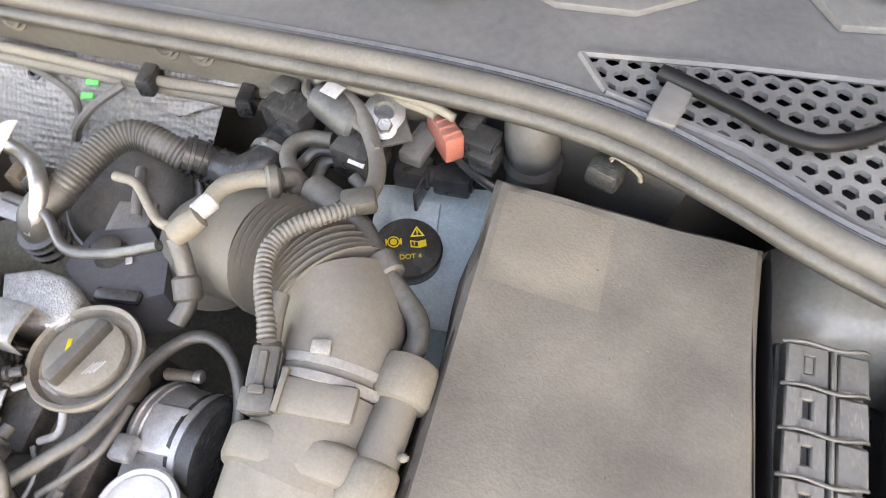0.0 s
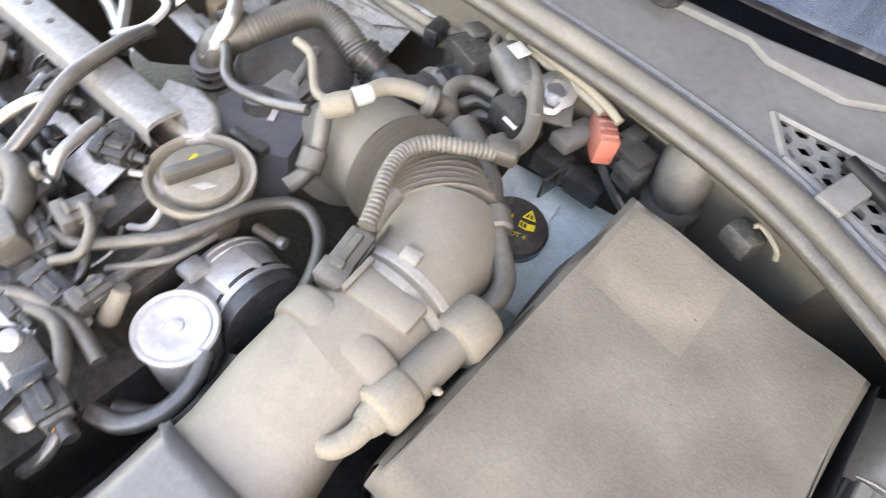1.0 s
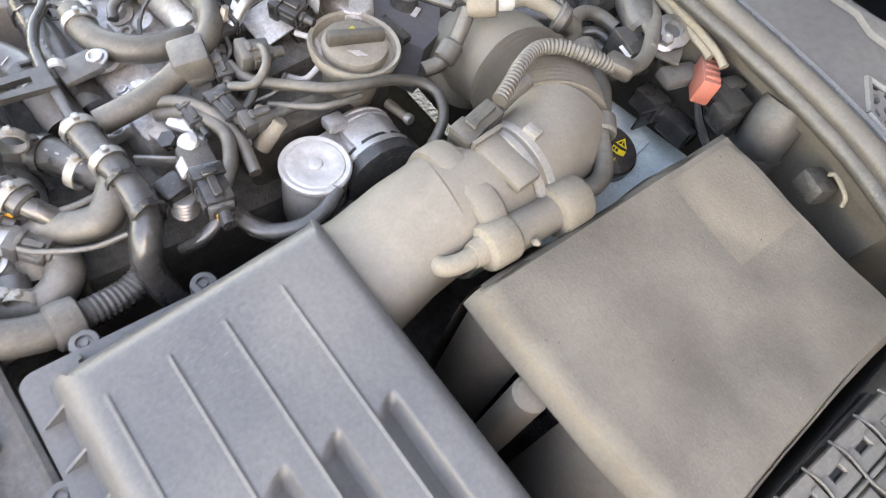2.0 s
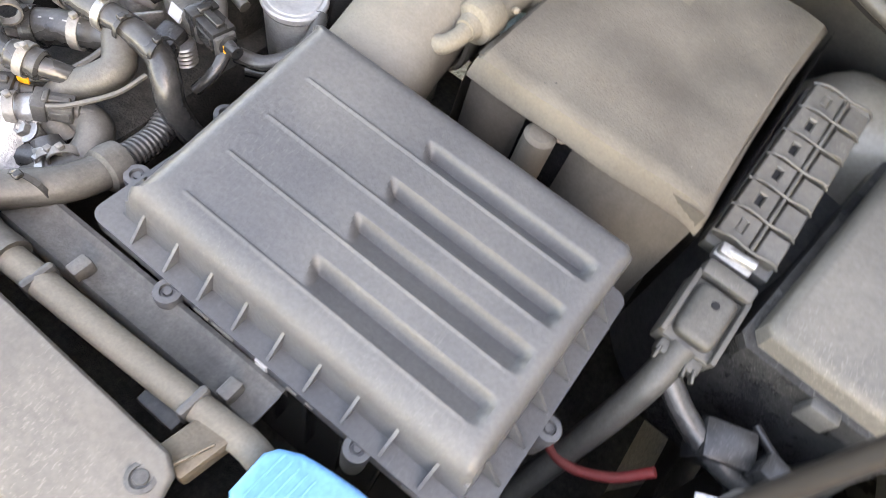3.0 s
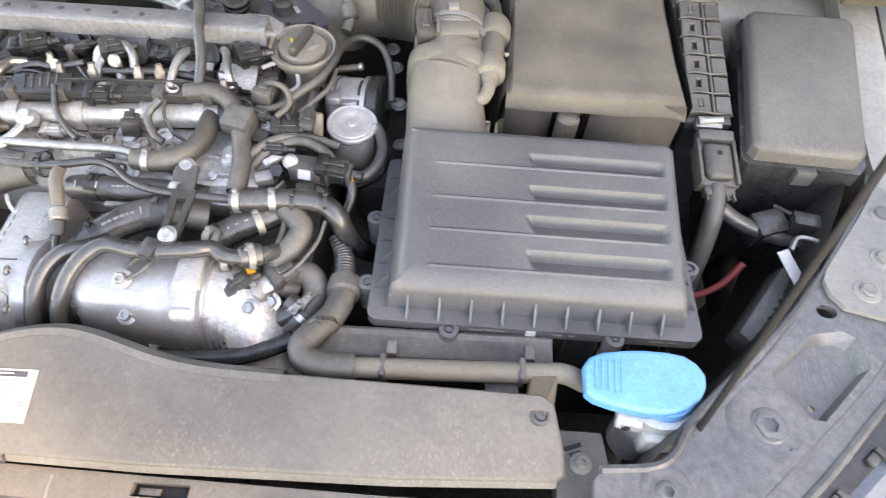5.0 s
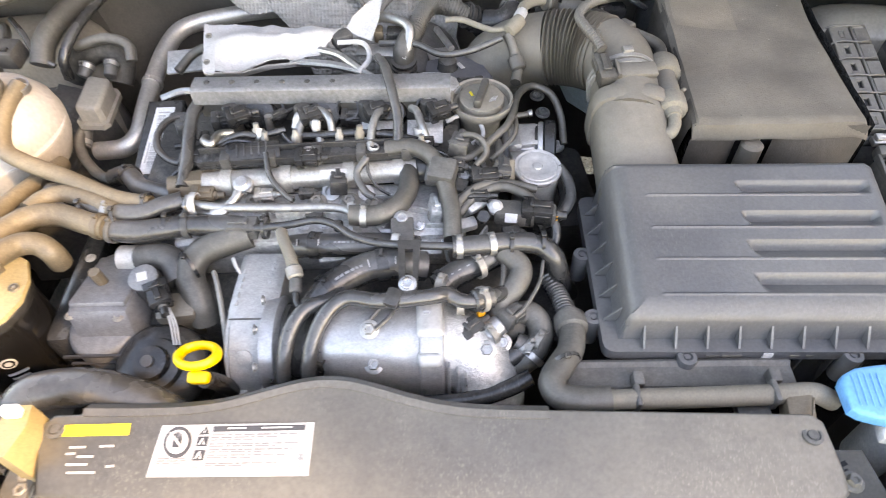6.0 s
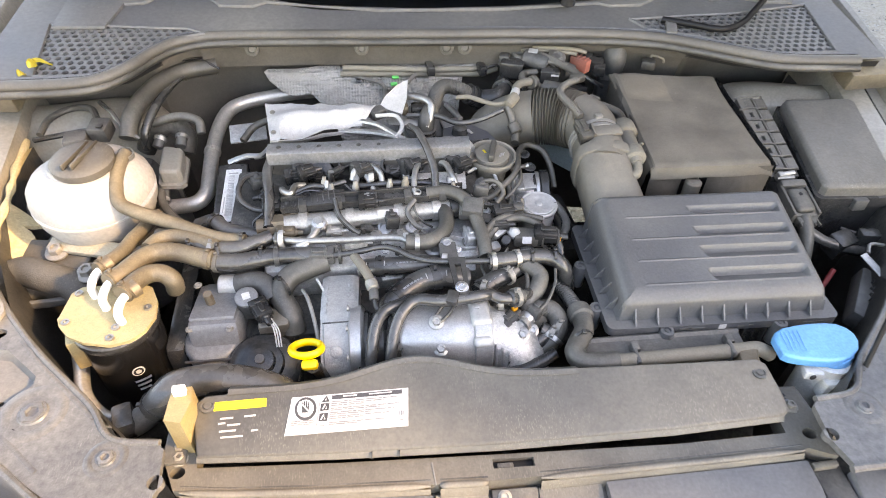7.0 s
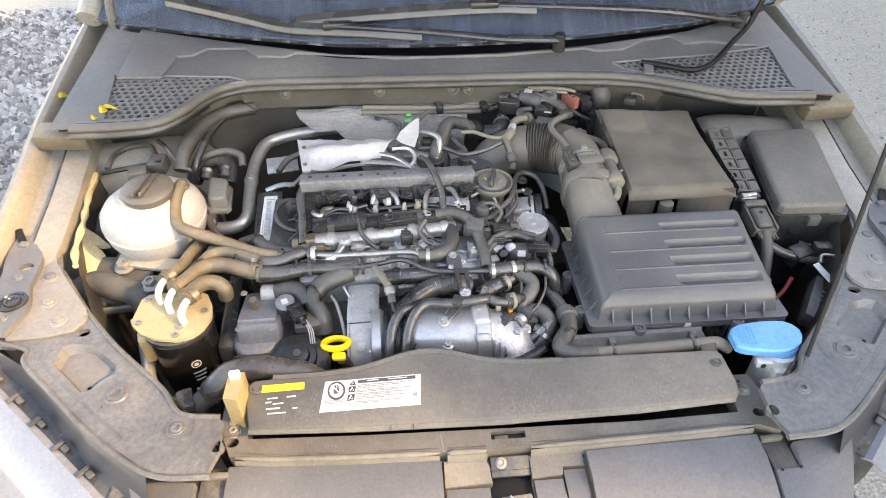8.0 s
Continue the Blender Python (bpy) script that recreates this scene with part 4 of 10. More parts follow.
    for x, y, r, m in ((0.682, 0.327, 0.0105, "strip"), (0.662, 0.268, 0.0105, "bolt"), (0.632, 0.228, 0.0105, "bolt")):
        part("washer", lathe(bmesh.new(), [(r * 1.25, 0), (r * 1.2, 0.0012), (r * 0.95, 0.0016)], (s * x, y, 0.826), seg=22), "rail_pale", pl)
        part("bolt", lathe(bmesh.new(), [(r * 0.82, 0), (r * 0.8, 0.003), (r * 0.6, 0.0038), (r * 0.35, 0.0030)], (s * x, y, 0.8272), seg=6 if m == "bolt" else 20), m, pl)
    hole = (ring2((s * 0.722, 0.343), 0.0115, 16, 0.0085),)
    out = spline([(x, y, 0) for x, y in ((0.740, 0.425), (0.728, 0.398), (0.708, 0.370), (0.701, 0.335), (0.698, 0.300), (0.684, 0.262), (0.684, 0.236), (0.690, 0.214), (0.694, 0.199), (0.712, 0.198), (0.727, 0.204), (0.736, 0.235), (0.746, 0.265), (0.749, 0.30), (0.754, 0.33), (0.766, 0.37), (0.770, 0.425))], 3)
    st = part("hinge_strip", slab(bmesh.new(), [(s * p.x, p.y) for p in out], 0.827, 0.836, holes=hole), "strip", pl, "bluish grey hinge strip")
    part("bump_stop", lathe(bmesh.new(), [(0.0215, 0), (0.0210, 0.0030), (0.0175, 0.0036), (0.0160, 0.0012), (0.0125, 0.0012), (0.0115, 0.0040), (0.0085, 0.0044), (0.0070, 0.0020), (0.003, 0.0020)], (s * 0.708, 0.262, 0.836), (0, 0, 1), 30), "black", st, "dark rubber bump stop")
    for x, y, r in ((0.724, 0.318, 0.006), (0.708, 0.230, 0.006)):
        part("stud", lathe(bmesh.new(), [(r * 1.3, 0), (r * 1.2, 0.001), (r, 0.0012), (r * 0.9, 0.004), (r * 0.4, 0.0045)], (s * x, y, 0.836), seg=16), "paint", st)
    part("notch_clip", box(bmesh.new(), (s * 0.748, 0.398, 0.838), (0.016, 0.012, 0.006), (0, 0, 10 * s), 0.0015), "strip", st)
    # gutter and outer panel running back to the screen
    rail = [(0.20, 0.80), (0.30, 0.82), (0.40, 0.835), (0.50, 0.852), (0.60, 0.875), (0.68, 0.895), (0.80, 0.915), (1.0, 0.945), (1.25, 0.97)]
    rows = []
    for y, z in rail:
        d = 0.02 * (y - 0.4) / 0.4 if y > 0.4 else 0
        o = 0.03 * max(0.0, 0.45 - y)
        rows.append([(s * (0.690 + d + o * 0.4), y, z - 0.03), (s * (0.692 + d + o * 0.4), y, z - 0.004), (s * (0.712 + d), y, z), (s * (0.735 + d), y, z + 0.001), (s * (0.740 + d), y, z - 0.014),
                     (s * (0.772 + d), y, z - 0.012), (s * (0.778 + d), y, z + 0.018), (s * (0.784 + d), y, z + 0.024)])
    part("wing_gutter", skin(bmesh.new(), rows), "paint_outer", car, "dusty painted gutter along the wing")
    for x, y, z in ((0.762, 0.418, 0.838), (0.738, 0.308, 0.822)):
        part("slot", box(bmesh.new(), (s * x, y, z), (0.012, 0.046, 0.006), (4, 0, -32 * s), 0.0028), "interior", car)
    gap = [Vector((s * (0.7375 + (0.02 * (y - 0.4) / 0.4 if y > 0.4 else 0)), y, z - 0.004)) for y, z in rail[1:7]]
    part("gutter_seal", sweep(bmesh.new(), gap, 0.0042, 6), "black", car, "black rubber strip in the wing gutter")
    rows = []
    for y, z in rail:
        d = 0.02 * (y - 0.4) / 0.4 if y > 0.4 else -0.25 * max(0.0, 0.35 - y)
        rows.append([(s * (0.783 + d), y, z + 0.024), (s * (0.792 + d), y, z + 0.027), (s * (0.812 + d), y, z + 0.010), (s * (0.838 + d), y, z - 0.06), (s * (0.862 + d), y, z - 0.20), (s * (0.85 + d), y, z - 0.45)])
    part("front_wing", skin(bmesh.new(), rows), "paint_outer", car, "bronze grey outer front wing panel")
    # corner block at the end of the seal
    b = bmesh.new()
    box(b, (s * 0.738, 0.625, 0.912), (0.10, 0.045, 0.034), (12, 0, 4 * s), 0.006)
    # golden-brown colour stands in for warm sun on the block
    part("corner_block", b, "hose_brown", car, "rubber end block of the bonnet seal")
    b = bmesh.new()
    rows = [[(s * 0.690, y, 0.93 + 0.1 * (y - 0.62)), (s * 0.70, y, 0.944 + 0.1 * (y - 0.62)), (s * 0.742, y, 0.946 + 0.1 * (y - 0.62)), (s * 0.755, y, 0.93 + 0.1 * (y - 0.62))] for y in (0.64, 0.72, 0.80, 0.92)]
    part("cowl_end", skin(b, rows, 0.002), "cowl", car, "plastic end cap of the cowl")


build_wing(-1)
build_wing(1)


def build_front():
    # lock carrier: a dusty top plate, a rounded front rib and a lower step round the latch
    top = [(-0.372, 0.148), (-0.372, 0.052), (-0.352, 0.010), (-0.300, 0.004), (-0.200, -0.001), (-0.075, -0.004), (-0.014, -0.005), (0.036, -0.004), (0.115, -0.002), (0.250, 0.002), (0.352, 0.006), (0.380, -0.006), (0.386, 0.020),
           (0.376, 0.088), (0.338, 0.088), (0.334, 0.0265), (0.20, 0.0225), (0.0, 0.0252), (-0.18, 0.0285), (-0.332, 0.034), (-0.340, 0.148)]
    b = slab(bmesh.new(), top, 0.757, 0.780, holes=[ring2((x, y), 0.0085, 14, 0.0070) for x, y in ((-0.3515, 0.030), (0.362, 0.024))] + [[(-0.010, 0.009), (0.036, 0.009), (0.036, 0.020), (-0.010, 0.020)]])
    c = part("lock_carrier", b, "carrier", car, "dusty plastic lock carrier across the front")
    for x0, x1 in ((-0.345, -0.080), (-0.070, -0.018), (0.040, 0.345)):
        line = [Vector((x0 + (x1 - x0) * k / 16, along([(p[0], p[1]) for p in top[2:11]], x0 + (x1 - x0) * k / 16) - 0.0015, 0.7795)) for k in range(17)]
        part("front_rib", sweep(bmesh.new(), line, lambda u: 0.0042 * min(1.0, 0.3 + 8 * u, 0.3 + 8 * (1 - u)), 10), "carrier", c)
        part("rib_groove", sweep(bmesh.new(), [p + Vector((0, 0.0066, -0.0012)) for p in line], 0.0022, 6), "grey", c)
        part("front_face", skin(bmesh.new(), [[(p.x, p.y - dy, 0.779 - dz) for p in line] for dy, dz in ((0.003, 0.001), (0.006, 0.007), (0.008, 0.022))], 0.002), "carrier", c)
    part("split_line", box(bmesh.new(), (-0.0755, 0.008, 0.7803), (0.0014, 0.026, 0.0010), (0, 0, 6), 0), "rail_pale", c)
    for x, y in ((-0.354, 0.058), (-0.352, 0.046), (0.356, 0.060)):
        bolt(c, (x, y, 0.780), r=0.0062)
    for x, y, w in ((0.350, 0.074, 0.016), (0.352, 0.068, 0.010)):
        part("slot", box(bmesh.new(), (x, y, 0.7802), (w, 0.004, 0.0012), (0, 0, 20), 0), "interior", c)
    # lower step in the middle, left and right of the latch
    for pts in ([(-0.075, -0.010), (-0.020, -0.010), (-0.016, -0.020), (-0.014, -0.040), (-0.075, -0.042)], [(0.038, -0.010), (0.108, -0.008), (0.108, -0.026), (0.080, -0.026), (0.078, -0.036), (0.038, -0.038)]):
        part("lower_step", slab(bmesh.new(), pts, 0.742, 0.766, top=lambda x, y: 0.25 * (y + 0.01)), "carrier", c)
    # grille top trim pieces, sloping down to the front
    for x0, x1, ya, yb, z in ((-0.352, -0.078, 0.000, -0.0125, 0.7760), (-0.074, -0.018, -0.044, -0.045, 0.7600), (0.040, 0.078, -0.040, -0.040, 0.7610), (0.080, 0.108, -0.030, -0.030, 0.7640), (0.113, 0.348, -0.011, -0.004, 0.7755)):
        n = 12
        rows = []
        for k in range(7):
            u = k / 6
            rows.append([(x0 + (x1 - x0) * i / n, (ya + (yb - ya) * i / n) * (1 - u) - 0.20 * u, z - 0.10 * u * u - 0.012 * u - 0.004 * (k == 0)) for i in range(n + 1)])
        part("grille_trim", skin(bmesh.new(), rows, 0.012), "trim", car, "grey plastic trim over the radiator grille")
    for s in (-1, 1):
        b = bmesh.new()
        slab(b, flip([(0.352, -0.052), (0.388, -0.052), (0.390, -0.020), (0.430, -0.014), (0.468, -0.006), (0.474, -0.016), (0.462, -0.045), (0.43, -0.12), (0.352, -0.18)], s), 0.762, 0.776, top=lambda x, y: 0.35 * min(0, y + 0.03))
        tops = [f for f in b.faces if f.calc_center_median().z > 0.70 and all(abs(v.co.z - 0.776 - 0.35 * min(0, v.co.y + 0.03)) < 1e-5 for v in f.verts)]
        bmesh.ops.bevel(b, geom=[e for e in b.edges if sum(f in tops for f in e.link_faces) == 1], offset=0.004, segments=2, profile=0.5, affect="EDGES")
        tc = part("trim_corner", b, "trim", car, "grey plastic bumper corner trim")
        part("recess", box(bmesh.new(), (s * 0.370, -0.030, 0.758), (0.034, 0.048, 0.012), (0, 0, 0), 0.002), "grey", tc)
        part("recess_rib", box(bmesh.new(), (s * 0.366, -0.010, 0.768), (0.030, 0.008, 0.010), (0, 0, 4 * s), 0.002), "carrier", tc)
        for x, y in ((0.360, -0.055), (0.386, -0.053)):
            part("pin_hole", lathe(bmesh.new(), [(0.0022, 0), (0.002, 0.0006), (0.0004, 0.0007)], (s * x, y, 0.7675), seg=10), "interior", tc)
    # catch in its recess
    latch = thing("bonnet_latch", (0.01, -0.03, 0.72), "dirty metal bonnet latch in its recess in the lock carrier", "latch")
    b = bmesh.new()
    box(b, (0.013, 0.0145, 0.768), (0.048, 0.013, 0.010), bevel=0.001)
    box(b, (0.011, -0.052, 0.742), (0.054, 0.090, 0.010), bevel=0.001)
    part("housing", b, "interior", latch)
    part("slot_frame", box(bmesh.new(), (0.004, 0.014, 0.7745), (0.018, 0.006, 0.004), bevel=0.001), "grey", latch)
    part("recess_plate", box(bmesh.new(), (0.012, -0.018, 0.756), (0.052, 0.026, 0.012), (22, 0, 0), 0.002), "grey", latch, "dusty plate behind the catch")
    disc(latch, (0.000, -0.016, 0.7635), 0.0056, "bolt", ax=(0, -0.4, 1))
    b = bmesh.new()
    box(b, (0.014, -0.062, 0.752), (0.040, 0.008, 0.012), (0, 0, 4), 0.002)
    box(b, (-0.002, -0.072, 0.750), (0.008, 0.026, 0.010), (0, 0, -8), 0.002)
    box(b, (0.028, -0.070, 0.754), (0.014, 0.020, 0.008), (0, 0, 14), 0.002)
    cyl(b, (-0.006, -0.082, 0.754), (0.030, -0.082, 0.756), 0.0035)
    part("hook", b, "bolt", latch, "dirty zinc catch")
    part("spring", sweep(bmesh.new(), spline([(0.006, -0.060, 0.760), (0.014, -0.072, 0.763), (0.024, -0.066, 0.762)], 6), 0.0016, 6), "steel", latch)


build_front()


def build_screen():
    xs = [-0.78 + 1.56 * i / 40 for i in range(41)]
    rows = [[(x * (1 - 0.12 * u), along(SCREEN, x) + 0.62 * u, 1.004 + 0.40 * u - 0.05 * (x / 0.78) ** 2 * u) for x in xs] for u in (0, 0.25, 0.5, 0.75, 1.0)]
    b = skin(bmesh.new(), rows, 0.004)
    scr = part("windscreen", b, "glass", car, "clear windscreen glass with a dark lower edge")
    scr.visible_shadow = False
    rows = [[(x, along(SCREEN, x) + dy, 0.992 + dz) for x in xs] for dy, dz in ((0.0, 0.004), (0.050, 0.036), (0.090, 0.060), (0.096, 0.0))]
    part("screen_border", skin(bmesh.new(), rows, 0.002), "border", scr, "black lower border of the windscreen")
    b = bmesh.new()
    box(b, (0, 1.45, 0.90), (1.5, 0.95, 0.14), bevel=0.03)
    part("dashboard", b, "interior", car, "black dashboard seen through the windscreen")
    b = bmesh.new()
    rows = [[(x * 0.9, 1.35 + 0.9 * math.sin(a), 1.40 + 0.02 * math.cos(a * 3)) for x in (-0.78, -0.4, 0, 0.4, 0.78)] for a in (0.05, 0.5, 1.0, 1.5)]
    skin(b, rows, 0.02)
    for s in (-1, 1):
        cyl(b, (s * 0.79, 0.985, 1.0), (s * 0.69, 1.60, 1.40), 0.025)
    part("roof", b, "paint_outer", car, "bronze grey car roof")
    b = bmesh.new()
    box(b, (0, 1.97, 0.88), (1.66, 0.05, 1.1), bevel=0.01)
    part("cabin_back", b, "interior", car)
    for s in (-1, 1):
        b = bmesh.new()
        rows = [[(s * (0.83 - 0.10 * max(0, z - 0.95) / 0.45), y, z) for y in (1.05 + 1.5 * max(0, z - 0.95), 1.45 + 0.7 * max(0, z - 0.95), 1.97)] for z in (0.35, 0.70, 0.95, 1.18, 1.40)]
        skin(b, rows)
        part("side_panel", b, "paint_outer", car, "bronze grey side of the cabin")
    # wipers, resting on the glass
    for blade, arm, base in (([(-0.313, 0.846, 1.036), (-0.225, 0.836, 1.046), (-0.110, 0.836, 1.052), (0.076, 0.836, 1.058), (0.180, 0.836, 1.054)], [(0.060, 0.836, 1.060), (0.242, 0.837, 1.050), (0.400, 0.842, 1.038), (0.500, 0.848, 1.026), (0.600, 0.858, 1.008), (0.644, 0.863, 1.002)], (0.644, 0.863, 0.985)),
                             ([(-0.600, 0.955, 1.050), (-0.500, 0.908, 1.044), (-0.426, 0.875, 1.038), (-0.330, 0.835, 1.030), (-0.168, 0.801, 1.030), (-0.060, 0.785, 1.026)], [(-0.240, 0.815, 1.034), (-0.168, 0.799, 1.034), (-0.021, 0.779, 1.026), (0.104, 0.770, 1.014), (0.190, 0.770, 1.010), (0.220, 0.771, 1.008)], (0.220, 0.771, 0.985))):
        w = thing("wiper", base, "black windscreen wiper lying at the foot of the glass", "wiper", "windscreen wipers")
        part("arm", sweep(bmesh.new(), spline(arm, 6), lambda u: 0.008 + 0.006 * u, 10, squash=0.6), "gloss", w)
        b = bmesh.new()
        line = spline(blade, 6)
        rows = [[(p.x, p.y + dy, p.z + dz) for p in line] for dy, dz in ((-0.014, -0.010), (-0.010, -0.001), (0.006, 0.006), (0.010, 0.000), (0.004, -0.012))]
        part("blade", skin(b, rows, 0.002), "gloss", w, "black wiper blade with a sloping spoiler")
        part("bridge", box(bmesh.new(), Vector(arm[0]) + Vector((0.012, 0, -0.001)), (0.060, 0.022, 0.016), (0, 0, 0), 0.004), "black", w)
        b = bmesh.new()
        cyl(b, base, Vector(base) + Vector((0, -0.003, 0.036)), 0.014, 0.011, bev=0.002)
        part("pivot", b, "black", w)


build_screen()


def build_bonnet():
    b = bmesh.new()
    rows = []
    for k in range(9):
        u = k / 8
        y, z = 0.98 - 0.54 * u, 1.09 + 0.89 * u + 0.02 * math.sin(u * math.pi)
        half = 0.775 - 0.07 * u * u
        rows.append([(half * (i / 8 - 1), y + 0.02 * (1 - (i / 8 - 1) ** 2), z + 0.05 * (1 - (i / 8 - 1) ** 2)) for i in range(17)])
    skin(b, rows, 0.012)
    bon = thing("bonnet", (0, 0.98, 1.09), "dark grey car bonnet propped open over the engine bay", "bonnet")
    part("outer_skin", b, "paint_outer", bon)
    inner = [[(x * 0.985, y - 0.012, z - 0.034) for x, y, z in row] for row in rows]
    part("inner_panel", skin(bmesh.new(), inner, 0.006), "black", bon, "dark inner panel of the bonnet")
    b = bmesh.new()
    for x in (-0.5, -0.17, 0.17, 0.5):
        box(b, (x, 0.685, 1.50), (0.05, 0.02, 0.92), (31, 0, 0), 0.008)
    part("inner_frame", b, "black", bon)
    for s in (-1, 1):
        b = bmesh.new()
        sweep(b, spline([(s * 0.735, 0.97, 0.95), (s * 0.725, 0.96, 1.03), (s * 0.69, 0.95, 1.12), (s * 0.65, 0.90, 1.22)], 6), 0.010, 8)
        part("hinge", b, "paint", bon, "painted bonnet hinge arm")


build_bonnet()


def build_headlamp(s):
    h = thing("headlamp", (s * 0.60, 0.05, 0.55), "clear white headlamp beside the wing", "headlamp", "headlamps")
    rows = []
    for u in range(9):
        t = u / 8
        x, y = 0.490 + 0.273 * t, -0.040 + 0.238 * t
        rows.append([(s * (x - 0.004), y + 0.004, 0.750 + 0.03 * t), (s * (x + 0.004), y - 0.004, 0.754 + 0.03 * t), (s * (x + 0.035), y - 0.035, 0.735 + 0.03 * t), (s * (x + 0.065), y - 0.07, 0.66 + 0.02 * t), (s * (x + 0.06), y - 0.07, 0.56)])
    part("lens", skin(bmesh.new(), rows, 0.004), "lamp", h, "clear headlamp lens")
    rows = [[(s * (0.478 + 0.273 * t + d), -0.028 + 0.238 * t - d, z + 0.03 * t) for t in (0, 0.2, 0.4, 0.6, 0.8, 1.0)] for d, z in ((-0.016, 0.748), (0.0, 0.754), (0.010, 0.752))]
    part("housing", skin(bmesh.new(), rows, 0.006), "black", h, "black plastic headlamp housing")
    for k in range(5):
        t = 0.18 + 0.16 * k
        b = bmesh.new()
        box(b, (s * (0.484 + 0.273 * t), -0.034 + 0.238 * t, 0.757 + 0.03 * t), (0.012, 0.009, 0.005), (0, 0, 41 * s), 0.002)
        box(b, (s * (0.494 + 0.273 * t), -0.030 + 0.238 * t, 0.758 + 0.03 * t), (0.006, 0.016, 0.005), (0, 0, 41 * s), 0.001)
        part("clip", b, "grey", h)
    return h


build_headlamp(-1)
build_headlamp(1)


def build_wheel(s):
    """A front wheel under the wing, on which the car stands."""
    w = part("front_wheel", lathe(bmesh.new(), [(0.205, -0.095), (0.27, -0.100), (0.298, -0.085), (0.305, -0.04), (0.305, 0.04), (0.298, 0.085), (0.27, 0.100), (0.205, 0.095)], (s * 0.735, 0.46, 0.305), (s, 0, 0), 48, cap=False), "black", car, "black rubber tyre")
    part("rim", lathe(bmesh.new(), [(0.205, -0.08), (0.200, 0.075), (0.19, 0.080), (0.18, 0.05), (0.07, 0.04), (0.05, 0.06), (0.02, 0.06)], (s * 0.735, 0.46, 0.305), (s, 0, 0), 40), "alu_dull", w)


build_wheel(-1)
build_wheel(1)


# ---- radiator cover with its stickers ----
def cover_z(x, y):
    return 0.798 + 0.36 * (y - 0.03)


def patch(bm, pts, lift=0.0008, thick=0.0006, zf=cover_z):
    """A thin flat piece lying on the cover."""
    return slab(bm, pts, lift, lift + thick, top=zf)


def build_radiator_cover():
    c = thing("radiator_cover", (0, 0.05, 0.79), "long dusty grey-brown plastic cover over the radiator", "cover")
    out = [(-0.328, 0.0355), (-0.18, 0.0310), (0.0, 0.0285), (0.20, 0.0315), (0.330, 0.0375), (0.338, 0.043), (0.337, 0.060), (0.328, 0.096), (0.318, 0.102), (0.05, 0.105), (0.0, 0.110),
           (-0.04, 0.120), (-0.09, 0.124), (-0.14, 0.120), (-0.20, 0.106), (-0.24, 0.102), (-0.325, 0.098), (-0.338, 0.088)]
    b = bmesh.new()
    slab(b, out, -0.006, 0.0, top=cover_z)
    top = [f for f in b.faces if all(abs(v.co.z - cover_z(v.co.x, v.co.y)) < 1e-5 for v in f.verts)]
    edges = [e for e in b.edges if sum(f in top for f in e.link_faces) == 1]
    bmesh.ops.bevel(b, geom=edges, offset=0.004, segments=3, profile=0.5, affect="EDGES")
    part("panel", b, "cover", c)
    # turned-down front and ends, with an open gap before the lock carrier
    front = ((-0.338, 0.086), (-0.329, 0.0375), (-0.18, 0.032), (0.0, 0.0295), (0.20, 0.0325), (0.331, 0.039), (0.3375, 0.062))
    rows = [[(x, y - dy, cover_z(x, y) - dz) for x, y in front] for dz, dy in ((0.0025, 0.0), (0.0042, 0.0020), (0.0085, 0.0044), (0.0100, 0.0040))]
    part("skirt", skin(bmesh.new(), rows, 0.001), "cover", c, "dusty turned-down front edge")
    for x in (-0.142, -0.112):                        # seam of the snap joint
        part("seam", box(bmesh.new(), (x, 0.0280, cover_z(x, 0.031) - 0.0054), (0.0012, 0.0055, 0.0070), (-35, 0, 0), 0), "ink", c)
    b = bmesh.new()
    rows = [[(x, 0.100 + 0.024 * math.exp(-((x + 0.09) / 0.075) ** 2) + dy, 0.824 + 0.008 * math.exp(-((x + 0.09) / 0.075) ** 2) + dz) for x in [-0.30 + 0.4 * i / 30 for i in range(31)]]
            for dy, dz in ((-0.004, -0.0005), (0.002, 0.001), (0.010, -0.006), (0.016, -0.03), (0.012, -0.06))]
    part("rear_hump", skin(b, rows, 0.002), "cover", c, "rounded fan cowl edge behind the cover")
    for x, y in ((-0.321, 0.086), (0.316, 0.085)):
        p = (x, y, cover_z(x, y))
        b = bmesh.new()
        lathe(b, [(0.0085, -0.001), (0.0085, 0.0012), (0.006, 0.0016), (0.0055, 0.0004), (0.0045, 0.0004), (0.004, 0.002), (0.002, 0.002)], p, seg=18)
        part("screw", b, "grey", c)
    # white warning sticker
    st = part("warning_sticker", patch(bmesh.new(), [(-0.236, 0.050), (-0.101, 0.052), (-0.099, 0.092), (-0.229, 0.089)]), "paper", c, "white warning sticker with a round sign and print")

    def on(u, v):
        a, d = Vector((-0.236, 0.050)), Vector((-0.101, 0.052))
        e, f = Vector((-0.229, 0.089)), Vector((-0.099, 0.092))
        q = (a * (1 - u) + d * u) * (1 - v) + (e * (1 - u) + f * u) * v
        return (q.x, q.y)

    def bar(u0, u1, v0, v1, mat, lift=0.0018):
        return part("print", patch(bmesh.new(), [on(u0, v0), on(u1, v0), on(u1, v1), on(u0, v1)], lift, 0.0003), mat, st)

    bar(0.345, 0.945, 0.85, 0.955, "ink")
    bar(0.44, 0.56, 0.89, 0.92, "paper", 0.0025)
    bar(0.66, 0.86, 0.89, 0.92, "paper", 0.0025)
    b = bmesh.new()
    cx, cy = on(0.135, 0.66)
    patch(b, ring2((cx, cy), 0.0120, 22), 0.0018, 0.0003)
    part("round_sign", b, "ink", st)
    b = bmesh.new()
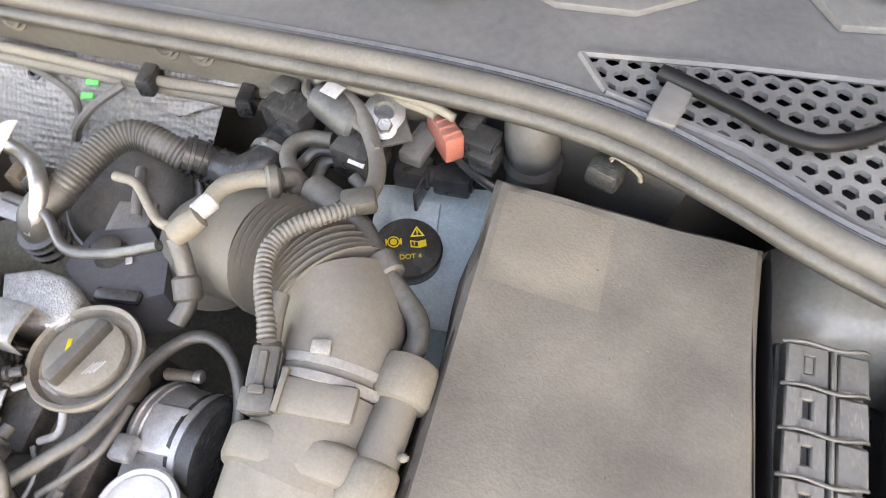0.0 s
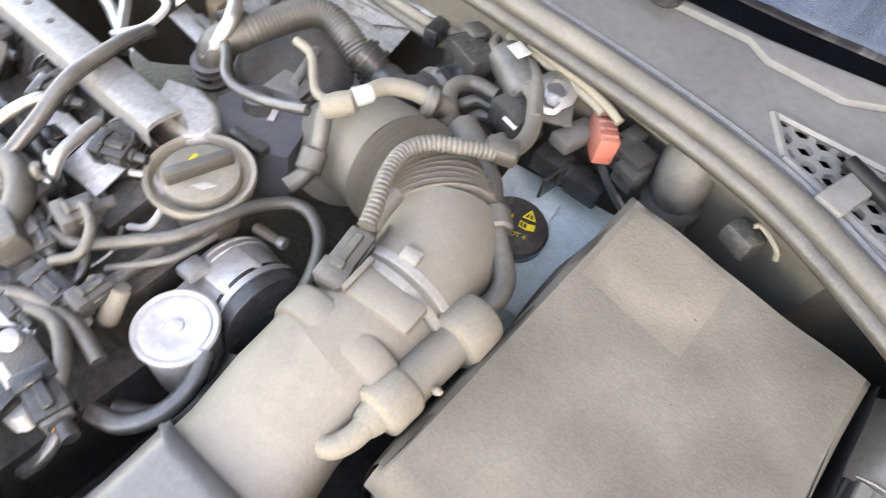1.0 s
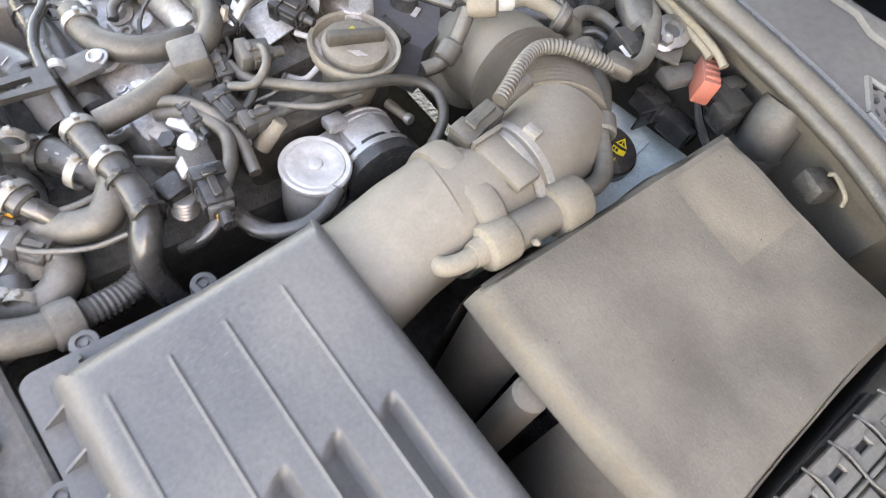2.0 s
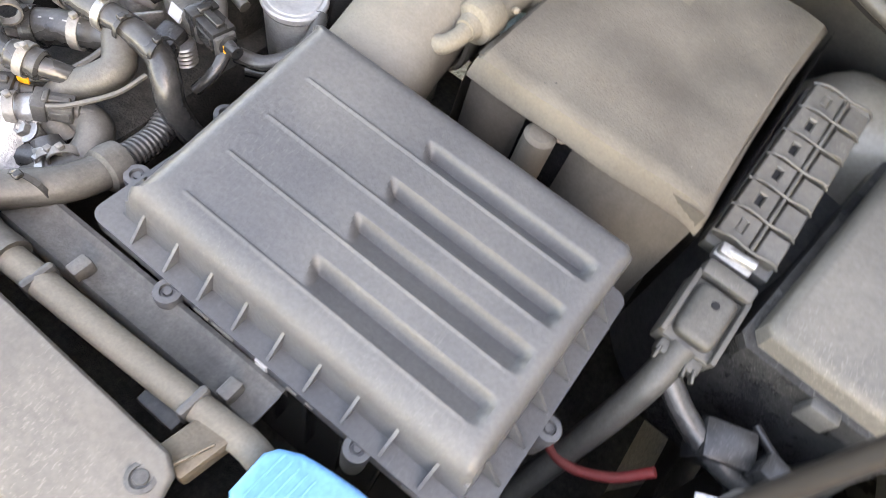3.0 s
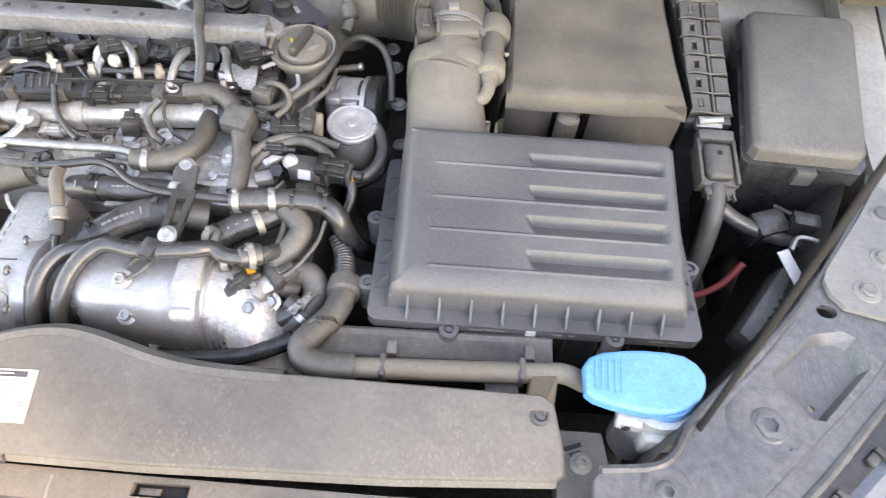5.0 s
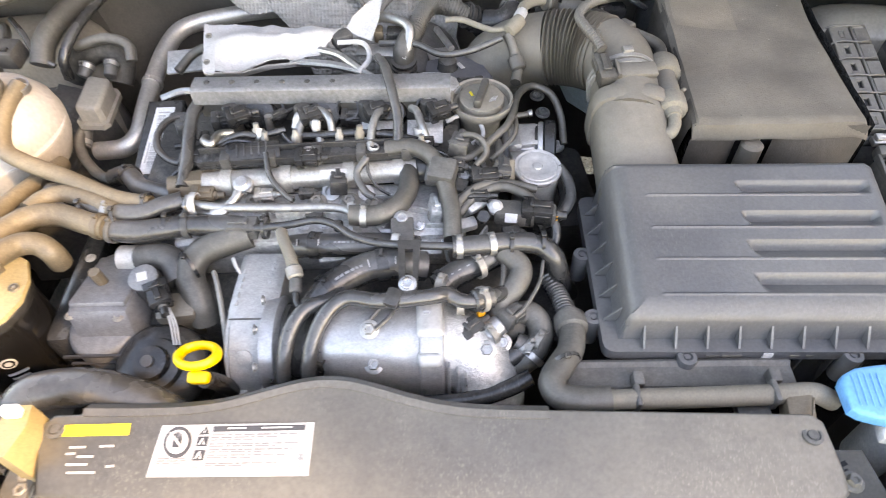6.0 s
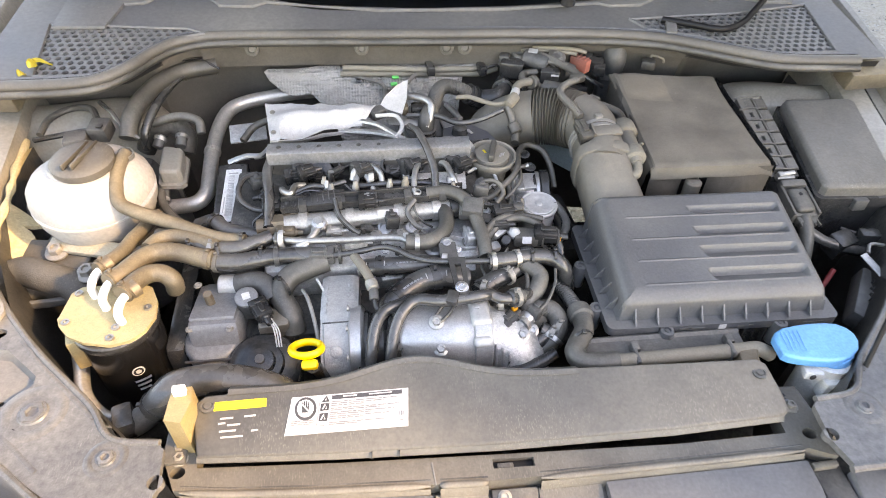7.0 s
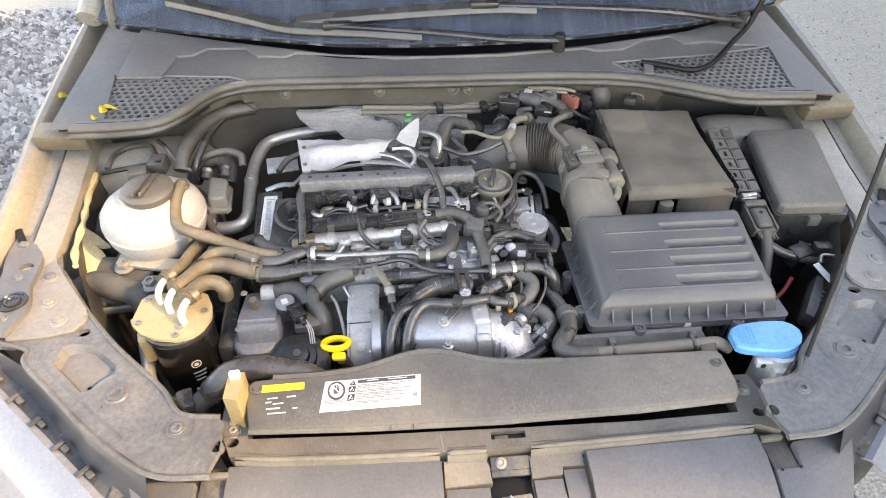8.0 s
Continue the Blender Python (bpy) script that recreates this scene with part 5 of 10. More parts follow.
    patch(b, ring2((cx, cy), 0.0092, 22), 0.0025, 0.0003)
    part("sign_field", b, "paper", st)
    b = bmesh.new()
    for k, (dx, dy, w, h) in enumerate(((0, -0.0015, 0.0075, 0.006), (-0.003, 0.0035, 0.0014, 0.005), (-0.001, 0.0042, 0.0014, 0.006), (0.001, 0.0042, 0.0014, 0.006), (0.003, 0.0033, 0.0014, 0.005))):
        patch(b, [(cx + dx - w / 2, cy + dy - h / 2), (cx + dx + w / 2, cy + dy - h / 2), (cx + dx + w / 2, cy + dy + h / 2), (cx + dx - w / 2, cy + dy + h / 2)], 0.0031, 0.0002)
    part("hand_sign", b, "ink", st)
    b = bmesh.new()                                   # slash across the hand
    patch(b, [(cx - 0.0072, cy + 0.0060), (cx - 0.0060, cy + 0.0072), (cx + 0.0072, cy - 0.0060), (cx + 0.0060, cy - 0.0072)], 0.0037, 0.0002)
    part("slash", b, "paper", st)
    # three small pictograms
    part("pictogram", patch(bmesh.new(), [on(0.262, 0.80), on(0.328, 0.80), on(0.298, 0.97)], 0.0018, 0.0003), "ink", st)
    part("pictogram", patch(bmesh.new(), [on(0.290, 0.83), on(0.302, 0.83), on(0.297, 0.91)], 0.0025, 0.0003), "paper", st)
    for v0, v1 in ((0.57, 0.76), (0.30, 0.50)):
        bar(0.260, 0.330, v0, v1, "ink")
        part("pictogram", patch(bmesh.new(), [on(0.272, v0 + 0.03), on(0.284, v0 + 0.03), on(0.301, v1 - 0.07), on(0.297, v1 - 0.03), on(0.289, v1 - 0.04)], 0.0025, 0.0003), "paper", st)
        part("pictogram", patch(bmesh.new(), [on(0.303, v0 + 0.03), on(0.316, v0 + 0.03), on(0.306, v1 - 0.08)], 0.0025, 0.0003), "paper", st)
    # rows of fine print, too small to read
    for u0, u1, v in ((0.345, 0.90, 0.775), (0.345, 0.80, 0.725), (0.345, 0.62, 0.675), (0.345, 0.92, 0.600), (0.345, 0.78, 0.555), (0.345, 0.88, 0.490), (0.345, 0.70, 0.445), (0.345, 0.84, 0.385), (0.345, 0.64, 0.335),
                      (0.345, 0.80, 0.230), (0.345, 0.58, 0.185), (0.035, 0.235, 0.330), (0.035, 0.225, 0.285), (0.035, 0.20, 0.240), (0.268, 0.31, 0.165), (0.93, 0.955, 0.155)):
        u, k = u0, 0
        while u < u1:                                 # words of uneven length
            w = min(u1 - u, 0.030 + 0.022 * ((k * 5 + int(v * 1000)) % 4))
            bar(u, u + w, v, v + 0.024, "fine_print")
            u, k = u + w + 0.010, k + 1
    bar(0.245, 0.249, 0.12, 0.94, "fine_print")
    for k in range(3):
        bar(0.925 + 0.014 * k, 0.932 + 0.014 * k, 0.28, 0.40, "fine_print")
    # yellow sticker over a clear one with white print
    yst = part("yellow_sticker", patch(bmesh.new(), [(-0.314, 0.0800), (-0.257, 0.0815), (-0.257, 0.0905), (-0.313, 0.0890)]), "mark", c, "yellow strip sticker")
    for x0, x1, y0 in ((-0.306, -0.292, 0.071), (-0.280, -0.268, 0.072), (-0.308, -0.300, 0.066), (-0.298, -0.284, 0.064), (-0.306, -0.288, 0.058), (-0.272, -0.265, 0.057), (-0.304, -0.280, 0.052)):
        part("print", patch(bmesh.new(), [(x0, y0), (x1, y0 + 0.0004), (x1, y0 + 0.0022), (x0, y0 + 0.0018)], 0.0006, 0.0004), "print", c)


build_radiator_cover()


# ---- air filter box and intake duct ----
def lid_z(x, y):
    return 0.843 + 0.215 * (y - 0.2)


GROOVES = ((0.2105, 0.2305), (0.2465, 0.2660), (0.2805, 0.2980), (0.3170, 0.3330))


def build_airbox():
    a = thing("air_filter_box", (0.315, 0.27, 0.62), "large dusty grey plastic air filter box with a ribbed lid", "air filter")
    b = bmesh.new()
    slab(b, rounded(0.172, 0.464, 0.178, 0.366, 0.02), 0.60, 0.794)
    lower = part("lower_case", b, "black", a, "black plastic lower case")
    for k in range(9):
        b = bmesh.new()
        box(b, (0.198 + 0.03 * k, 0.176, 0.738), (0.003, 0.010, 0.11), bevel=0.001)
        part("rib", b, "black", lower)
    b = bmesh.new()
    slab(b, rounded(0.160, 0.473, 0.171, 0.375, 0.010), 0.793, 0.806)
    fl = part("flange", b, "airbox", a, "dusty flange round the lid")
    # the lid: a sloped, grooved top with rounded shoulders
    x0, x1, y0, y1 = 0.178, 0.454, 0.188, 0.362
    nx, ny = 180, 190
    rows = []
    for j in range(ny + 1):
        y = y0 + (y1 - y0) * j / ny
        row = []
        for i in range(nx + 1):
            x = x0 + (x1 - x0) * i / nx
            z = lid_z(x, y)
            edge = min((x - x0) / 0.022, (x1 - x) / 0.012, (y - y0) / 0.020, (y1 - y) / 0.014, 1.0)
            cut = math.hypot(max(0.0, 1 - (x - x0) / 0.022, 1 - (x1 - x) / 0.020), max(0.0, 1 - (y - y0) / 0.020, 1 - (y1 - y) / 0.020))
            edge = max(0.0, min(edge, 1 - max(0.0, cut - 0.25)))
            z -= (1 - math.sqrt(max(0.0, 1 - (1 - edge) ** 2))) * (0.030 if (x - x0) / 0.022 < 1 and (x - x0) / 0.022 <= edge + 1e-6 else 0.018)
            for k, (g0, g1) in enumerate(GROOVES):
                start = 0.309 + 0.0004 * k
                ends = max(0.0, min(1.0, (x - start + 0.45 * (y - g0)) / 0.006, (x1 - 0.015 - x) / 0.006))
                wall = max(0.0, min(1.0, (y - g0) / (g1 - g0 - 0.006), (g1 - y) / 0.0055))
                z -= 0.0095 * wall * ends
                z += 0.0012 * max(0.0, 1 - abs(y - g0 + 0.001) / 0.0016) * max(0.0, min(1.0, (x - 0.212) / 0.003, (x1 - 0.02 - x) / 0.01))
                z += 0.0004 * max(0.0, 1 - abs(x - 0.2115 - 90 * (y - (g0 + g1) / 2) ** 2) / 0.0018) * max(0.0, min(1.0, (y - g0) / 0.002, (g1 - y) / 0.002))
            row.append((x, y, z))
        rows.append(row)
    b = bmesh.new()
    skin(b, rows)
    rim = [e for e in b.edges if len(e.link_faces) == 1]
    ext = bmesh.ops.extrude_edge_only(b, edges=rim)
    for v in [g for g in ext["geom"] if isinstance(g, bmesh.types.BMVert)]:
        v.co.z = 0.806
        v.co.x += 0.003 if v.co.x > 0.4539 else -0.003 if v.co.x < 0.1781 else 0
        v.co.y += -0.003 if v.co.y < 0.1881 else 0.003 if v.co.y > 0.3619 else 0
    lid = part("lid", b, "airbox", a, "ribbed lid with four long grooves", crease=30)
    # stiffening ribs round the foot of the lid
    for k in range(9):
        x = 0.196 + 0.0295 * k
        b = bmesh.new()
        vs = [b.verts.new(p) for p in ((x, 0.1885, 0.824), (x, 0.1735, 0.807), (x, 0.1885, 0.807))]
        f = b.faces.new(vs)
        ext = bmesh.ops.extrude_face_region(b, geom=[f])
        bmesh.ops.translate(b, vec=(0.0022, 0, 0), verts=[g for g in ext["geom"] if isinstance(g, bmesh.types.BMVert)])
        part("rib", b, "airbox", lid)
    for sx, xx, d in ((1, 0.454, 0.018), (-1, 0.178, -0.016)):
        for k in range(6):
            y = 0.205 + 0.028 * k
            b = bmesh.new()
            vs = [b.verts.new(p) for p in ((xx, y, 0.828), (xx + d * 0.9, y, 0.807), (xx, y, 0.807))]
            f = b.faces.new(vs)
            ext = bmesh.ops.extrude_face_region(b, geom=[f])
            bmesh.ops.translate(b, vec=(0, 0.0022, 0), verts=[g for g in ext["geom"] if isinstance(g, bmesh.types.BMVert)])
            part("rib", b, "airbox", lid)
    for x, y in ((0.237, 0.167), (0.391, 0.170), (0.156, 0.212), (0.155, 0.292), (0.476, 0.256)):
        b = bmesh.new()
        lathe(b, [(0.0085, -0.035), (0.0095, 0.0), (0.0088, 0.003), (0.005, 0.0035), (0.0045, 0.001), (0.003, 0.001), (0.0025, 0.0025)], (x, y, 0.801), seg=18)
        part("screw_boss", b, "airbox", fl)
    # moulded code and marks on the flange front
    b = bmesh.new()
    box(b, (0.313, 0.1705, 0.7995), (0.009, 0.0012, 0.009), bevel=0)
    part("data_mark", b, "print", fl)
    for k, (x, w) in enumerate(((0.262, 0.012), (0.280, 0.018), (0.338, 0.008), (0.352, 0.006), (0.430, 0.012), (0.446, 0.010))):
        b = bmesh.new()
        box(b, (x, 0.1705, 0.7995), (w, 0.001, 0.003), bevel=0)
        part("moulded_mark", b, "cover", fl)
    b = bmesh.new()
    slab(b, ring2((0.2385, 0.2565), 0.0060, 16), -0.0006, -0.0003, top=lid_z)
    part("grease_spot", b, "black", lid)
    # throat where the duct leaves the lid
    b = bmesh.new()
    rings = []
    for y, cx, cz, rx, rz in ((0.345, 0.222, 0.825, 0.046, 0.036), (0.375, 0.222, 0.835, 0.044, 0.036), (0.410, 0.218, 0.848, 0.042, 0.038), (0.445, 0.217, 0.858, 0.041, 0.039)):
        rings.append([b.verts.new((cx + rx * math.copysign(abs(math.cos(t)) ** 0.7, math.cos(t)), y, cz + rz * math.copysign(abs(math.sin(t)) ** 0.7, math.sin(t)))) for t in [2 * math.pi * i / 28 for i in range(28)]])
    for p, q in zip(rings, rings[1:]):
        for i in range(28):
            b.faces.new((p[i], p[(i + 1) % 28], q[(i + 1) % 28], q[i]))
    part("outlet_throat", b, "duct", a, "dust-covered outlet throat of the lid")
    return a


build_airbox()


def build_duct():
    d = thing("intake_duct", (0.21, 0.52, 0.80), "dust-covered rubber air intake duct with a bellows elbow", "intake duct")
    path = [(0.217, 0.445, 0.858), (0.220, 0.47, 0.864), (0.221, 0.495, 0.868)]
    b = sweep(bmesh.new(), spline(path, 6), lambda u: 0.042 - 0.002 * u, 28)
    part("meter_tube", b, "duct", d, "plastic air mass meter tube")
    b = bmesh.new()
    rings = []
    for y, g in ((0.440, 0.0), (0.441, 0.003), (0.444, 0.0042), (0.458, 0.0044), (0.461, 0.003), (0.463, 0.0)):
        rings.append([b.verts.new((0.2185 + (0.0415 + g) * math.copysign(abs(math.cos(t)) ** 0.62, math.cos(t)), y, 0.858 + 0.13 * (y - 0.45) + (0.0385 + g) * math.copysign(abs(math.sin(t)) ** 0.62, math.sin(t)))) for t in [2 * math.pi * i / 36 for i in range(36)]])
    for p, q in zip(rings, rings[1:]):
        for i in range(36):
            b.faces.new((p[i], p[(i + 1) % 36], q[(i + 1) % 36], q[i]))
    collar = part("meter_collar", b, "duct", d, "square rounded collar of the air mass meter")
    part("pad", box(bmesh.new(), (0.226, 0.480, 0.9045), (0.046, 0.022, 0.008), (8, 0, 4), 0.003), "duct", collar)
    part("pad_rib", box(bmesh.new(), (0.204, 0.480, 0.906), (0.004, 0.026, 0.010), (8, 0, 4), 0.001), "duct", collar)
    pl = part("plug", conn((0.190, 0.484, 0.902), (0.040, 0.017, 0.015), (0, -12, 100)), "hose_tan", d, "dusty electrical plug on the meter")
    part("plug_neck", tube([(0.187, 0.506, 0.912), (0.185, 0.520, 0.918), (0.184, 0.532, 0.921)], 0.0062, 10), "cover", pl)
    for y, z, r in ((0.497, 0.868, 0.0435), (0.507, 0.870, 0.0425)):
        b = bmesh.new()
        lathe(b, [(r - 0.002, -0.003), (r, -0.0025), (r, 0.0025), (r - 0.002, 0.003)], (0.2205, y, z), (-0.02, 1, 0.12), 36)
        part("hose_clip", b, "rail_pale", d, "pale metal hose clip")
    b = bmesh.new()
    box(b, (0.219, 0.508, 0.9135), (0.012, 0.009, 0.006), (8, 0, 10), 0.001)
    part("clip_screw", b, "bolt", d)
    elbow = [(0.220, 0.500, 0.869), (0.2205, 0.520, 0.873), (0.216, 0.542, 0.875), (0.204, 0.561, 0.874)]
    part("elbow", sweep(bmesh.new(), spline(elbow, 8), lambda u: 0.0400 + 0.0055 * u, 32), "duct", d, "smooth dusty elbow")
    bel = even(spline([(0.205, 0.560, 0.874), (0.187, 0.575, 0.871), (0.164, 0.586, 0.868), (0.140, 0.593, 0.864)], 10), 0.0014)
    k = len(bel) - 1
    part("bellows", sweep(bmesh.new(), bel, lambda u: 0.0445 + 0.0036 * (1, 0.7, -0.7, -1)[round(u * k) % 4], 32), "duct", d, "ribbed dusty bellows")
    boot = [(0.142, 0.5925, 0.864), (0.112, 0.601, 0.855), (0.088, 0.606, 0.842), (0.070, 0.606, 0.828), (0.062, 0.600, 0.800)]
    part("boot", sweep(bmesh.new(), spline(boot, 8), lambda u: 0.0460 - 0.004 * u, 30), "duct", d, "dusty rubber boot on the turbo inlet")
    return d


build_duct()


# ---- battery in its felt sleeve ----
def bat_z(x, y):
    return 0.880 + 0.085 * (y - 0.415) - 0.02 * (x - 0.28)


def build_battery():
    t = thing("battery", (0.378, 0.545, 0.66), "car battery wrapped in a dusty grey felt sleeve", "battery")
    b = bmesh.new()
    nx, ny = 34, 44
    rng = random.Random(2)
    rows = []
    for j in range(ny + 1):
        v = j / ny
        row = []
        for i in range(nx + 1):
            u = i / nx
            xl, xr = 0.282 + 0.006 * v, 0.480 - 0.002 * v - 0.004 * math.sin(v * math.pi)
            x = xl + (xr - xl) * u
            y = 0.412 + 0.266 * v - 0.006 * math.sin(u * math.pi) * (1 - v) + 0.012 * (u - 0.5) * (1 - v) * 0.6 - 0.016 * u * v
            edge = min(u / 0.03, (1 - u) / 0.03, v / 0.02, (1 - v) / 0.025, 1.0)
            z = bat_z(x, y) - 0.006 * (1 - math.sqrt(max(0, 1 - (1 - edge) ** 2))) + 0.0035 * math.sin(v * 5 + u * 2) * math.sin(u * math.pi)
            z += 0.003 * noise.noise((x * 18, y * 18, 3)) + 0.0035 * max(0.0, 1 - math.hypot((u - 0.24) / 0.24, (v - 0.86) / 0.15) ** 4)
            z += 0.003 * math.exp(-((v) / 0.08) ** 2) * math.sin(u * math.pi) - 0.009 * max(0.0, 1 - v / 0.05) ** 2 - 0.005 * max(0.0, 1 - (1 - u) / 0.10) ** 2 * (1 - v)
            row.append((x, y, z))
        rows.append(row)
    skin(b, rows, 0.004)
    part("sleeve_lid", b, "felt", t, "dusty felt lid of the sleeve")
    pr = [[Vector(rows[j][i]) + Vector((0, 0, 0.0005)) for i in range(2, 17)] for j in range(30, 43)]
    part("faded_patch", skin(bmesh.new(), pr), "felt_pale", t, "paler square patch where a label was")
    part("black_liner", skin(bmesh.new(), [[(0.483, 0.42 + 0.245 * k / 8, 0.872 + 0.02 * k / 8 + 0.002 * (k % 2)) for k in range(9)], [(0.486, 0.42 + 0.245 * k / 8, 0.72) for k in range(9)]], 0.001), "black", t, "thin black liner sheet")
    for k in range(14):
        i, j = rng.randrange(2, nx - 2), rng.randrange(2, ny - 4)
        q = rows[j][i]
        part("fleck", box(bmesh.new(), (q[0], q[1], q[2] + 0.0006), (0.0007 + 0.0010 * rng.random(), 0.0006, 0.0005), (0, 0, rng.uniform(0, 180)), 0), "beige" if k % 3 == 0 else "dark", t)
    def wall(p, q, z1f, z0, bulge, n=16):
        rows = []
        (xa, ya), (xb, yb) = p, q
        nrm = Vector((yb - ya, -(xb - xa), 0)).normalized()
        for k in range(9):
            s = k / 8
            row = []
            for i in range(n + 1):
                u = i / n
                x, y = xa + (xb - xa) * u, ya + (yb - ya) * u
                off = bulge * math.sin(s * 2.6) * math.sin(u * math.pi)
                zt = z1f(x, y)
                row.append((x + nrm.x * off, y + nrm.y * off, zt + (z0 - zt) * s))
            rows.append(row)
        return rows
    low = lambda x, y: bat_z(x, y) - 0.003
    gap = lambda x, y: bat_z(x, y) - 0.002
    # upright walls take the darker felt, so their shade is in the colour
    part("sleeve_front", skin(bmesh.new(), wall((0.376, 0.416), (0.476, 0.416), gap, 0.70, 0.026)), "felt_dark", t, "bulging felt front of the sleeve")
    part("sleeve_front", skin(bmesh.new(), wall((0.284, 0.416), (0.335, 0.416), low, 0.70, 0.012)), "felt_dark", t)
    part("sleeve_side", skin(bmesh.new(), wall((0.474, 0.420), (0.470, 0.654), low, 0.70, 0.004)), "felt", t)
    rows = []
    for k, (dx, dz) in enumerate(((0.002, -0.002), (-0.003, -0.006), (-0.008, -0.020), (-0.011, -0.040), (-0.012, -0.075), (-0.010, -0.18))):
        rows.append([(0.284 + 0.006 * i / 20 + dx * (0.75 + 0.25 * math.sin(i * 0.55) - 0.5 * max(0, i - 14) / 6), 0.418 + 0.254 * i / 20, bat_z(0.285, 0.418 + 0.254 * i / 20) + dz + 0.002 * math.sin(i * 0.9 + k)) for i in range(21)])
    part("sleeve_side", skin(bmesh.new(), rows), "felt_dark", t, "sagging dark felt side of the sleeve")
    part("sleeve_back", skin(bmesh.new(), wall((0.470, 0.654), (0.290, 0.670), low, 0.70, 0.0)), "felt", t)
    b = bmesh.new()
    box(b, (0.378, 0.546, 0.765), (0.165, 0.235, 0.20), bevel=0.006)
    part("battery_case", b, "black", t, "black plastic battery case")
    b = bmesh.new()
    cyl(b, (0.352, 0.409, 0.70), (0.352, 0.409, 0.857), 0.0135, 0.0125, bev=0.003)
    part("felt_tab", b, "felt", t, "rolled felt tab over the cable")
    b = bmesh.new()
    cyl(b, (0.362, 0.428, 0.845), (0.362, 0.428, 0.871), 0.007, bev=0.001)
    box(b, (0.362, 0.426, 0.862), (0.028, 0.018, 0.008), bevel=0.002)
    part("terminal_clamp", b, "zinc", t, "bare metal battery terminal clamp")
    b = bmesh.new()
    cyl(b, (0.374, 0.424, 0.866), (0.392, 0.420, 0.866), 0.004)
    part("clamp_bolt", b, "steel", t)
    return t


build_battery()


# ---- fuse strip and fuse box ----
def build_fuse_strip():
    s = thing("fuse_carrier", (0.52, 0.50, 0.80), "dusty grey plastic fuse carrier strip beside the battery", "fuse carrier")
    back, front = Vector((0.517, 0.600, 0.880)), Vector((0.516, 0.440, 0.843))
    rx = math.degrees(math.atan2(back.z - front.z, back.y - front.y))
    tilt = Euler((radians(rx), 0, 0)).to_matrix()
    n = 6
    pitch = (front - back).length / n
    for k in range(n):
        p = back + (front - back) * ((k + 0.5) / n)
        b = bmesh.new()
        for dx, dy, w, l, h in ((-0.0190, 0, 0.011, pitch * 0.93, 0.015), (-0.0040, 0, 0.009, pitch * 0.93, 0.015), (-0.0115, pitch * 0.33, 0.012, pitch * 0.28, 0.015), (-0.0115, -pitch * 0.33, 0.012, pitch * 0.28, 0.015),
                                (0.0155, 0, 0.018, pitch * 0.88, 0.012)):
            box(b, p + tilt @ Vector((dx, dy, 0)), (w, l, h), (rx, 0, 0), 0.0012, 1)
        seg = part("segment", b, "cover", s)
        slot = "interior" if k in (1, 2, 3, 4) else "cover"
        part("fuse_link", box(bmesh.new(), p + tilt @ Vector((-0.0115, 0, 0.0006 if slot == "interior" else 0.004)), (0.0050, pitch * 0.38, 0.008), (rx, 0, 0), 0.0005, 1), slot, seg)
        part("hinge_rib", box(bmesh.new(), p + tilt @ Vector((0.0030, 0, 0.004)), (0.0030, pitch * 0.96, 0.010), (rx, 0, 0), 0.001, 1), "cover", seg)
    part("base", box(bmesh.new(), (back + front) / 2 + Vector((0, 0, -0.011)), (0.054, 0.172, 0.014), (rx, 0, 0), 0.003), "grey", s)
    for k in range(n + 1):
        p = back + (front - back) * (k / n)
        part("tie", tube([p + tilt @ Vector((-0.0262, 0, 0.004)), p + tilt @ Vector((-0.014, 0.001, 0.0082)), p + tilt @ Vector((0.004, -0.001, 0.0086)), p + tilt @ Vector((0.019, 0.002, 0.0072)), p + tilt @ Vector((0.0262, 0.003, 0.001))], 0.0013, 6, 4), "cover", s)
    b = bmesh.new()
    box(b, (0.514, 0.430, 0.840), (0.030, 0.012, 0.008), (10, 0, 0), 0.002)
    box(b, (0.508, 0.431, 0.845), (0.016, 0.010, 0.006), (16, 8, 12), 0.002)
    cyl(b, (0.503, 0.432, 0.844), (0.528, 0.432, 0.847), 0.0042)
    part("busbar", b, "steel", s, "bright metal busbar end")
    b = bmesh.new()
    box(b, (0.519, 0.414, 0.836), (0.040, 0.014, 0.016), (14, 0, 0), 0.003)
    box(b, (0.519, 0.383, 0.820), (0.044, 0.054, 0.018), (12, 0, 0), 0.003)
    for d in (-0.0195, 0.0195):
        box(b, (0.519 + d, 0.383, 0.829), (0.004, 0.056, 0.010), (12, 0, 0), 0.001)
    boot = part("cable_boot", b, "cover", s, "dusty terminal boot")
    part("boot_dome", box(bmesh.new(), (0.519, 0.382, 0.829), (0.031, 0.046, 0.018), (12, 0, 0), 0.0075, 4), "hose_tan", boot)
    part("boot_hole", lathe(bmesh.new(), [(0.0034, 0), (0.0030, 0.0008), (0.0006, 0.0009)], (0.519, 0.388, 0.8392), (0, -0.2, 1), 12), "interior", boot)
    part("cable_grip", box(bmesh.new(), (0.520, 0.352, 0.814), (0.034, 0.012, 0.012), (14, 0, 0), 0.003), "hose_tan", boot)
    for k in range(5):
        part("grip_tooth", box(bmesh.new(), (0.506 + 0.007 * k, 0.345, 0.816), (0.0025, 0.010, 0.006), (20, 0, 6 * k), 0.0008, 1), "hose_tan", boot)
    c = thing("battery_cable", (0.52, 0.30, 0.68), "thick grey taped battery cable", "cable")
    part("cable", tube([(0.519, 0.360, 0.818), (0.517, 0.335, 0.800), (0.515, 0.315, 0.765), (0.510, 0.290, 0.71), (0.500, 0.250, 0.66)], 0.011), "hose_tan", c)
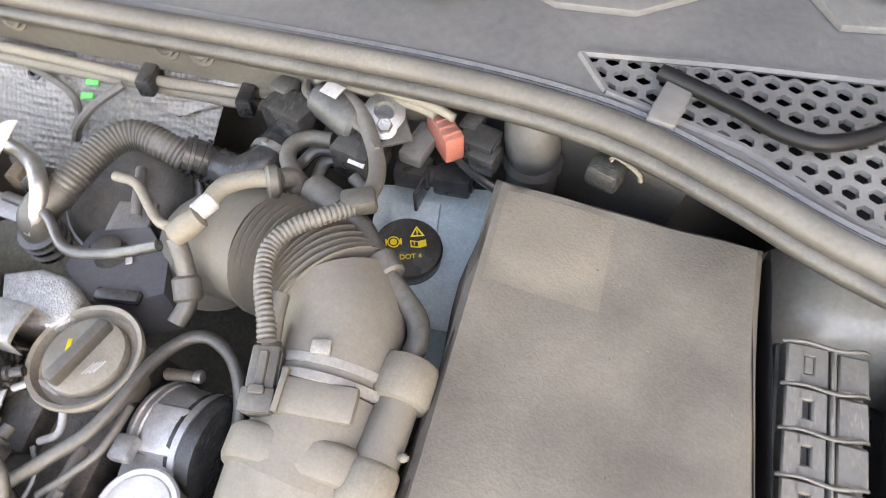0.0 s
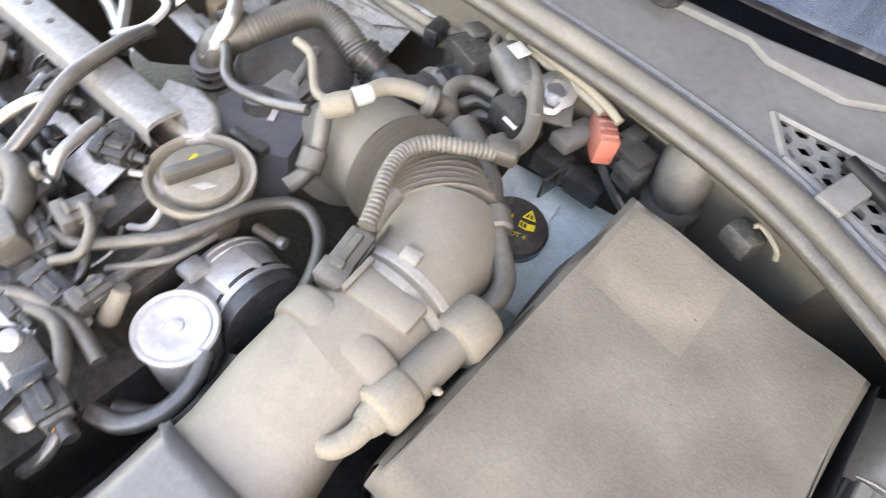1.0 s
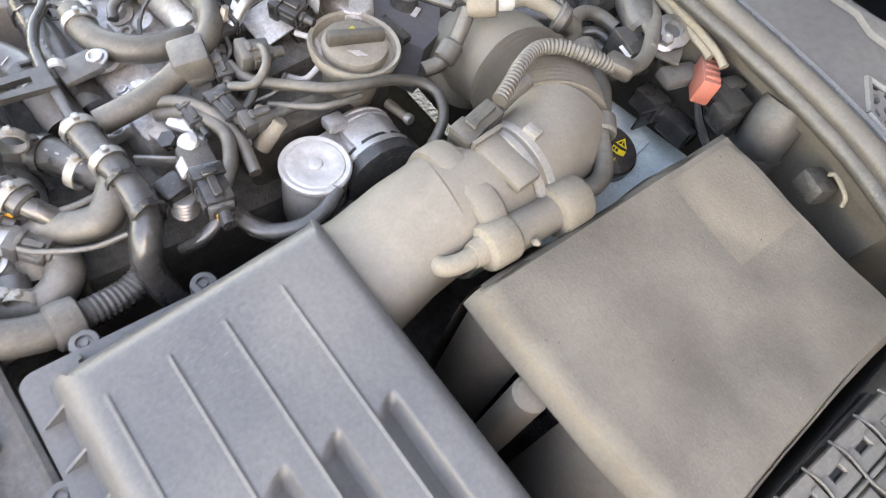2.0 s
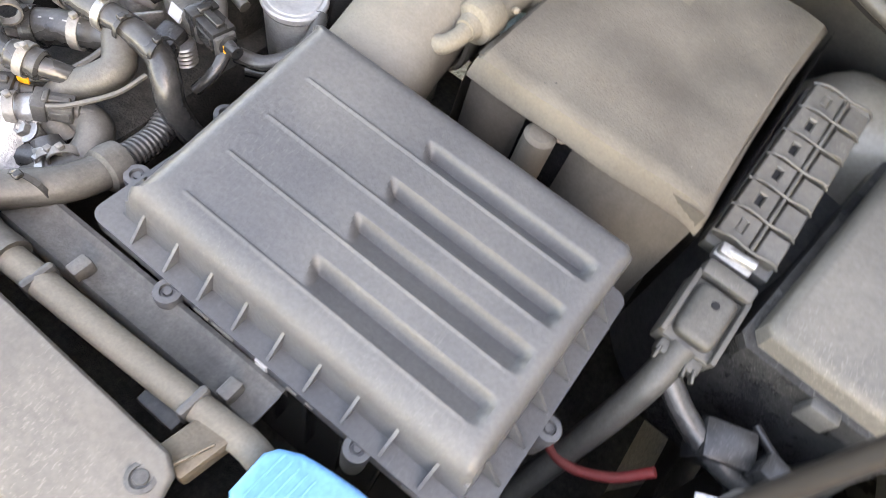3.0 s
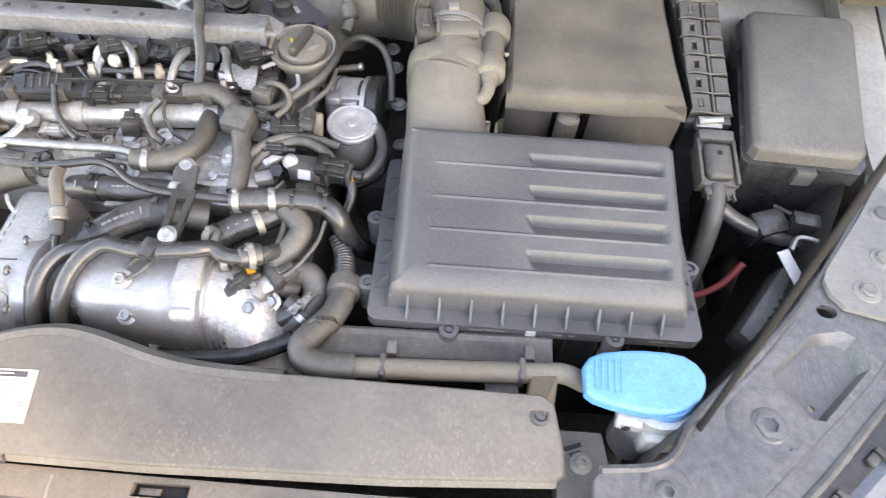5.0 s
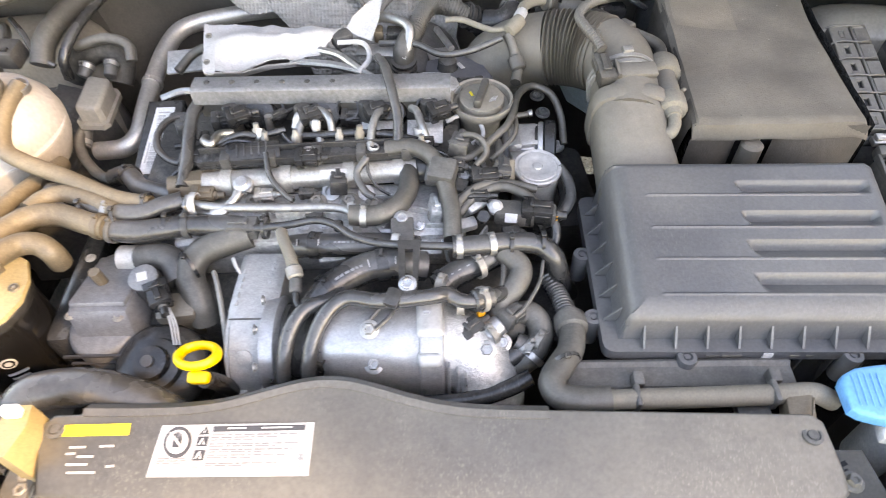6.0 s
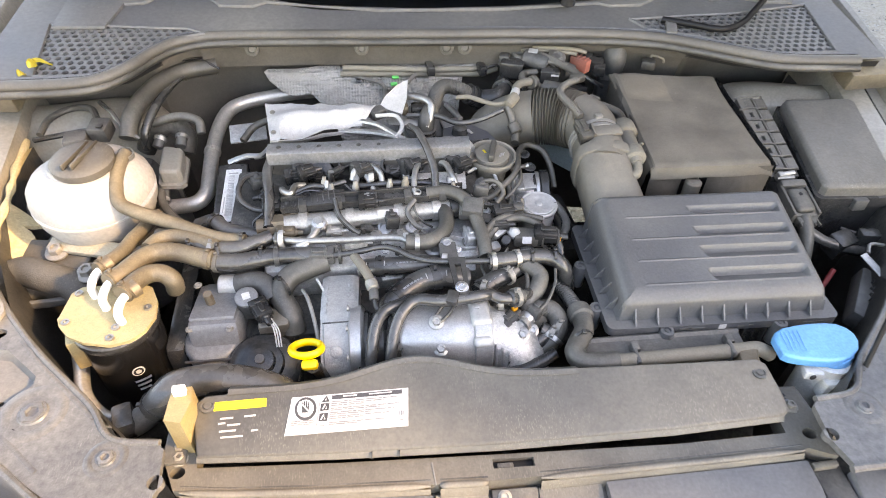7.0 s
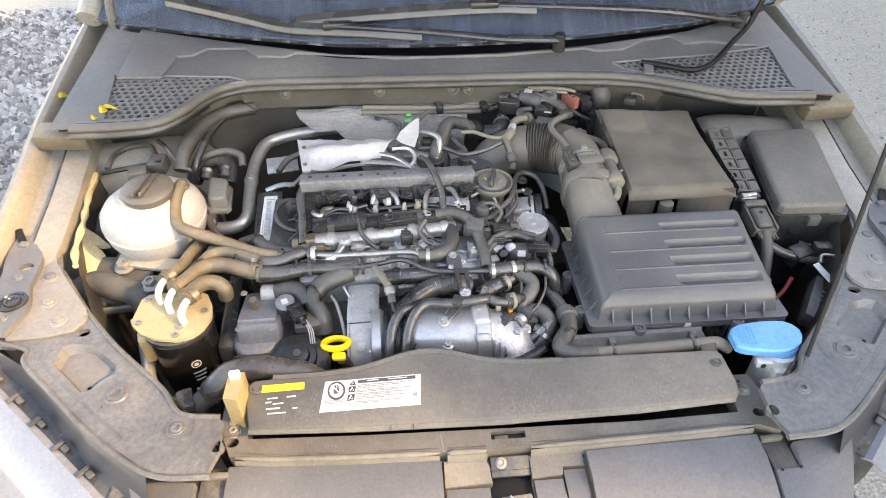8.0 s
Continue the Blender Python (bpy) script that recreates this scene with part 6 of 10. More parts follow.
    part("cable", tube([(0.524, 0.345, 0.80), (0.555, 0.335, 0.785), (0.600, 0.325, 0.775), (0.650, 0.330, 0.765)], 0.009), "hose", c)
    part("red_lead", tube([(0.480, 0.300, 0.70), (0.510, 0.280, 0.715), (0.540, 0.285, 0.735), (0.560, 0.30, 0.76)], 0.004), "red_wire", c, "red positive lead")


build_fuse_strip()


def build_fuse_box():
    f = thing("fuse_box", (0.625, 0.48, 0.68), "dusty black fuse box with a smooth lid", "fuse box")
    zt = lambda x, y: 0.11 * (y - 0.38)
    b = slab(bmesh.new(), [(0.550, 0.392), (0.556, 0.384), (0.664, 0.380), (0.672, 0.388), (0.712, 0.590), (0.704, 0.602), (0.590, 0.604), (0.580, 0.596)], 0.834, 0.856, top=zt)
    top = [f2 for f2 in b.faces if all(abs(v.co.z - 0.856 - zt(v.co.x, v.co.y)) < 1e-5 for v in f2.verts)]
    bmesh.ops.bevel(b, geom=[e for e in b.edges if sum(g in top for g in e.link_faces) == 1], offset=0.008, segments=3, profile=0.5, affect="EDGES")
    part("lid", b, "cover", f, "smooth dusty lid")
    b = slab(bmesh.new(), [(0.543, 0.386), (0.550, 0.378), (0.670, 0.374), (0.680, 0.386), (0.720, 0.594), (0.708, 0.608), (0.584, 0.610), (0.574, 0.598)], 0.818, 0.8355, top=zt)
    part("rim", b, "black", f)
    b = slab(bmesh.new(), [(0.550, 0.386), (0.668, 0.382), (0.708, 0.600), (0.585, 0.602)], 0.66, 0.819, top=zt)
    part("case", b, "black", f, "black lower case")
    for x in (0.612,):
        b = bmesh.new()
        box(b, (x, 0.374, 0.826), (0.022, 0.010, 0.020), bevel=0.002)
        part("catch", b, "grey", f)
    # plug and label in front of the fuse box
    c = thing("wiring_block", (0.60, 0.29, 0.70), "black wiring plugs with a white label tag", "plug")
    b = bmesh.new()
    box(b, (0.585, 0.340, 0.775), (0.040, 0.030, 0.035), (10, 0, 20), 0.004)
    box(b, (0.620, 0.335, 0.790), (0.030, 0.020, 0.025), (0, 0, -10), 0.003)
    part("plug", b, "black", c)
    b = bmesh.new()
    box(b, (0.585, 0.225, 0.755), (0.075, 0.11, 0.03), (0, 12, -38), 0.005)
    part("holder", b, "grey", c)
    b = bmesh.new()
    for k in range(6):
        box(b, (0.562 + 0.008 * k, 0.205 + 0.011 * k, 0.772), (0.024, 0.003, 0.012), (0, 12, -38), 0.001)
    part("comb", b, "black", c)
    b = bmesh.new()
    box(b, (0.588, 0.272, 0.795), (0.016, 0.040, 0.002), (18, 8, 28), 0.0005)
    tg = part("tag", b, "paper", c, "white paper label tag")
    for k in range(4):
        part("print", box(bmesh.new(), (0.5835 + 0.003 * k, 0.2695 + 0.0016 * k, 0.7962 - 0.0003 * k), (0.0008, 0.026, 0.0012), (18, 8, 28), 0), "print", tg)
    part("wire", tube([(0.590, 0.292, 0.800), (0.600, 0.305, 0.805), (0.625, 0.302, 0.803), (0.65, 0.30, 0.80)], 0.003), "steel", c)
    part("wire", tube([(0.600, 0.37, 0.78), (0.64, 0.35, 0.775), (0.675, 0.33, 0.77)], 0.004), "black", c)


build_fuse_box()


# ---- washer filler ----
def build_washer():
    w = thing("washer_filler", (0.42, 0.11, 0.70), "blue washer bottle cap on a white filler neck", "washer filler")
    out = [(0.355, 0.132), (0.360, 0.139), (0.372, 0.145), (0.390, 0.148), (0.408, 0.150), (0.428, 0.150), (0.444, 0.148), (0.455, 0.141), (0.461, 0.131), (0.460, 0.120), (0.454, 0.109), (0.440, 0.099),
           (0.424, 0.094), (0.408, 0.093), (0.392, 0.095), (0.376, 0.098), (0.362, 0.102), (0.355, 0.107)]
    b = bmesh.new()
    nose = lambda x, y: -0.02 * (x - 0.36) + 0.06 * (y - 0.12)
    slab(b, out, 0.811, 0.824, top=nose)
    top = [f for f in b.faces if all(abs(v.co.z - 0.824 - nose(v.co.x, v.co.y)) < 1e-5 for v in f.verts)]
    bmesh.ops.bevel(b, geom=[e for e in b.edges if sum(f in top for f in e.link_faces) == 1], offset=0.005, segments=4, profile=0.6, affect="EDGES")
    cap = part("cap", b, "blue", w, "bright blue hinged cap")
    for k in range(5):
        b = bmesh.new()
        x = 0.363 + 0.0055 * k
        cyl(b, (x, 0.109 - 0.0004 * k, 0.8245 + nose(x, 0.109)), (x + 0.002, 0.138, 0.8245 + nose(x, 0.145)), 0.0007, seg=6)
        part("grip", b, "blue", cap)
    b = bmesh.new()
    lathe(b, [(0.025, 0), (0.028, 0.003), (0.028, 0.011), (0.026, 0.015)], (0.428, 0.121, 0.799), (-0.05, -0.05, 1), 28)
    part("cap_collar", b, "blue", cap)
    b = bmesh.new()
    lathe(b, [(0.022, -0.10), (0.024, -0.03), (0.027, -0.02), (0.027, 0.0)], (0.425, 0.113, 0.803), seg=24)
    part("neck", b, "white", w, "white plastic filler neck")
    b = bmesh.new()
    box(b, (0.397, 0.096, 0.796), (0.022, 0.016, 0.012), (0, 0, -10), 0.002)
    box(b, (0.430, 0.088, 0.775), (0.040, 0.016, 0.030), (0, 0, 5), 0.004)
    part("bracket", b, "white", w, "white plastic lug of the neck")
    b = bmesh.new()
    lathe(b, [(0.004, 0), (0.004, 0.001)], (0.393, 0.0878, 0.797), (0, -1, 0), 12)
    part("lug_hole", b, "ink", w)


build_washer()


def build_prop():
    p = thing("bonnet_prop", (0.445, 0.075, 0.79), "thin dark steel bonnet prop rod standing up from the wing", "prop rod")
    part("rod", sweep(bmesh.new(), [Vector((0.4385, 0.066, 0.775)), Vector((0.449, 0.0875, 0.83)), Vector((0.509, 0.217, 1.20)), Vector((0.549, 0.303, 1.44)), Vector((0.62, 0.47, 1.78))], 0.0029, 12), "rod", p)
    b = bmesh.new()
    cyl(b, (0.436, 0.062, 0.765), (0.440, 0.070, 0.79), 0.008, bev=0.001)
    part("pivot", b, "black", p)


build_prop()


# ---- coolant tank ----
def build_tank():
    t = thing("coolant_tank", (-0.556, 0.455, 0.75), "milky white coolant tank with a dark screw cap", "coolant tank")
    b = bmesh.new()
    prof = [(0.030, -0.072), (0.055, -0.068), (0.078, -0.050), (0.090, -0.022), (0.0935, 0.0), (0.0935, 0.006), (0.089, 0.024), (0.076, 0.040), (0.058, 0.050), (0.046, 0.053), (0.044, 0.060)]
    prof = [(r * 0.90, h) for r, h in prof]
    lathe(b, prof, (-0.546, 0.452, 0.842), (0.02, -0.04, 1), 44)
    for v in b.verts:
        v.co.x += 0.004 * math.sin(v.co.y * 40)
    part("bottle", b, "tank", t, "milky plastic bottle")
    b = bmesh.new()
    lathe(b, [(0.0840, -0.0025), (0.0862, -0.002), (0.0862, 0.001), (0.0840, 0.0015)], (-0.546, 0.452, 0.844), (0.02, -0.04, 1), 44)
    part("weld_seam", b, "tank", t)
    cap_at = Vector((-0.540, 0.446, 0.903))
    b = bmesh.new()
    lathe(b, [(0.040, -0.008), (0.0425, -0.004), (0.0425, 0.004), (0.038, 0.008), (0.025, 0.0095), (0.01, 0.010)], cap_at, (0.02, -0.06, 1), 36)
    cap = part("cap", b, "cover", t, "dusty grey screw cap")
    for s in (-1, 1):
        b = bmesh.new()
        box(b, cap_at + Vector((s * 0.006, 0, 0.011)), (0.004, 0.070, 0.009), (-3, 0, -10), 0.0018)
        part("grip", b, "hose_tan", cap)
    b = bmesh.new()
    cyl(b, (-0.496, 0.474, 0.872), (-0.493, 0.474, 0.892), 0.009, 0.008, bev=0.001)
    part("outlet", b, "tank", t)
    b = bmesh.new()
    box(b, (-0.556, 0.470, 0.765), (0.14, 0.10, 0.012), bevel=0.004)
    part("bracket", b, "grey", t, "dark tank bracket")
    part("bracket_ear", box(bmesh.new(), (-0.600, 0.560, 0.860), (0.035, 0.03, 0.03), (0, 0, 10), 0.004), "grey", t)
    clamp(t, (-0.492, 0.473, 0.894), (0.1, -0.2, 1), 0.0105, 0.008)


build_tank()


# ---- fuel filter ----
def build_filter():
    f = thing("fuel_filter", (-0.448, 0.215, 0.66), "black fuel filter canister with a yellowish metal head", "fuel filter")
    b = bmesh.new()
    lathe(b, [(0.030, 0), (0.040, 0.004), (0.045, 0.02), (0.0475, 0.06), (0.0475, 0.150), (0.046, 0.158)], (-0.456, 0.218, 0.665), seg=36)
    part("canister", b, "canister", f, "glossy black canister")
    b = bmesh.new()
    head = [(-0.508, 0.268), (-0.518, 0.258), (-0.520, 0.214), (-0.515, 0.203), (-0.500, 0.187), (-0.478, 0.176), (-0.446, 0.170), (-0.424, 0.176), (-0.411, 0.190), (-0.404, 0.212), (-0.408, 0.238), (-0.420, 0.262), (-0.440, 0.272)]
    slab(b, head, 0.826, 0.831)
    hd = part("head", b, "gold", f, "filter head with golden sunlight in its colour")
    b = bmesh.new()
    lathe(b, [(0.0485, -0.008), (0.0505, -0.004), (0.0505, 0.004), (0.0485, 0.006)], (-0.456, 0.218, 0.819), seg=36)
    part("rim", b, "black", hd)
    for x, y in ((-0.508, 0.256), (-0.508, 0.208), (-0.448, 0.180), (-0.416, 0.226), (-0.446, 0.196)):
        b = bmesh.new()
        lathe(b, [(0.005, 0), (0.005, 0.003), (0.0025, 0.003), (0.0025, 0.001)], (x, y, 0.831), seg=12)
        part("screw", b, "steel", hd)
    for k, (x, y) in enumerate(((-0.486, 0.268), (-0.466, 0.246), (-0.441, 0.222))):
        b = sweep(bmesh.new(), spline([(x, y - 0.018, 0.829), (x - 0.001, y - 0.016, 0.846), (x + 0.003, y - 0.004, 0.855), (x + 0.010, y + 0.010, 0.857)], 6), 0.0052, 12)
        part("spigot", b, "white", f, "white plastic hose spigot")
        part("clip", lathe(bmesh.new(), [(0.0085, -0.006), (0.0112, -0.005), (0.0112, 0.005), (0.0085, 0.006)], (x + 0.013, y + 0.013, 0.857), (0.6, 0.7, 0.05), 18), "copper", f, "brownish hose clip")
    # round emblem and print bars, bare shapes only
    def on_can(ang, z, w, h, mat, nm):
        b = bmesh.new()
        r = 0.0478
        rows = [[(-0.456 + r * math.sin(ang + (i / 4 - 0.5) * w / r), 0.218 - r * math.cos(ang + (i / 4 - 0.5) * w / r), z + s * h / 2) for i in range(5)] for s in (1, -1)]
        skin(b, rows)
        part(nm, b, mat, f)
    for rr, lift, mat in ((0.0075, 0.0003, "paper"), (0.0060, 0.0006, "black"), (0.0034, 0.0009, "paper")):
        n = Vector((math.sin(0.50), -math.cos(0.50), 0))
        part("emblem", lathe(bmesh.new(), [(0.0005, lift), (rr, lift), (rr, lift - 0.0012)], Vector((-0.456, 0.218, 0.770)) + n * 0.0478, n, 24), mat, f)
    for k in range(3):
        on_can(0.52 - 0.02 * k, 0.752 - 0.008 * k, 0.020 - 0.003 * k, 0.004, "paper", "print")
    b = bmesh.new()
    box(b, (-0.516, 0.224, 0.815), (0.022, 0.018, 0.014), (0, 0, 30), 0.003)
    box(b, (-0.503, 0.20, 0.79), (0.020, 0.022, 0.05), (0, 0, 20), 0.003)
    part("bracket", b, "gold", f, "yellowish bracket of the filter")


build_filter()


# ---- engine ----
eng = thing("engine", (-0.12, 0.36, 0.40), "grimy four-cylinder diesel engine with cast aluminium and black plastic parts", "engine")


def ebox(name, c, s, mat, rot=(0, 0, 0), bevel=0.004, label=""):
    return part(name, box(bmesh.new(), c, s, rot, bevel), mat, eng, label)


def build_engine():
    ebox("block", (-0.14, 0.36, 0.58), (0.46, 0.26, 0.36), "dark", bevel=0.01, label="dark engine block")
    ebox("gearbox", (0.16, 0.40, 0.52), (0.22, 0.26, 0.28), "dark", bevel=0.02, label="dark gearbox under the intake")
    # cylinder head and cover, tilted back
    ebox("cylinder_head", (-0.14, 0.45, 0.775), (0.42, 0.14, 0.09), "dark", (8, 0, 0), 0.006, "dark cylinder head")
    # long ridge at the back of the rocker cover
    rows = []
    for y, z in ((0.4705, 0.872), (0.471, 0.886), (0.4725, 0.8875), (0.478, 0.888), (0.497, 0.889), (0.4985, 0.888), (0.503, 0.84)):
        rows.append([(-0.292 + 0.306 * i / 24, y, z + 0.003 * i / 24 + (0.0012 * (1 if i % 3 == 0 else 0) if 0.477 < y < 0.495 else 0)) for i in range(25)])
    ridge = part("rocker_cover_ridge", skin(bmesh.new(), rows, 0.004), "ridge", eng, "long dull grey ridge of the rocker cover")
    rows = [[(-0.290 + 0.302 * i / 40, y - 0.012 * t * (0.5 - 0.5 * math.cos(i / 40 * 8 * math.pi)), z) for i in range(41)] for y, z, t in ((0.4725, 0.878, 0), (0.476, 0.870, 0.2), (0.480, 0.858, 0.6), (0.478, 0.836, 0.6))]
    part("cover_face", skin(bmesh.new(), rows, 0.003), "cover", ridge, "grimy front face under the ridge")
    for k in range(10):
        b = bmesh.new()
        lathe(b, [(0.0038, 0), (0.003, 0.001), (0.001, 0.0014)], (-0.275 + 0.03 * k, 0.486, 0.8895), seg=10)
        part("stud", b, "dark", ridge)
    for k in range(3):
        x = -0.215 + 0.078 * k
        b = bmesh.new()
        lathe(b, [(0.020, 0), (0.021, 0.004), (0.018, 0.012), (0.010, 0.014)], (x, 0.474, 0.852), (0, -0.8, 0.6), 20)
        part("injector_well", b, "black", eng, "black injector seal")
    # rocker cover field in front of the ridge
    ebox("rocker_cover", (-0.14, 0.455, 0.825), (0.33, 0.07, 0.03), "dark", (12, 0, 0), 0.006, "grimy rocker cover")
    # timing cover with its barcode label
    zt = lambda x, y: 0.795 + 0.25 * (y - 0.42)
    q = [(-0.333, 0.417, 0.794), (-0.383, 0.415, 0.794), (-0.388, 0.541, 0.826), (-0.340, 0.543, 0.826)]
    b = slab(bmesh.new(), [(p[0], p[1]) for p in q], -0.17, 0.0, top=zt)
    bmesh.ops.bevel(b, geom=[e for e in b.edges if abs(e.verts[0].co.z - zt(*e.verts[0].co.xy)) < 1e-5 and abs(e.verts[1].co.z - zt(*e.verts[1].co.xy)) < 1e-5], offset=0.005, segments=3, profile=0.5, affect="EDGES")
    tc = part("timing_cover", b, "black", eng, "black timing belt cover")
    la, lb, lc, ld = [Vector(p[:2]) for p in [(-0.342, 0.427, 0.797), (-0.373, 0.426, 0.797), (-0.372, 0.526, 0.822), (-0.348, 0.527, 0.822)]]
    on = lambda u, v: tuple(((lb * (1 - u) + la * u) * (1 - v) + (lc * (1 - u) + ld * u) * v))
    st = part("barcode_label", slab(bmesh.new(), [on(0, 0), on(1, 0), on(1, 1), on(0, 1)], 0.0015, 0.0022, top=zt), "white", tc, "white barcode label")
    rng = random.Random(7)
    v = 0.10
    while v < 0.86:
        h = rng.choice((0.006, 0.010, 0.016))
        part("bar", slab(bmesh.new(), [on(0.24, v), on(0.60, v), on(0.60, v + h * 0.6), on(0.24, v + h * 0.6)], 0.0028, 0.0032, top=zt), "print", st)
        v += h + rng.choice((0.008, 0.014))
    for u0, u1, v0, v1 in ((0.74, 0.80, 0.12, 0.62), (0.86, 0.90, 0.2, 0.5), (0.12, 0.17, 0.15, 0.45), (0.2, 0.8, 0.90, 0.92)):
        part("print", slab(bmesh.new(), [on(u0, v0), on(u1, v0), on(u1, v1), on(u0, v1)], 0.0028, 0.0032, top=zt), "print", st)
    b = bmesh.new()
    sweep(b, spline([(-0.372, 0.548, 0.822), (-0.345, 0.552, 0.830), (-0.318, 0.546, 0.835), (-0.295, 0.530, 0.862)], 6), 0.005, 8)
    part("lifting_eye", b, "alu", eng)
    # fuel rail
    cyl(b := bmesh.new(), (-0.268, 0.368, 0.836), (-0.022, 0.392, 0.836), 0.0135, seg=20, bev=0.003)
    rail = part("fuel_rail", b, "rail", eng, "dull metal common fuel rail")
    for x in (-0.235, -0.17, -0.10, -0.045):
        y = 0.368 + 0.024 * (x + 0.268) / 0.246
        b = bmesh.new()
        lathe(b, [(0.0165, -0.006), (0.0165, 0.006)], (x, y, 0.836), (0.246, 0.024, 0), 18)
        part("rail_boss", b, "rail", rail)
    b = bmesh.new()
    cyl(b, (-0.285, 0.366, 0.836), (-0.262, 0.3685, 0.836), 0.016, seg=6)
    cyl(b, (-0.30, 0.3645, 0.836), (-0.284, 0.366, 0.836), 0.012, seg=14)
    part("rail_sensor", b, "copper", rail, "brass rail pressure sensor")
    b = bmesh.new()
    box(b, (-0.115, 0.372, 0.8475), (0.030, 0.010, 0.003), (50, 0, 5), 0.0005)
    part("rail_label", b, "paper", rail)
    cyl(b := bmesh.new(), (-0.025, 0.392, 0.836), (0.002, 0.395, 0.836), 0.017, seg=20, bev=0.002)
    part("rail_end", b, "black", rail)
    # injector lines
    for pts in ([(-0.267, 0.420, 0.860), (-0.262, 0.403, 0.869), (-0.251, 0.395, 0.872), (-0.246, 0.411, 0.872), (-0.234, 0.420, 0.867)],
                [(-0.166, 0.434, 0.862), (-0.162, 0.441, 0.872), (-0.153, 0.450, 0.875), (-0.138, 0.450, 0.875), (-0.125, 0.438, 0.872), (-0.121, 0.422, 0.860)],
                [(-0.160, 0.410, 0.856), (-0.159, 0.431, 0.866), (-0.152, 0.438, 0.868), (-0.144, 0.435, 0.867), (-0.133, 0.413, 0.856)],
                [(-0.076, 0.400, 0.862), (-0.074, 0.422, 0.872), (-0.069, 0.443, 0.876), (-0.060, 0.458, 0.870)],
                [(-0.032, 0.459, 0.870), (-0.025, 0.448, 0.874), (-0.018, 0.424, 0.872), (-0.011, 0.408, 0.860)],
                [(-0.198, 0.442, 0.850), (-0.197, 0.444, 0.872)]):
        part("injector_line", tube(pts, 0.0046, 12), "steel", eng, "bright steel injector line")
    for x, y in ((-0.245, 0.448), (-0.16, 0.448), (-0.085, 0.455), (-0.012, 0.455)):
        inj = part("injector", cyl(bmesh.new(), (x, y, 0.83), (x, y + 0.012, 0.875), 0.012, 0.010, bev=0.002), "dark", eng, "dark fuel injector")
        part("plug", conn((x + 0.012, y - 0.004, 0.872), (0.026, 0.018, 0.014), (10, 0, 25)), "black", inj)
    # wiring duct above the rail
    b = bmesh.new()
    box(b, (-0.135, 0.392, 0.856), (0.262, 0.015, 0.013), (0, 0, 4.0), 0.002)
    box(b, (-0.135, 0.400, 0.861), (0.262, 0.003, 0.016), (0, 0, 4.0), 0.001)
    box(b, (-0.135, 0.384, 0.859), (0.262, 0.002, 0.008), (0, 0, 4.0), 0.0008)
    wd = part("wiring_duct", b, "black", eng, "dusty black wiring duct")
    for k in range(5):
        x = -0.235 + 0.05 * k
        part("duct_clip", box(bmesh.new(), (x, 0.391 + 0.07 * (x + 0.135), 0.859), (0.011, 0.019, 0.015), (0, 0, 4), 0.0015), "grey", wd)
    # bracket plates and small boxes between the lines
    for c, s, r in (((-0.29, 0.44, 0.835), (0.036, 0.05, 0.02), 10), ((-0.222, 0.462, 0.852), (0.03, 0.02, 0.02), -8), ((-0.19, 0.452, 0.866), (0.030, 0.014, 0.012), 38),
                    ((-0.105, 0.462, 0.855), (0.03, 0.02, 0.018), 0), ((-0.055, 0.436, 0.848), (0.035, 0.02, 0.016), 0), ((-0.005, 0.462, 0.848), (0.03, 0.02, 0.02), 6), ((-0.285, 0.405, 0.825), (0.03, 0.02, 0.02), 0)):
        part("sensor_plug", conn(c, (s[0] * 0.8, s[1] * 0.75, s[2] * 0.7), (10, 0, r + 180 * (s[0] > 0.031))), "black", eng)
    # small aluminium plate behind the right lines
    part("plate", box(bmesh.new(), (-0.035, 0.432, 0.836), (0.07, 0.004, 0.022), (30, 0, 4), 0.001), "alu_dull", eng)
    # intake manifold field under the rail
    part("manifold", box(bmesh.new(), (-0.13, 0.345, 0.785), (0.32, 0.08, 0.07), (6, 0, 3), 0.01), "alu_dull", eng, "dull cast manifold")
    for x, y in ((-0.205, 0.352), (-0.135, 0.352), (-0.070, 0.348), (-0.052, 0.330), (0.000, 0.332), (-0.098, 0.352)):
        bolt(eng, (x, y, 0.822), (0, -0.35, 1), 0.0075)
    part("port_ring", lathe(bmesh.new(), [(0.014, 0), (0.014, 0.004), (0.009, 0.005), (0.008, 0.001), (0.003, 0.001)], (-0.052, 0.318, 0.824), (0, -0.3, 1), 22), "alu", eng)


build_engine()


def build_exhaust_side():
    # aluminium air cooler and cast neck at the front of the engine
    a = thing("charge_air_housing", (-0.06, 0.20, 0.66), "bright cast aluminium exhaust gas cooler housing on the engine front", "engine housing")
    b = bmesh.new()
    rings = []
    for x, y, z, ry, rz in ((-0.112, 0.200, 0.775, 0.040, 0.046), (-0.095, 0.198, 0.776, 0.046, 0.050), (-0.03, 0.196, 0.776, 0.047, 0.050), (0.0, 0.196, 0.775, 0.045, 0.049), (0.012, 0.196, 0.774, 0.043, 0.047)):
        rings.append([b.verts.new((x, y + ry * math.copysign(abs(math.cos(t)) ** 0.8, math.cos(t)), z + rz * math.copysign(abs(math.sin(t)) ** 0.8, math.sin(t)))) for t in [2 * math.pi * i / 36 for i in range(36)]])
    for p, q in zip(rings, rings[1:]):
        for i in range(36):
            b.faces.new((p[i], p[(i + 1) % 36], q[(i + 1) % 36], q[i]))
    b.faces.new(rings[0]), b.faces.new(rings[-1])
    body = part("body", b, "alu", a, "bright ribbed aluminium body")
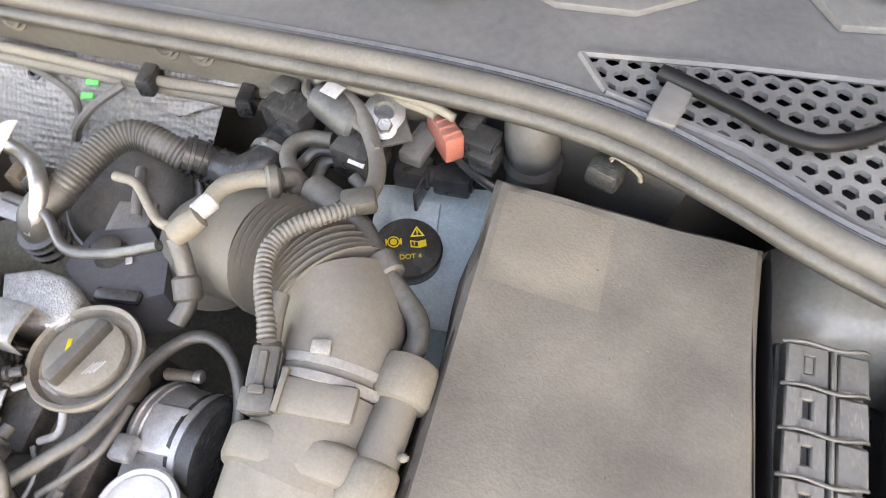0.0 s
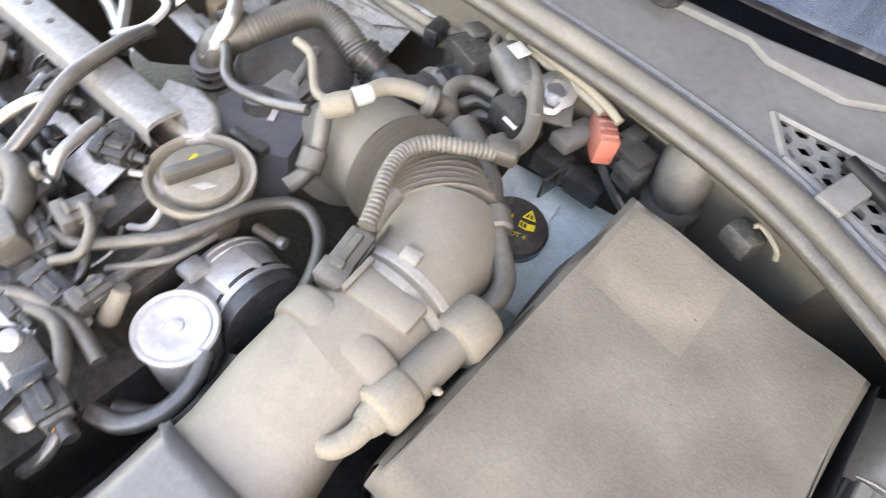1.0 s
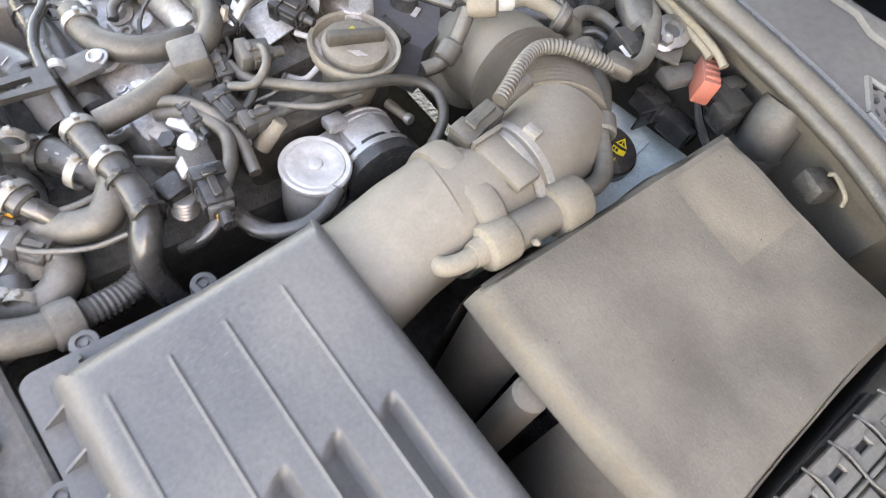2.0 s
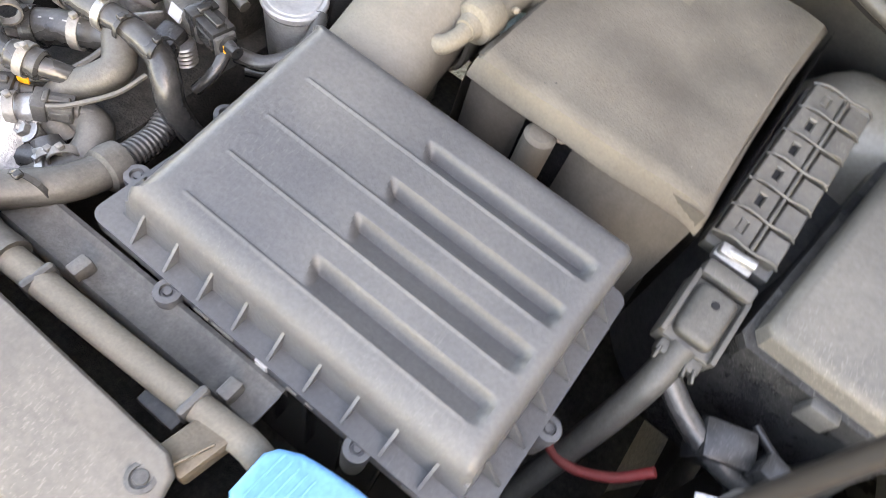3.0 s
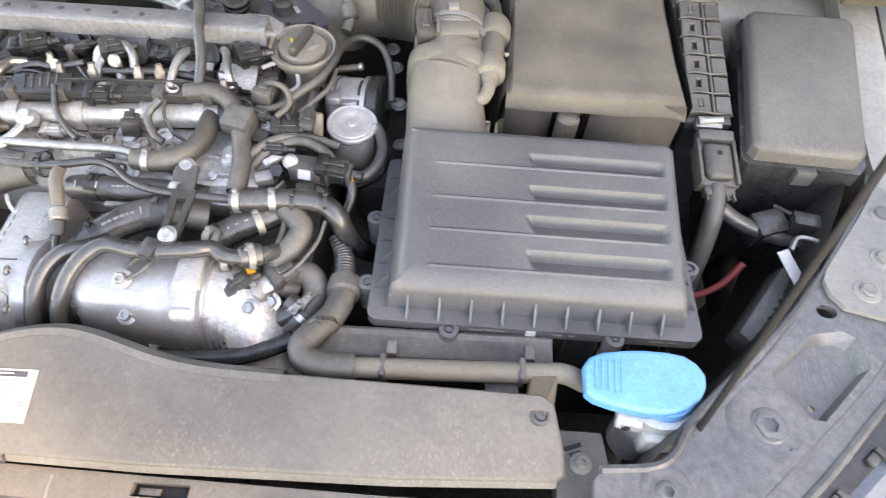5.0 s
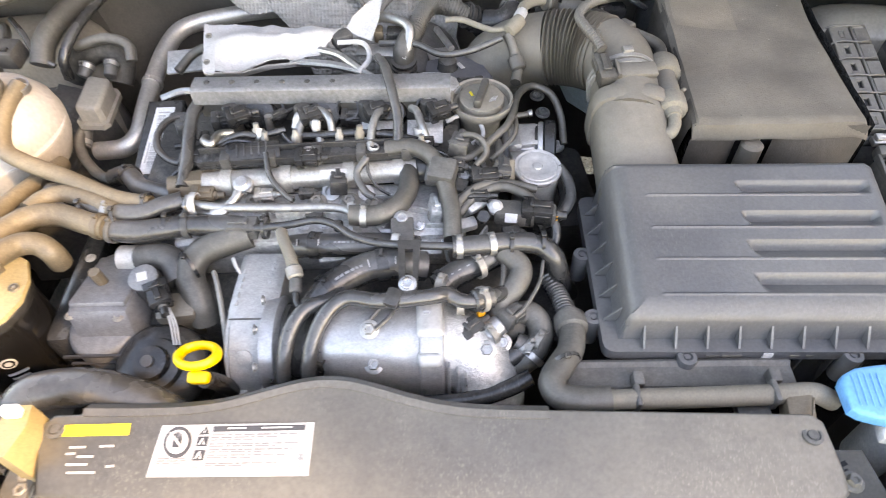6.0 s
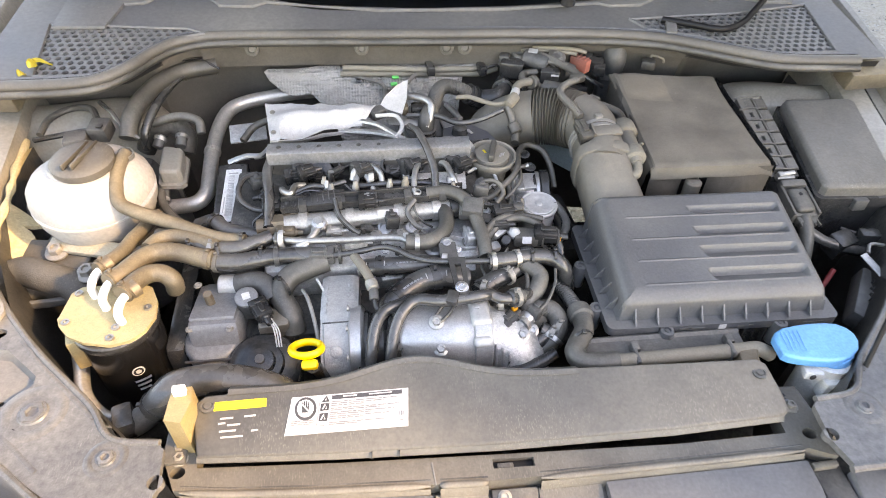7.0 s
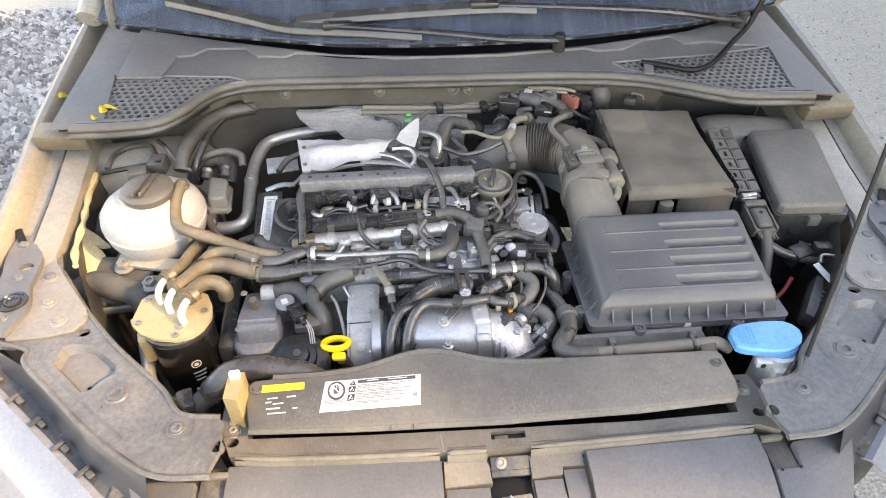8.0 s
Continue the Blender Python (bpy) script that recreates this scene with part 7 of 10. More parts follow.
    # raised plain strips where the maker's mark is cast
    for x, w, dz in ((-0.076, 0.026, 0.0), (-0.030, 0.034, 0.001), (-0.030, 0.034, -0.008)):
        part("cast_mark", box(bmesh.new(), (x, 0.1585, 0.7995 + dz), (w, 0.0025, 0.005), (-52, 0, 0), 0.001), "alu", body)
    # bolted band with its bright lug at the right end
    rim = [(math.copysign(abs(math.cos(t)) ** 0.75, math.cos(t)), math.copysign(abs(math.sin(t)) ** 0.75, math.sin(t))) for t in [2 * math.pi * i / 36 for i in range(36)]]
    b = bmesh.new()
    rings = [[b.verts.new((x, 0.196 + (0.0445 + g) * u, 0.775 + (0.0485 + g) * v)) for u, v in rim] for x, g in ((-0.014, 0.0), (-0.012, 0.0045), (0.008, 0.0045), (0.010, 0.0))]
    for p, q in zip(rings, rings[1:]):
        for i in range(36):
            b.faces.new((p[i], p[(i + 1) % 36], q[(i + 1) % 36], q[i]))
    band = part("band", b, "alu", a, "raised cast band")
    b = bmesh.new()
    box(b, (-0.004, 0.196, 0.8225), (0.026, 0.044, 0.016), (-4, 3, 3), 0.006, 3)
    box(b, (-0.004, 0.164, 0.806), (0.023, 0.030, 0.014), (-48, 0, 3), 0.005, 3)
    part("cast_lug", b, "pale_metal", band, "bright machined lug")
    for x in (-0.010, 0.004):
        part("rib", box(bmesh.new(), (x, 0.151, 0.780), (0.005, 0.006, 0.044), (-12, 0, 0), 0.002), "alu", band)
    part("web", box(bmesh.new(), (-0.003, 0.1535, 0.776), (0.010, 0.004, 0.046), (-12, 0, 0), 0.001), "alu_dull", band)
    for k in range(3):
        part("cast_rib", box(bmesh.new(), (0.014 + 0.008 * k, 0.160 - 0.003 * k, 0.772 - 0.004 * k), (0.003, 0.024, 0.056), (-15, 0, 0), 0.001), "alu", body)
    b = sweep(bmesh.new(), spline([(0.005, 0.196, 0.774), (0.026, 0.192, 0.772), (0.044, 0.180, 0.762), (0.055, 0.166, 0.738), (0.058, 0.155, 0.70)], 8), lambda u: 0.043 - 0.011 * u, 28)
    part("neck", b, "alu_dull", a, "cast aluminium neck")
    part("boss", lathe(bmesh.new(), [(0.012, -0.018), (0.0105, -0.004), (0.0095, 0.0)], (-0.060, 0.182, 0.826), (0, -0.55, 1), 20), "alu", a, "cast bolt boss")
    for p in ((-0.060, 0.1815, 0.827), (-0.056, 0.158, 0.803), (0.050, 0.176, 0.80), (0.066, 0.19, 0.79)):
        bolt(a, p, (0, -0.5, 1), 0.0062, mat="steel")
    for q in ([(-0.063, 0.186, 0.829), (-0.052, 0.200, 0.833), (-0.042, 0.212, 0.834)], [(-0.055, 0.180, 0.829), (-0.042, 0.192, 0.832), (-0.034, 0.208, 0.834)]):
        part("stay", tube(q, 0.0022, 8), "black", a, "thin black wire stay")
    # dark rubber joint between the housings
    c = thing("rubber_joint", (-0.13, 0.20, 0.72), "dark ribbed rubber joint between two cast housings", "rubber joint")
    part("sleeve", lathe(bmesh.new(), [(0.036, -0.03), (0.041, -0.026), (0.041, -0.016), (0.037, -0.012), (0.041, -0.008), (0.041, 0.004), (0.037, 0.008), (0.041, 0.012), (0.041, 0.022), (0.036, 0.026)], (-0.130, 0.202, 0.770), (1, -0.02, 0), 30), "black", c)
    # pale aluminium end housing
    d = thing("pump_housing", (-0.19, 0.235, 0.68), "pale cast aluminium end housing beside the rubber joint", "engine housing")
    rows = [[(-0.207 + 0.049 * i / 8 + 0.004 * (i == 0) * (y < 0.2), y, z - 0.004 * (abs(i - 4) == 4)) for i in range(9)]
            for y, z in ((0.296, 0.74), (0.294, 0.802), (0.288, 0.810), (0.280, 0.812), (0.245, 0.812), (0.216, 0.811), (0.198, 0.807), (0.182, 0.799), (0.169, 0.787), (0.159, 0.770), (0.154, 0.750), (0.152, 0.720), (0.152, 0.69))]
    b = skin(bmesh.new(), rows, 0.004)
    part("casting", b, "casting", d)
    for x in (-0.2045, -0.1605):
        part("side", slab_x([(y, z - 0.003) for row in rows for (q, y, z) in row[4:5]], x, 0.003), "casting", d)
    part("flange", lathe(bmesh.new(), [(0.044, -0.010), (0.050, -0.008), (0.050, 0.005), (0.046, 0.009), (0.038, 0.010)], (-0.160, 0.202, 0.768), (1, 0, 0), 36), "alu", d, "round cast flange")
    for k in range(5):
        part("cast_line", box(bmesh.new(), (-0.199, 0.222 + 0.010 * k, 0.8125), (0.0025, 0.006, 0.0014), bevel=0.0004), "casting", d)
    for k in range(4):
        part("cast_line", box(bmesh.new(), (-0.170, 0.248 + 0.009 * k, 0.8125), (0.003, 0.005, 0.0014), bevel=0.0004), "casting", d)
    part("seam", box(bmesh.new(), (-0.181, 0.205, 0.8095), (0.044, 0.0014, 0.002), (14, 0, 2), 0.0004), "grey", d)
    part("foot", lathe(bmesh.new(), [(0.016, -0.03), (0.015, 0.0), (0.011, 0.004)], (-0.196, 0.164, 0.755), (0, -0.4, 1), 18), "pale_metal", d, "pale cast foot")
    part("boss", lathe(bmesh.new(), [(0.0085, -0.004), (0.008, 0.0010), (0.006, 0.0018)], (-0.186, 0.172, 0.7905), (0, -0.75, 0.66), 18), "casting", d)
    # upper black pipes over the housing
    e = thing("water_pipe", (-0.06, 0.25, 0.78), "bent black coolant pipe over the aluminium housing", "pipe")
    part("pipe", tube([(0.070, 0.236, 0.812), (0.060, 0.226, 0.820), (0.045, 0.216, 0.825), (0.026, 0.213, 0.829), (0.012, 0.217, 0.834), (0.000, 0.212, 0.838), (-0.029, 0.207, 0.839), (-0.054, 0.205, 0.840), (-0.082, 0.209, 0.839), (-0.099, 0.197, 0.835), (-0.111, 0.178, 0.824), (-0.117, 0.158, 0.806), (-0.119, 0.148, 0.782), (-0.119, 0.150, 0.745)], 0.0078, 14), "gloss", e)
    part("pipe", tube([(-0.090, 0.226, 0.822), (-0.104, 0.212, 0.829), (-0.122, 0.202, 0.831), (-0.135, 0.182, 0.824), (-0.141, 0.160, 0.806), (-0.143, 0.148, 0.782), (-0.143, 0.150, 0.745)], 0.0078, 14), "gloss", e)
    part("end_sleeve", cyl(bmesh.new(), (0.036, 0.2135, 0.827), (0.056, 0.223, 0.8215), 0.0112, bev=0.002), "hose", e, "dark rubber end sleeve")
    clamp(e, (0.046, 0.218, 0.8245), (0.9, 0.42, -0.25), 0.0114, 0.006, "bolt")
    part("clip", box(bmesh.new(), (-0.038, 0.206, 0.842), (0.016, 0.020, 0.012), (8, 0, -20), 0.003), "black", e)
    q = [(-0.038, 0.275, 0.848), (-0.015, 0.275, 0.848), (-0.016, 0.208, 0.846), (-0.032, 0.208, 0.846), (-0.030, 0.263, 0.848), (-0.022, 0.263, 0.848), (-0.021, 0.231, 0.847), (-0.028, 0.231, 0.847)]
    br = part("bracket", slab(bmesh.new(), [(p[0], p[1]) for p in q[:4]], 0.842, 0.847, holes=([(p[0], p[1]) for p in q[4:]],)), "black", e, "black bracket with a long slot")
    for p in [(-0.025, 0.219, 0.848), (-0.036, 0.310, 0.842)]:
        disc(br, p, 0.0065, "alu", ax=(0, -0.3, 1))
    part("bracket_foot", box(bmesh.new(), [(-0.035, 0.296, 0.838)][0], (0.024, 0.030, 0.006), (10, 0, 4), 0.002), "grey", br)
    # mid hose with clips
    h = thing("coolant_hose", (-0.09, 0.27, 0.78), "thick dark coolant hose with spring clips across the engine", "hose")
    low = [(-0.122, 0.216, 0.806), (-0.112, 0.230, 0.813), (-0.095, 0.247, 0.817), (-0.071, 0.262, 0.818), (-0.044, 0.268, 0.818), (-0.012, 0.272, 0.808)]
    part("hose", tube(low, 0.0160, 18), "hose", h)
    prints(h, low, 0.0160, 0.35, 0.55, 8, mat="fine_print", long=0.004, wide=0.0024)
    clamp(h, (-0.055, 0.2665, 0.818), (0.9, 0.18, 0.0), 0.0163, 0.012, "black")
    prints(h, low, 0.0165, 0.62, 0.80, 2, mat="print", long=0.0016, wide=0.008)
    clamp(h, (-0.108, 0.236, 0.815), (0.7, 0.7, 0.1), 0.0163, 0.008, "black")
    h = thing("coolant_hose", (-0.09, 0.29, 0.78), "dark coolant hose with printed marks", "hose")
    up = [(-0.156, 0.296, 0.812), (-0.135, 0.293, 0.818), (-0.111, 0.291, 0.820), (-0.084, 0.292, 0.820), (-0.043, 0.294, 0.817), (-0.02, 0.296, 0.81)]
    part("hose", tube(up, 0.0128, 16), "hose", h)
    prints(h, up, 0.0128, 0.45, 0.7, 8, mat="fine_print", long=0.004, wide=0.002)
    clamp(h, (-0.128, 0.2922, 0.819), (1, -0.06, 0.05), 0.013, 0.012, "black")
    prints(h, up, 0.0133, 0.14, 0.32, 2, mat="print", long=0.0016, wide=0.007)
    # braided link with a crimped end
    f = thing("vacuum_hose", (-0.15, 0.26, 0.80), "short braided vacuum hose with a crimped metal end", "hose")
    part("braid", ribbed([(-0.164, 0.302, 0.834), (-0.156, 0.281, 0.841), (-0.145, 0.258, 0.841), (-0.140, 0.246, 0.838)], 0.0062, 0.0018, 0.0003), "beige", f)
    part("crimp", cyl(bmesh.new(), (-0.141, 0.248, 0.8385), (-0.137, 0.236, 0.834), 0.0082, bev=0.002), "bolt", f)
    part("end", cyl(bmesh.new(), (-0.137, 0.236, 0.834), (-0.136, 0.222, 0.829), 0.0062, bev=0.001), "grey", f)
    part("tail", tube([(-0.136, 0.224, 0.830), (-0.132, 0.209, 0.827), (-0.120, 0.202, 0.828), (-0.106, 0.206, 0.830)], 0.0034, 8), "black", f)


build_exhaust_side()


def build_left_front():
    # high pressure pump side: grey motor, valve, round black unit
    p = thing("fuel_pump", (-0.33, 0.25, 0.66), "dusty grey fuel pump with a bright valve and wiring plug", "pump")
    part("body", box(bmesh.new(), (-0.345, 0.250, 0.732), (0.066, 0.105, 0.13), (-14, 0, 2), 0.010), "pump", p, "blue-grey cast pump body")
    part("motor", lathe(bmesh.new(), [(0.036, -0.11), (0.0365, -0.008), (0.035, -0.003), (0.031, 0.0), (0.010, 0.0)], (-0.350, 0.219, 0.776), (0, -0.12, 1), 36), "pump", p, "round blue-grey motor casing")
    part("top_plate", box(bmesh.new(), (-0.346, 0.262, 0.796), (0.058, 0.080, 0.008), (-14, 0, 2), 0.003), "pump", p)
    part("valve_arm", tube([(-0.322, 0.290, 0.800), (-0.300, 0.288, 0.806), (-0.282, 0.280, 0.804), (-0.272, 0.262, 0.795)], 0.0150, 16), "grey", p, "dark cast arm of the valve")
    part("valve", cyl(bmesh.new(), (-0.318, 0.292, 0.797), (-0.348, 0.293, 0.797), 0.0150, 0.0145, bev=0.002), "casting", p, "bright round valve")
    part("valve_stem", cyl(bmesh.new(), (-0.352, 0.256, 0.80), (-0.352, 0.254, 0.822), 0.006, seg=8), "copper", p, "brass valve stem")
    v = part("solenoid", cyl(bmesh.new(), (-0.304, 0.262, 0.780), (-0.304, 0.254, 0.812), 0.0165, 0.015, bev=0.002), "grey", p, "dark solenoid with a pale top")
    part("solenoid_top", lathe(bmesh.new(), [(0.0150, -0.001), (0.0150, 0.002), (0.0135, 0.003), (0.004, 0.0032)], (-0.304, 0.2538, 0.812), (0, -0.2, 1), 24), "pump", v)
    part("label", box(bmesh.new(), (-0.304, 0.2530, 0.8157), (0.010, 0.010, 0.0006), (12, 0, 20), 0), "paper", v)
    part("plug", conn((-0.284, 0.236, 0.806), (0.030, 0.020, 0.016), (0, 0, -60)), "black", p, "black wiring plug")
    for k in range(3):
        part("wire", tube([(-0.274 + 0.002 * k, 0.222, 0.804), (-0.265 + 0.003 * k, 0.205, 0.800), (-0.262 + 0.003 * k, 0.190, 0.785)], 0.0010, 6), "print", p)
    u = thing("round_damper", (-0.285, 0.185, 0.70), "round black ribbed damper unit at the engine front", "damper")
    part("housing", lathe(bmesh.new(), [(0.046, -0.05), (0.048, -0.02), (0.046, 0.0), (0.040, 0.007), (0.028, 0.010), (0.026, 0.017), (0.018, 0.019), (0.016, 0.027), (0.007, 0.029)], (-0.2812, 0.178, 0.762), (0.05, -0.35, 1), 34), "black", u)
    part("hub", lathe(bmesh.new(), [(0.006, 0), (0.006, 0.004), (0.002, 0.004)], (-0.2798, 0.1685, 0.7895), (0.05, -0.35, 1), 14), "grey", u)
    # dipstick
    d = thing("dipstick", (-0.205, 0.165, 0.74), "yellow dipstick ring on a black tube", "dipstick")
    b = bmesh.new()
    c, r = Vector((-0.2185, 0.1585, 0.818)), 0.0178
    rings = []
    for i in range(32):
        a = 2 * math.pi * i / 32
        o = Vector((math.cos(a), 0.78 * math.sin(a), -0.25 * math.sin(a)))
        nrm = Vector((0, 0.22, 0.97))
        rings.append([b.verts.new(c + o * (r + 0.0048 * math.cos(q)) + nrm * (0.0055 * math.sin(q))) for q in [2 * math.pi * k / 10 for k in range(10)]])
    for i in range(32):
        p0, q0 = rings[i], rings[(i + 1) % 32]
        for k in range(10):
            b.faces.new((p0[k], p0[(k + 1) % 10], q0[(k + 1) % 10], q0[k]))
    box(b, (-0.214, 0.139, 0.812), (0.020, 0.012, 0.012), (20, 0, 0), 0.004)
    part("ring", b, "yellow", d, "bright yellow pull ring")
    part("tube", tube([(-0.211, 0.141, 0.806), (-0.206, 0.150, 0.78), (-0.196, 0.17, 0.70)], 0.0085), "black", d)
    # steel wire beside it
    part("guide", tube([(-0.232, 0.262, 0.812), (-0.222, 0.240, 0.812), (-0.212, 0.205, 0.795), (-0.208, 0.18, 0.775)], 0.0026, 8), "bolt", d)


build_left_front()


def build_oil_filler():
    o = thing("oil_filler", (0.050, 0.482, 0.80), "dusty oil filler cap with a grip bar and wide ring", "oil cap")
    c = (0.0505, 0.4825, 0.862)
    part("ring", lathe(bmesh.new(), [(0.022, -0.05), (0.026, -0.02), (0.036, -0.006), (0.0385, 0.003), (0.0375, 0.006), (0.0345, 0.005), (0.0325, -0.002), (0.024, -0.004)], c, (0.02, -0.03, 1), 40), "oilcap", o, "wide dusty ring of the filler neck")
    cap = part("cap", lathe(bmesh.new(), [(0.026, -0.006), (0.0275, 0.0), (0.0265, 0.006), (0.022, 0.0075), (0.01, 0.008)], c, (0.02, -0.03, 1), 36), "oilcap", o, "dusty brown cap")
    part("grip_bar", box(bmesh.new(), (0.0505, 0.4822, 0.8735), (0.0095, 0.050, 0.012), (-2, 0, -14), 0.003), "hose_tan", cap, "dark raised grip bar")
    part("mark", box(bmesh.new(), (0.0385, 0.4855, 0.8705), (0.003, 0.009, 0.0006), (-2, 0, 20), 0.0), "mark", cap)
    for k in range(4):
        part("print", box(bmesh.new(), (0.0610 + 0.0022 * k, 0.4735 + 0.001 * k, 0.8705), (0.001, 0.010, 0.0006), (0, 0, -22), 0), "print", cap)


build_oil_filler()


def build_can():
    v = thing("vacuum_actuator", (0.112, 0.404, 0.75), "round actuator can with a bright metal lid", "actuator")
    c = (0.1150, 0.4065, 0.825)
    lid = part("lid", lathe(bmesh.new(), [(0.027, -0.006), (0.0285, -0.003), (0.0285, 0.0), (0.027, 0.0015), (0.0235, 0.0005), (0.0225, 0.0015), (0.015, 0.0018), (0.0135, 0.001), (0.006, 0.001), (0.005, 0.0025), (0.002, 0.003)], c, (0.01, -0.06, 1), 40), "pale_metal", v, "pale bright metal lid")
    part("can", lathe(bmesh.new(), [(0.020, -0.07), (0.026, -0.06), (0.0265, -0.008)], c, (0.01, -0.06, 1), 30), "casting", v, "dull metal side of the can")
    part("ear", box(bmesh.new(), (0.106, 0.435, 0.818), (0.040, 0.016, 0.006), (0, 0, 10), 0.002), "alu", v)
    t = thing("throttle_body", (0.12, 0.455, 0.76), "bright round aluminium throttle body with black bands", "throttle body")
    c, ax = (0.083, 0.468, 0.796), (1, -0.10, 0.10)
    part("body", lathe(bmesh.new(), [(0.024, -0.004), (0.031, 0.0), (0.0335, 0.004), (0.0335, 0.036), (0.032, 0.038)], c, ax, 40), "alu", t, "turned aluminium body")
    part("flange", lathe(bmesh.new(), [(0.034, 0.040), (0.0355, 0.041), (0.0355, 0.046), (0.034, 0.047)], c, ax, 40), "alu", t)
    part("band", lathe(bmesh.new(), [(0.032, 0.036), (0.0345, 0.037), (0.0345, 0.041), (0.032, 0.042)], c, ax, 40), "black", t)
    part("band", lathe(bmesh.new(), [(0.033, 0.047), (0.0375, 0.049), (0.0375, 0.060), (0.033, 0.062)], c, ax, 40), "black", t)
    part("motor_block", box(bmesh.new(), (0.090, 0.440, 0.832), (0.016, 0.018, 0.010), (0, -10, 0), 0.003), "alu", t)
    part("stub", cyl(bmesh.new(), (0.086, 0.497, 0.826), (0.112, 0.499, 0.830), 0.0044, 0.0038, bev=0.001), "brown_metal", t, "small metal stub")
    part("screw", cyl(bmesh.new(), (0.110, 0.499, 0.830), (0.116, 0.4995, 0.831), 0.0048, bev=0.001), "steel", t)
    for k in (0.006, 0.012):
        part("ring", lathe(bmesh.new(), [(0.0335, k - 0.001), (0.0348, k), (0.0335, k + 0.001)], c, ax, 40), "alu_dull", t)
    # bright actuator valve with black plug in front of the can
    a = thing("egr_valve", (0.10, 0.345, 0.78), "bright metal valve with a black plug and coil", "valve")
    part("body", box(bmesh.new(), (0.084, 0.330, 0.827), (0.044, 0.024, 0.020), (0, 0, -6), 0.004), "mount", a)
    part("plug", conn((0.107, 0.327, 0.832), (0.034, 0.020, 0.020), (0, 0, -8)), "black", a)
    part("plug_end", box(bmesh.new(), (0.124, 0.324, 0.830), (0.006, 0.018, 0.018), (0, 0, -8), 0.002), "grey", a)
    part("seal", box(bmesh.new(), (0.128, 0.3235, 0.828), (0.003, 0.010, 0.012), (0, 0, -8), 0.001), "orange", a, "orange plug seal")
    part("code_label", box(bmesh.new(), (0.079, 0.3185, 0.832), (0.013, 0.002, 0.010), (-30, 0, -6), 0.0), "paper", a)
    b = bmesh.new()
    for k in range(5):
        lathe(b, [(0.009, -0.0012), (0.0105, 0), (0.009, 0.0012)], (0.088, 0.312, 0.812 - 0.004 * k), (0, 0, 1), 14)
    part("spring", b, "steel", a)
    part("ball", lathe(bmesh.new(), [(0.004, -0.008), (0.008, -0.004), (0.008, 0.004), (0.004, 0.008)], (0.063, 0.332, 0.834), (0, -0.5, 1), 16), "pale_metal", a)
    part("nut", lathe(bmesh.new(), [(0.007, 0), (0.007, 0.008)], (0.050, 0.324, 0.826), (0, -0.5, 1), 6), "black", a)
    part("cap_tube", cyl(bmesh.new(), (0.080, 0.380, 0.822), (0.080, 0.396, 0.846), 0.0070, seg=14, bev=0.001), "beige", a, "pale cap on a small pipe")


build_can()


# ---- behind the engine ----
def hose(name, label, pts, r, mat="hose", seg=12, category="hose", ribs=0.0, clips=(), clip_mat="steel", part_name="tube", marks=(), mark_mat="print"):
    """A hose as a thing of its own, with spring clips at the given ways along it."""
    low = min(pts, key=lambda p: p[2])
    h = thing(name, low, label, category)
    if ribs:
        part(part_name, ribbed(pts, r, ribs, r * 0.14, seg), mat, h)
    else:
        part(part_name, tube(pts, r, seg), mat, h)
    if marks:
        prints(h, pts, r, *marks, mat=mark_mat, long=0.004, wide=0.001)
    line = spline(pts, 8)
    for u in clips:
        i = min(len(line) - 2, max(1, int(u * (len(line) - 1))))
        clamp(h, line[i], line[i + 1] - line[i - 1], r + 0.0003, 0.0065, clip_mat)
    return h


def build_heat_shield():
    h = thing("heat_shield", (-0.1, 0.74, 0.80), "dimpled silver foil heat shield along the bulkhead", "heat shield")
    rows = []
    for k, (y, z, x0, x1) in enumerate(((0.746, 0.886, -0.322, 0.115), (0.738, 0.884, -0.328, 0.118), (0.728, 0.872, -0.320, 0.060), (0.722, 0.856, -0.300, 0.01), (0.716, 0.85, -0.285, -0.01))):
        rows.append([(x0 + (x1 - x0) * i / 40, y + 0.002 * math.sin(i * 0.8 + k), z + 0.012 * (i / 40) - 0.002 * math.sin(i * 0.5)) for i in range(41)])
    part("upper_sheet", skin(bmesh.new(), rows, 0.001), "foil", h)
    rows = []
    for k, (y, z, x0, x1) in enumerate(((0.724, 0.866, -0.26, 0.03), (0.708, 0.846, -0.24, 0.025), (0.690, 0.822, -0.21, 0.02), (0.672, 0.80, -0.20, 0.03), (0.66, 0.77, -0.19, 0.0))):
        rows.append([(x0 + (x1 - x0) * i / 30, y + 0.004 * math.sin(i * 0.5 + k), z + 0.004 * math.sin(i * 0.7)) for i in range(31)])
    part("lower_sheet", skin(bmesh.new(), rows, 0.001), "foil", h)
    for p in [(-0.099, 0.735, 0.886), (-0.093, 0.719, 0.878), (-0.096, 0.709, 0.870)]:
        part("paint_dab", box(bmesh.new(), p, (0.012, 0.006, 0.004), (30, 0, 10), 0.001), "green", h, "bright green paint dab")
    part("rivet", lathe(bmesh.new(), [(0.007, 0), (0.007, 0.002), (0.004, 0.003), (0.0035, 0.0), (0.001, 0.0)], (-0.158, 0.722, 0.874), (0, -0.6, 0.8), 16), "black", h)


build_heat_shield()


def build_loom():
    l = thing("bulkhead_loom", (0.0, 0.74, 0.87), "beige wiring tubes clipped along the bulkhead", "wiring")
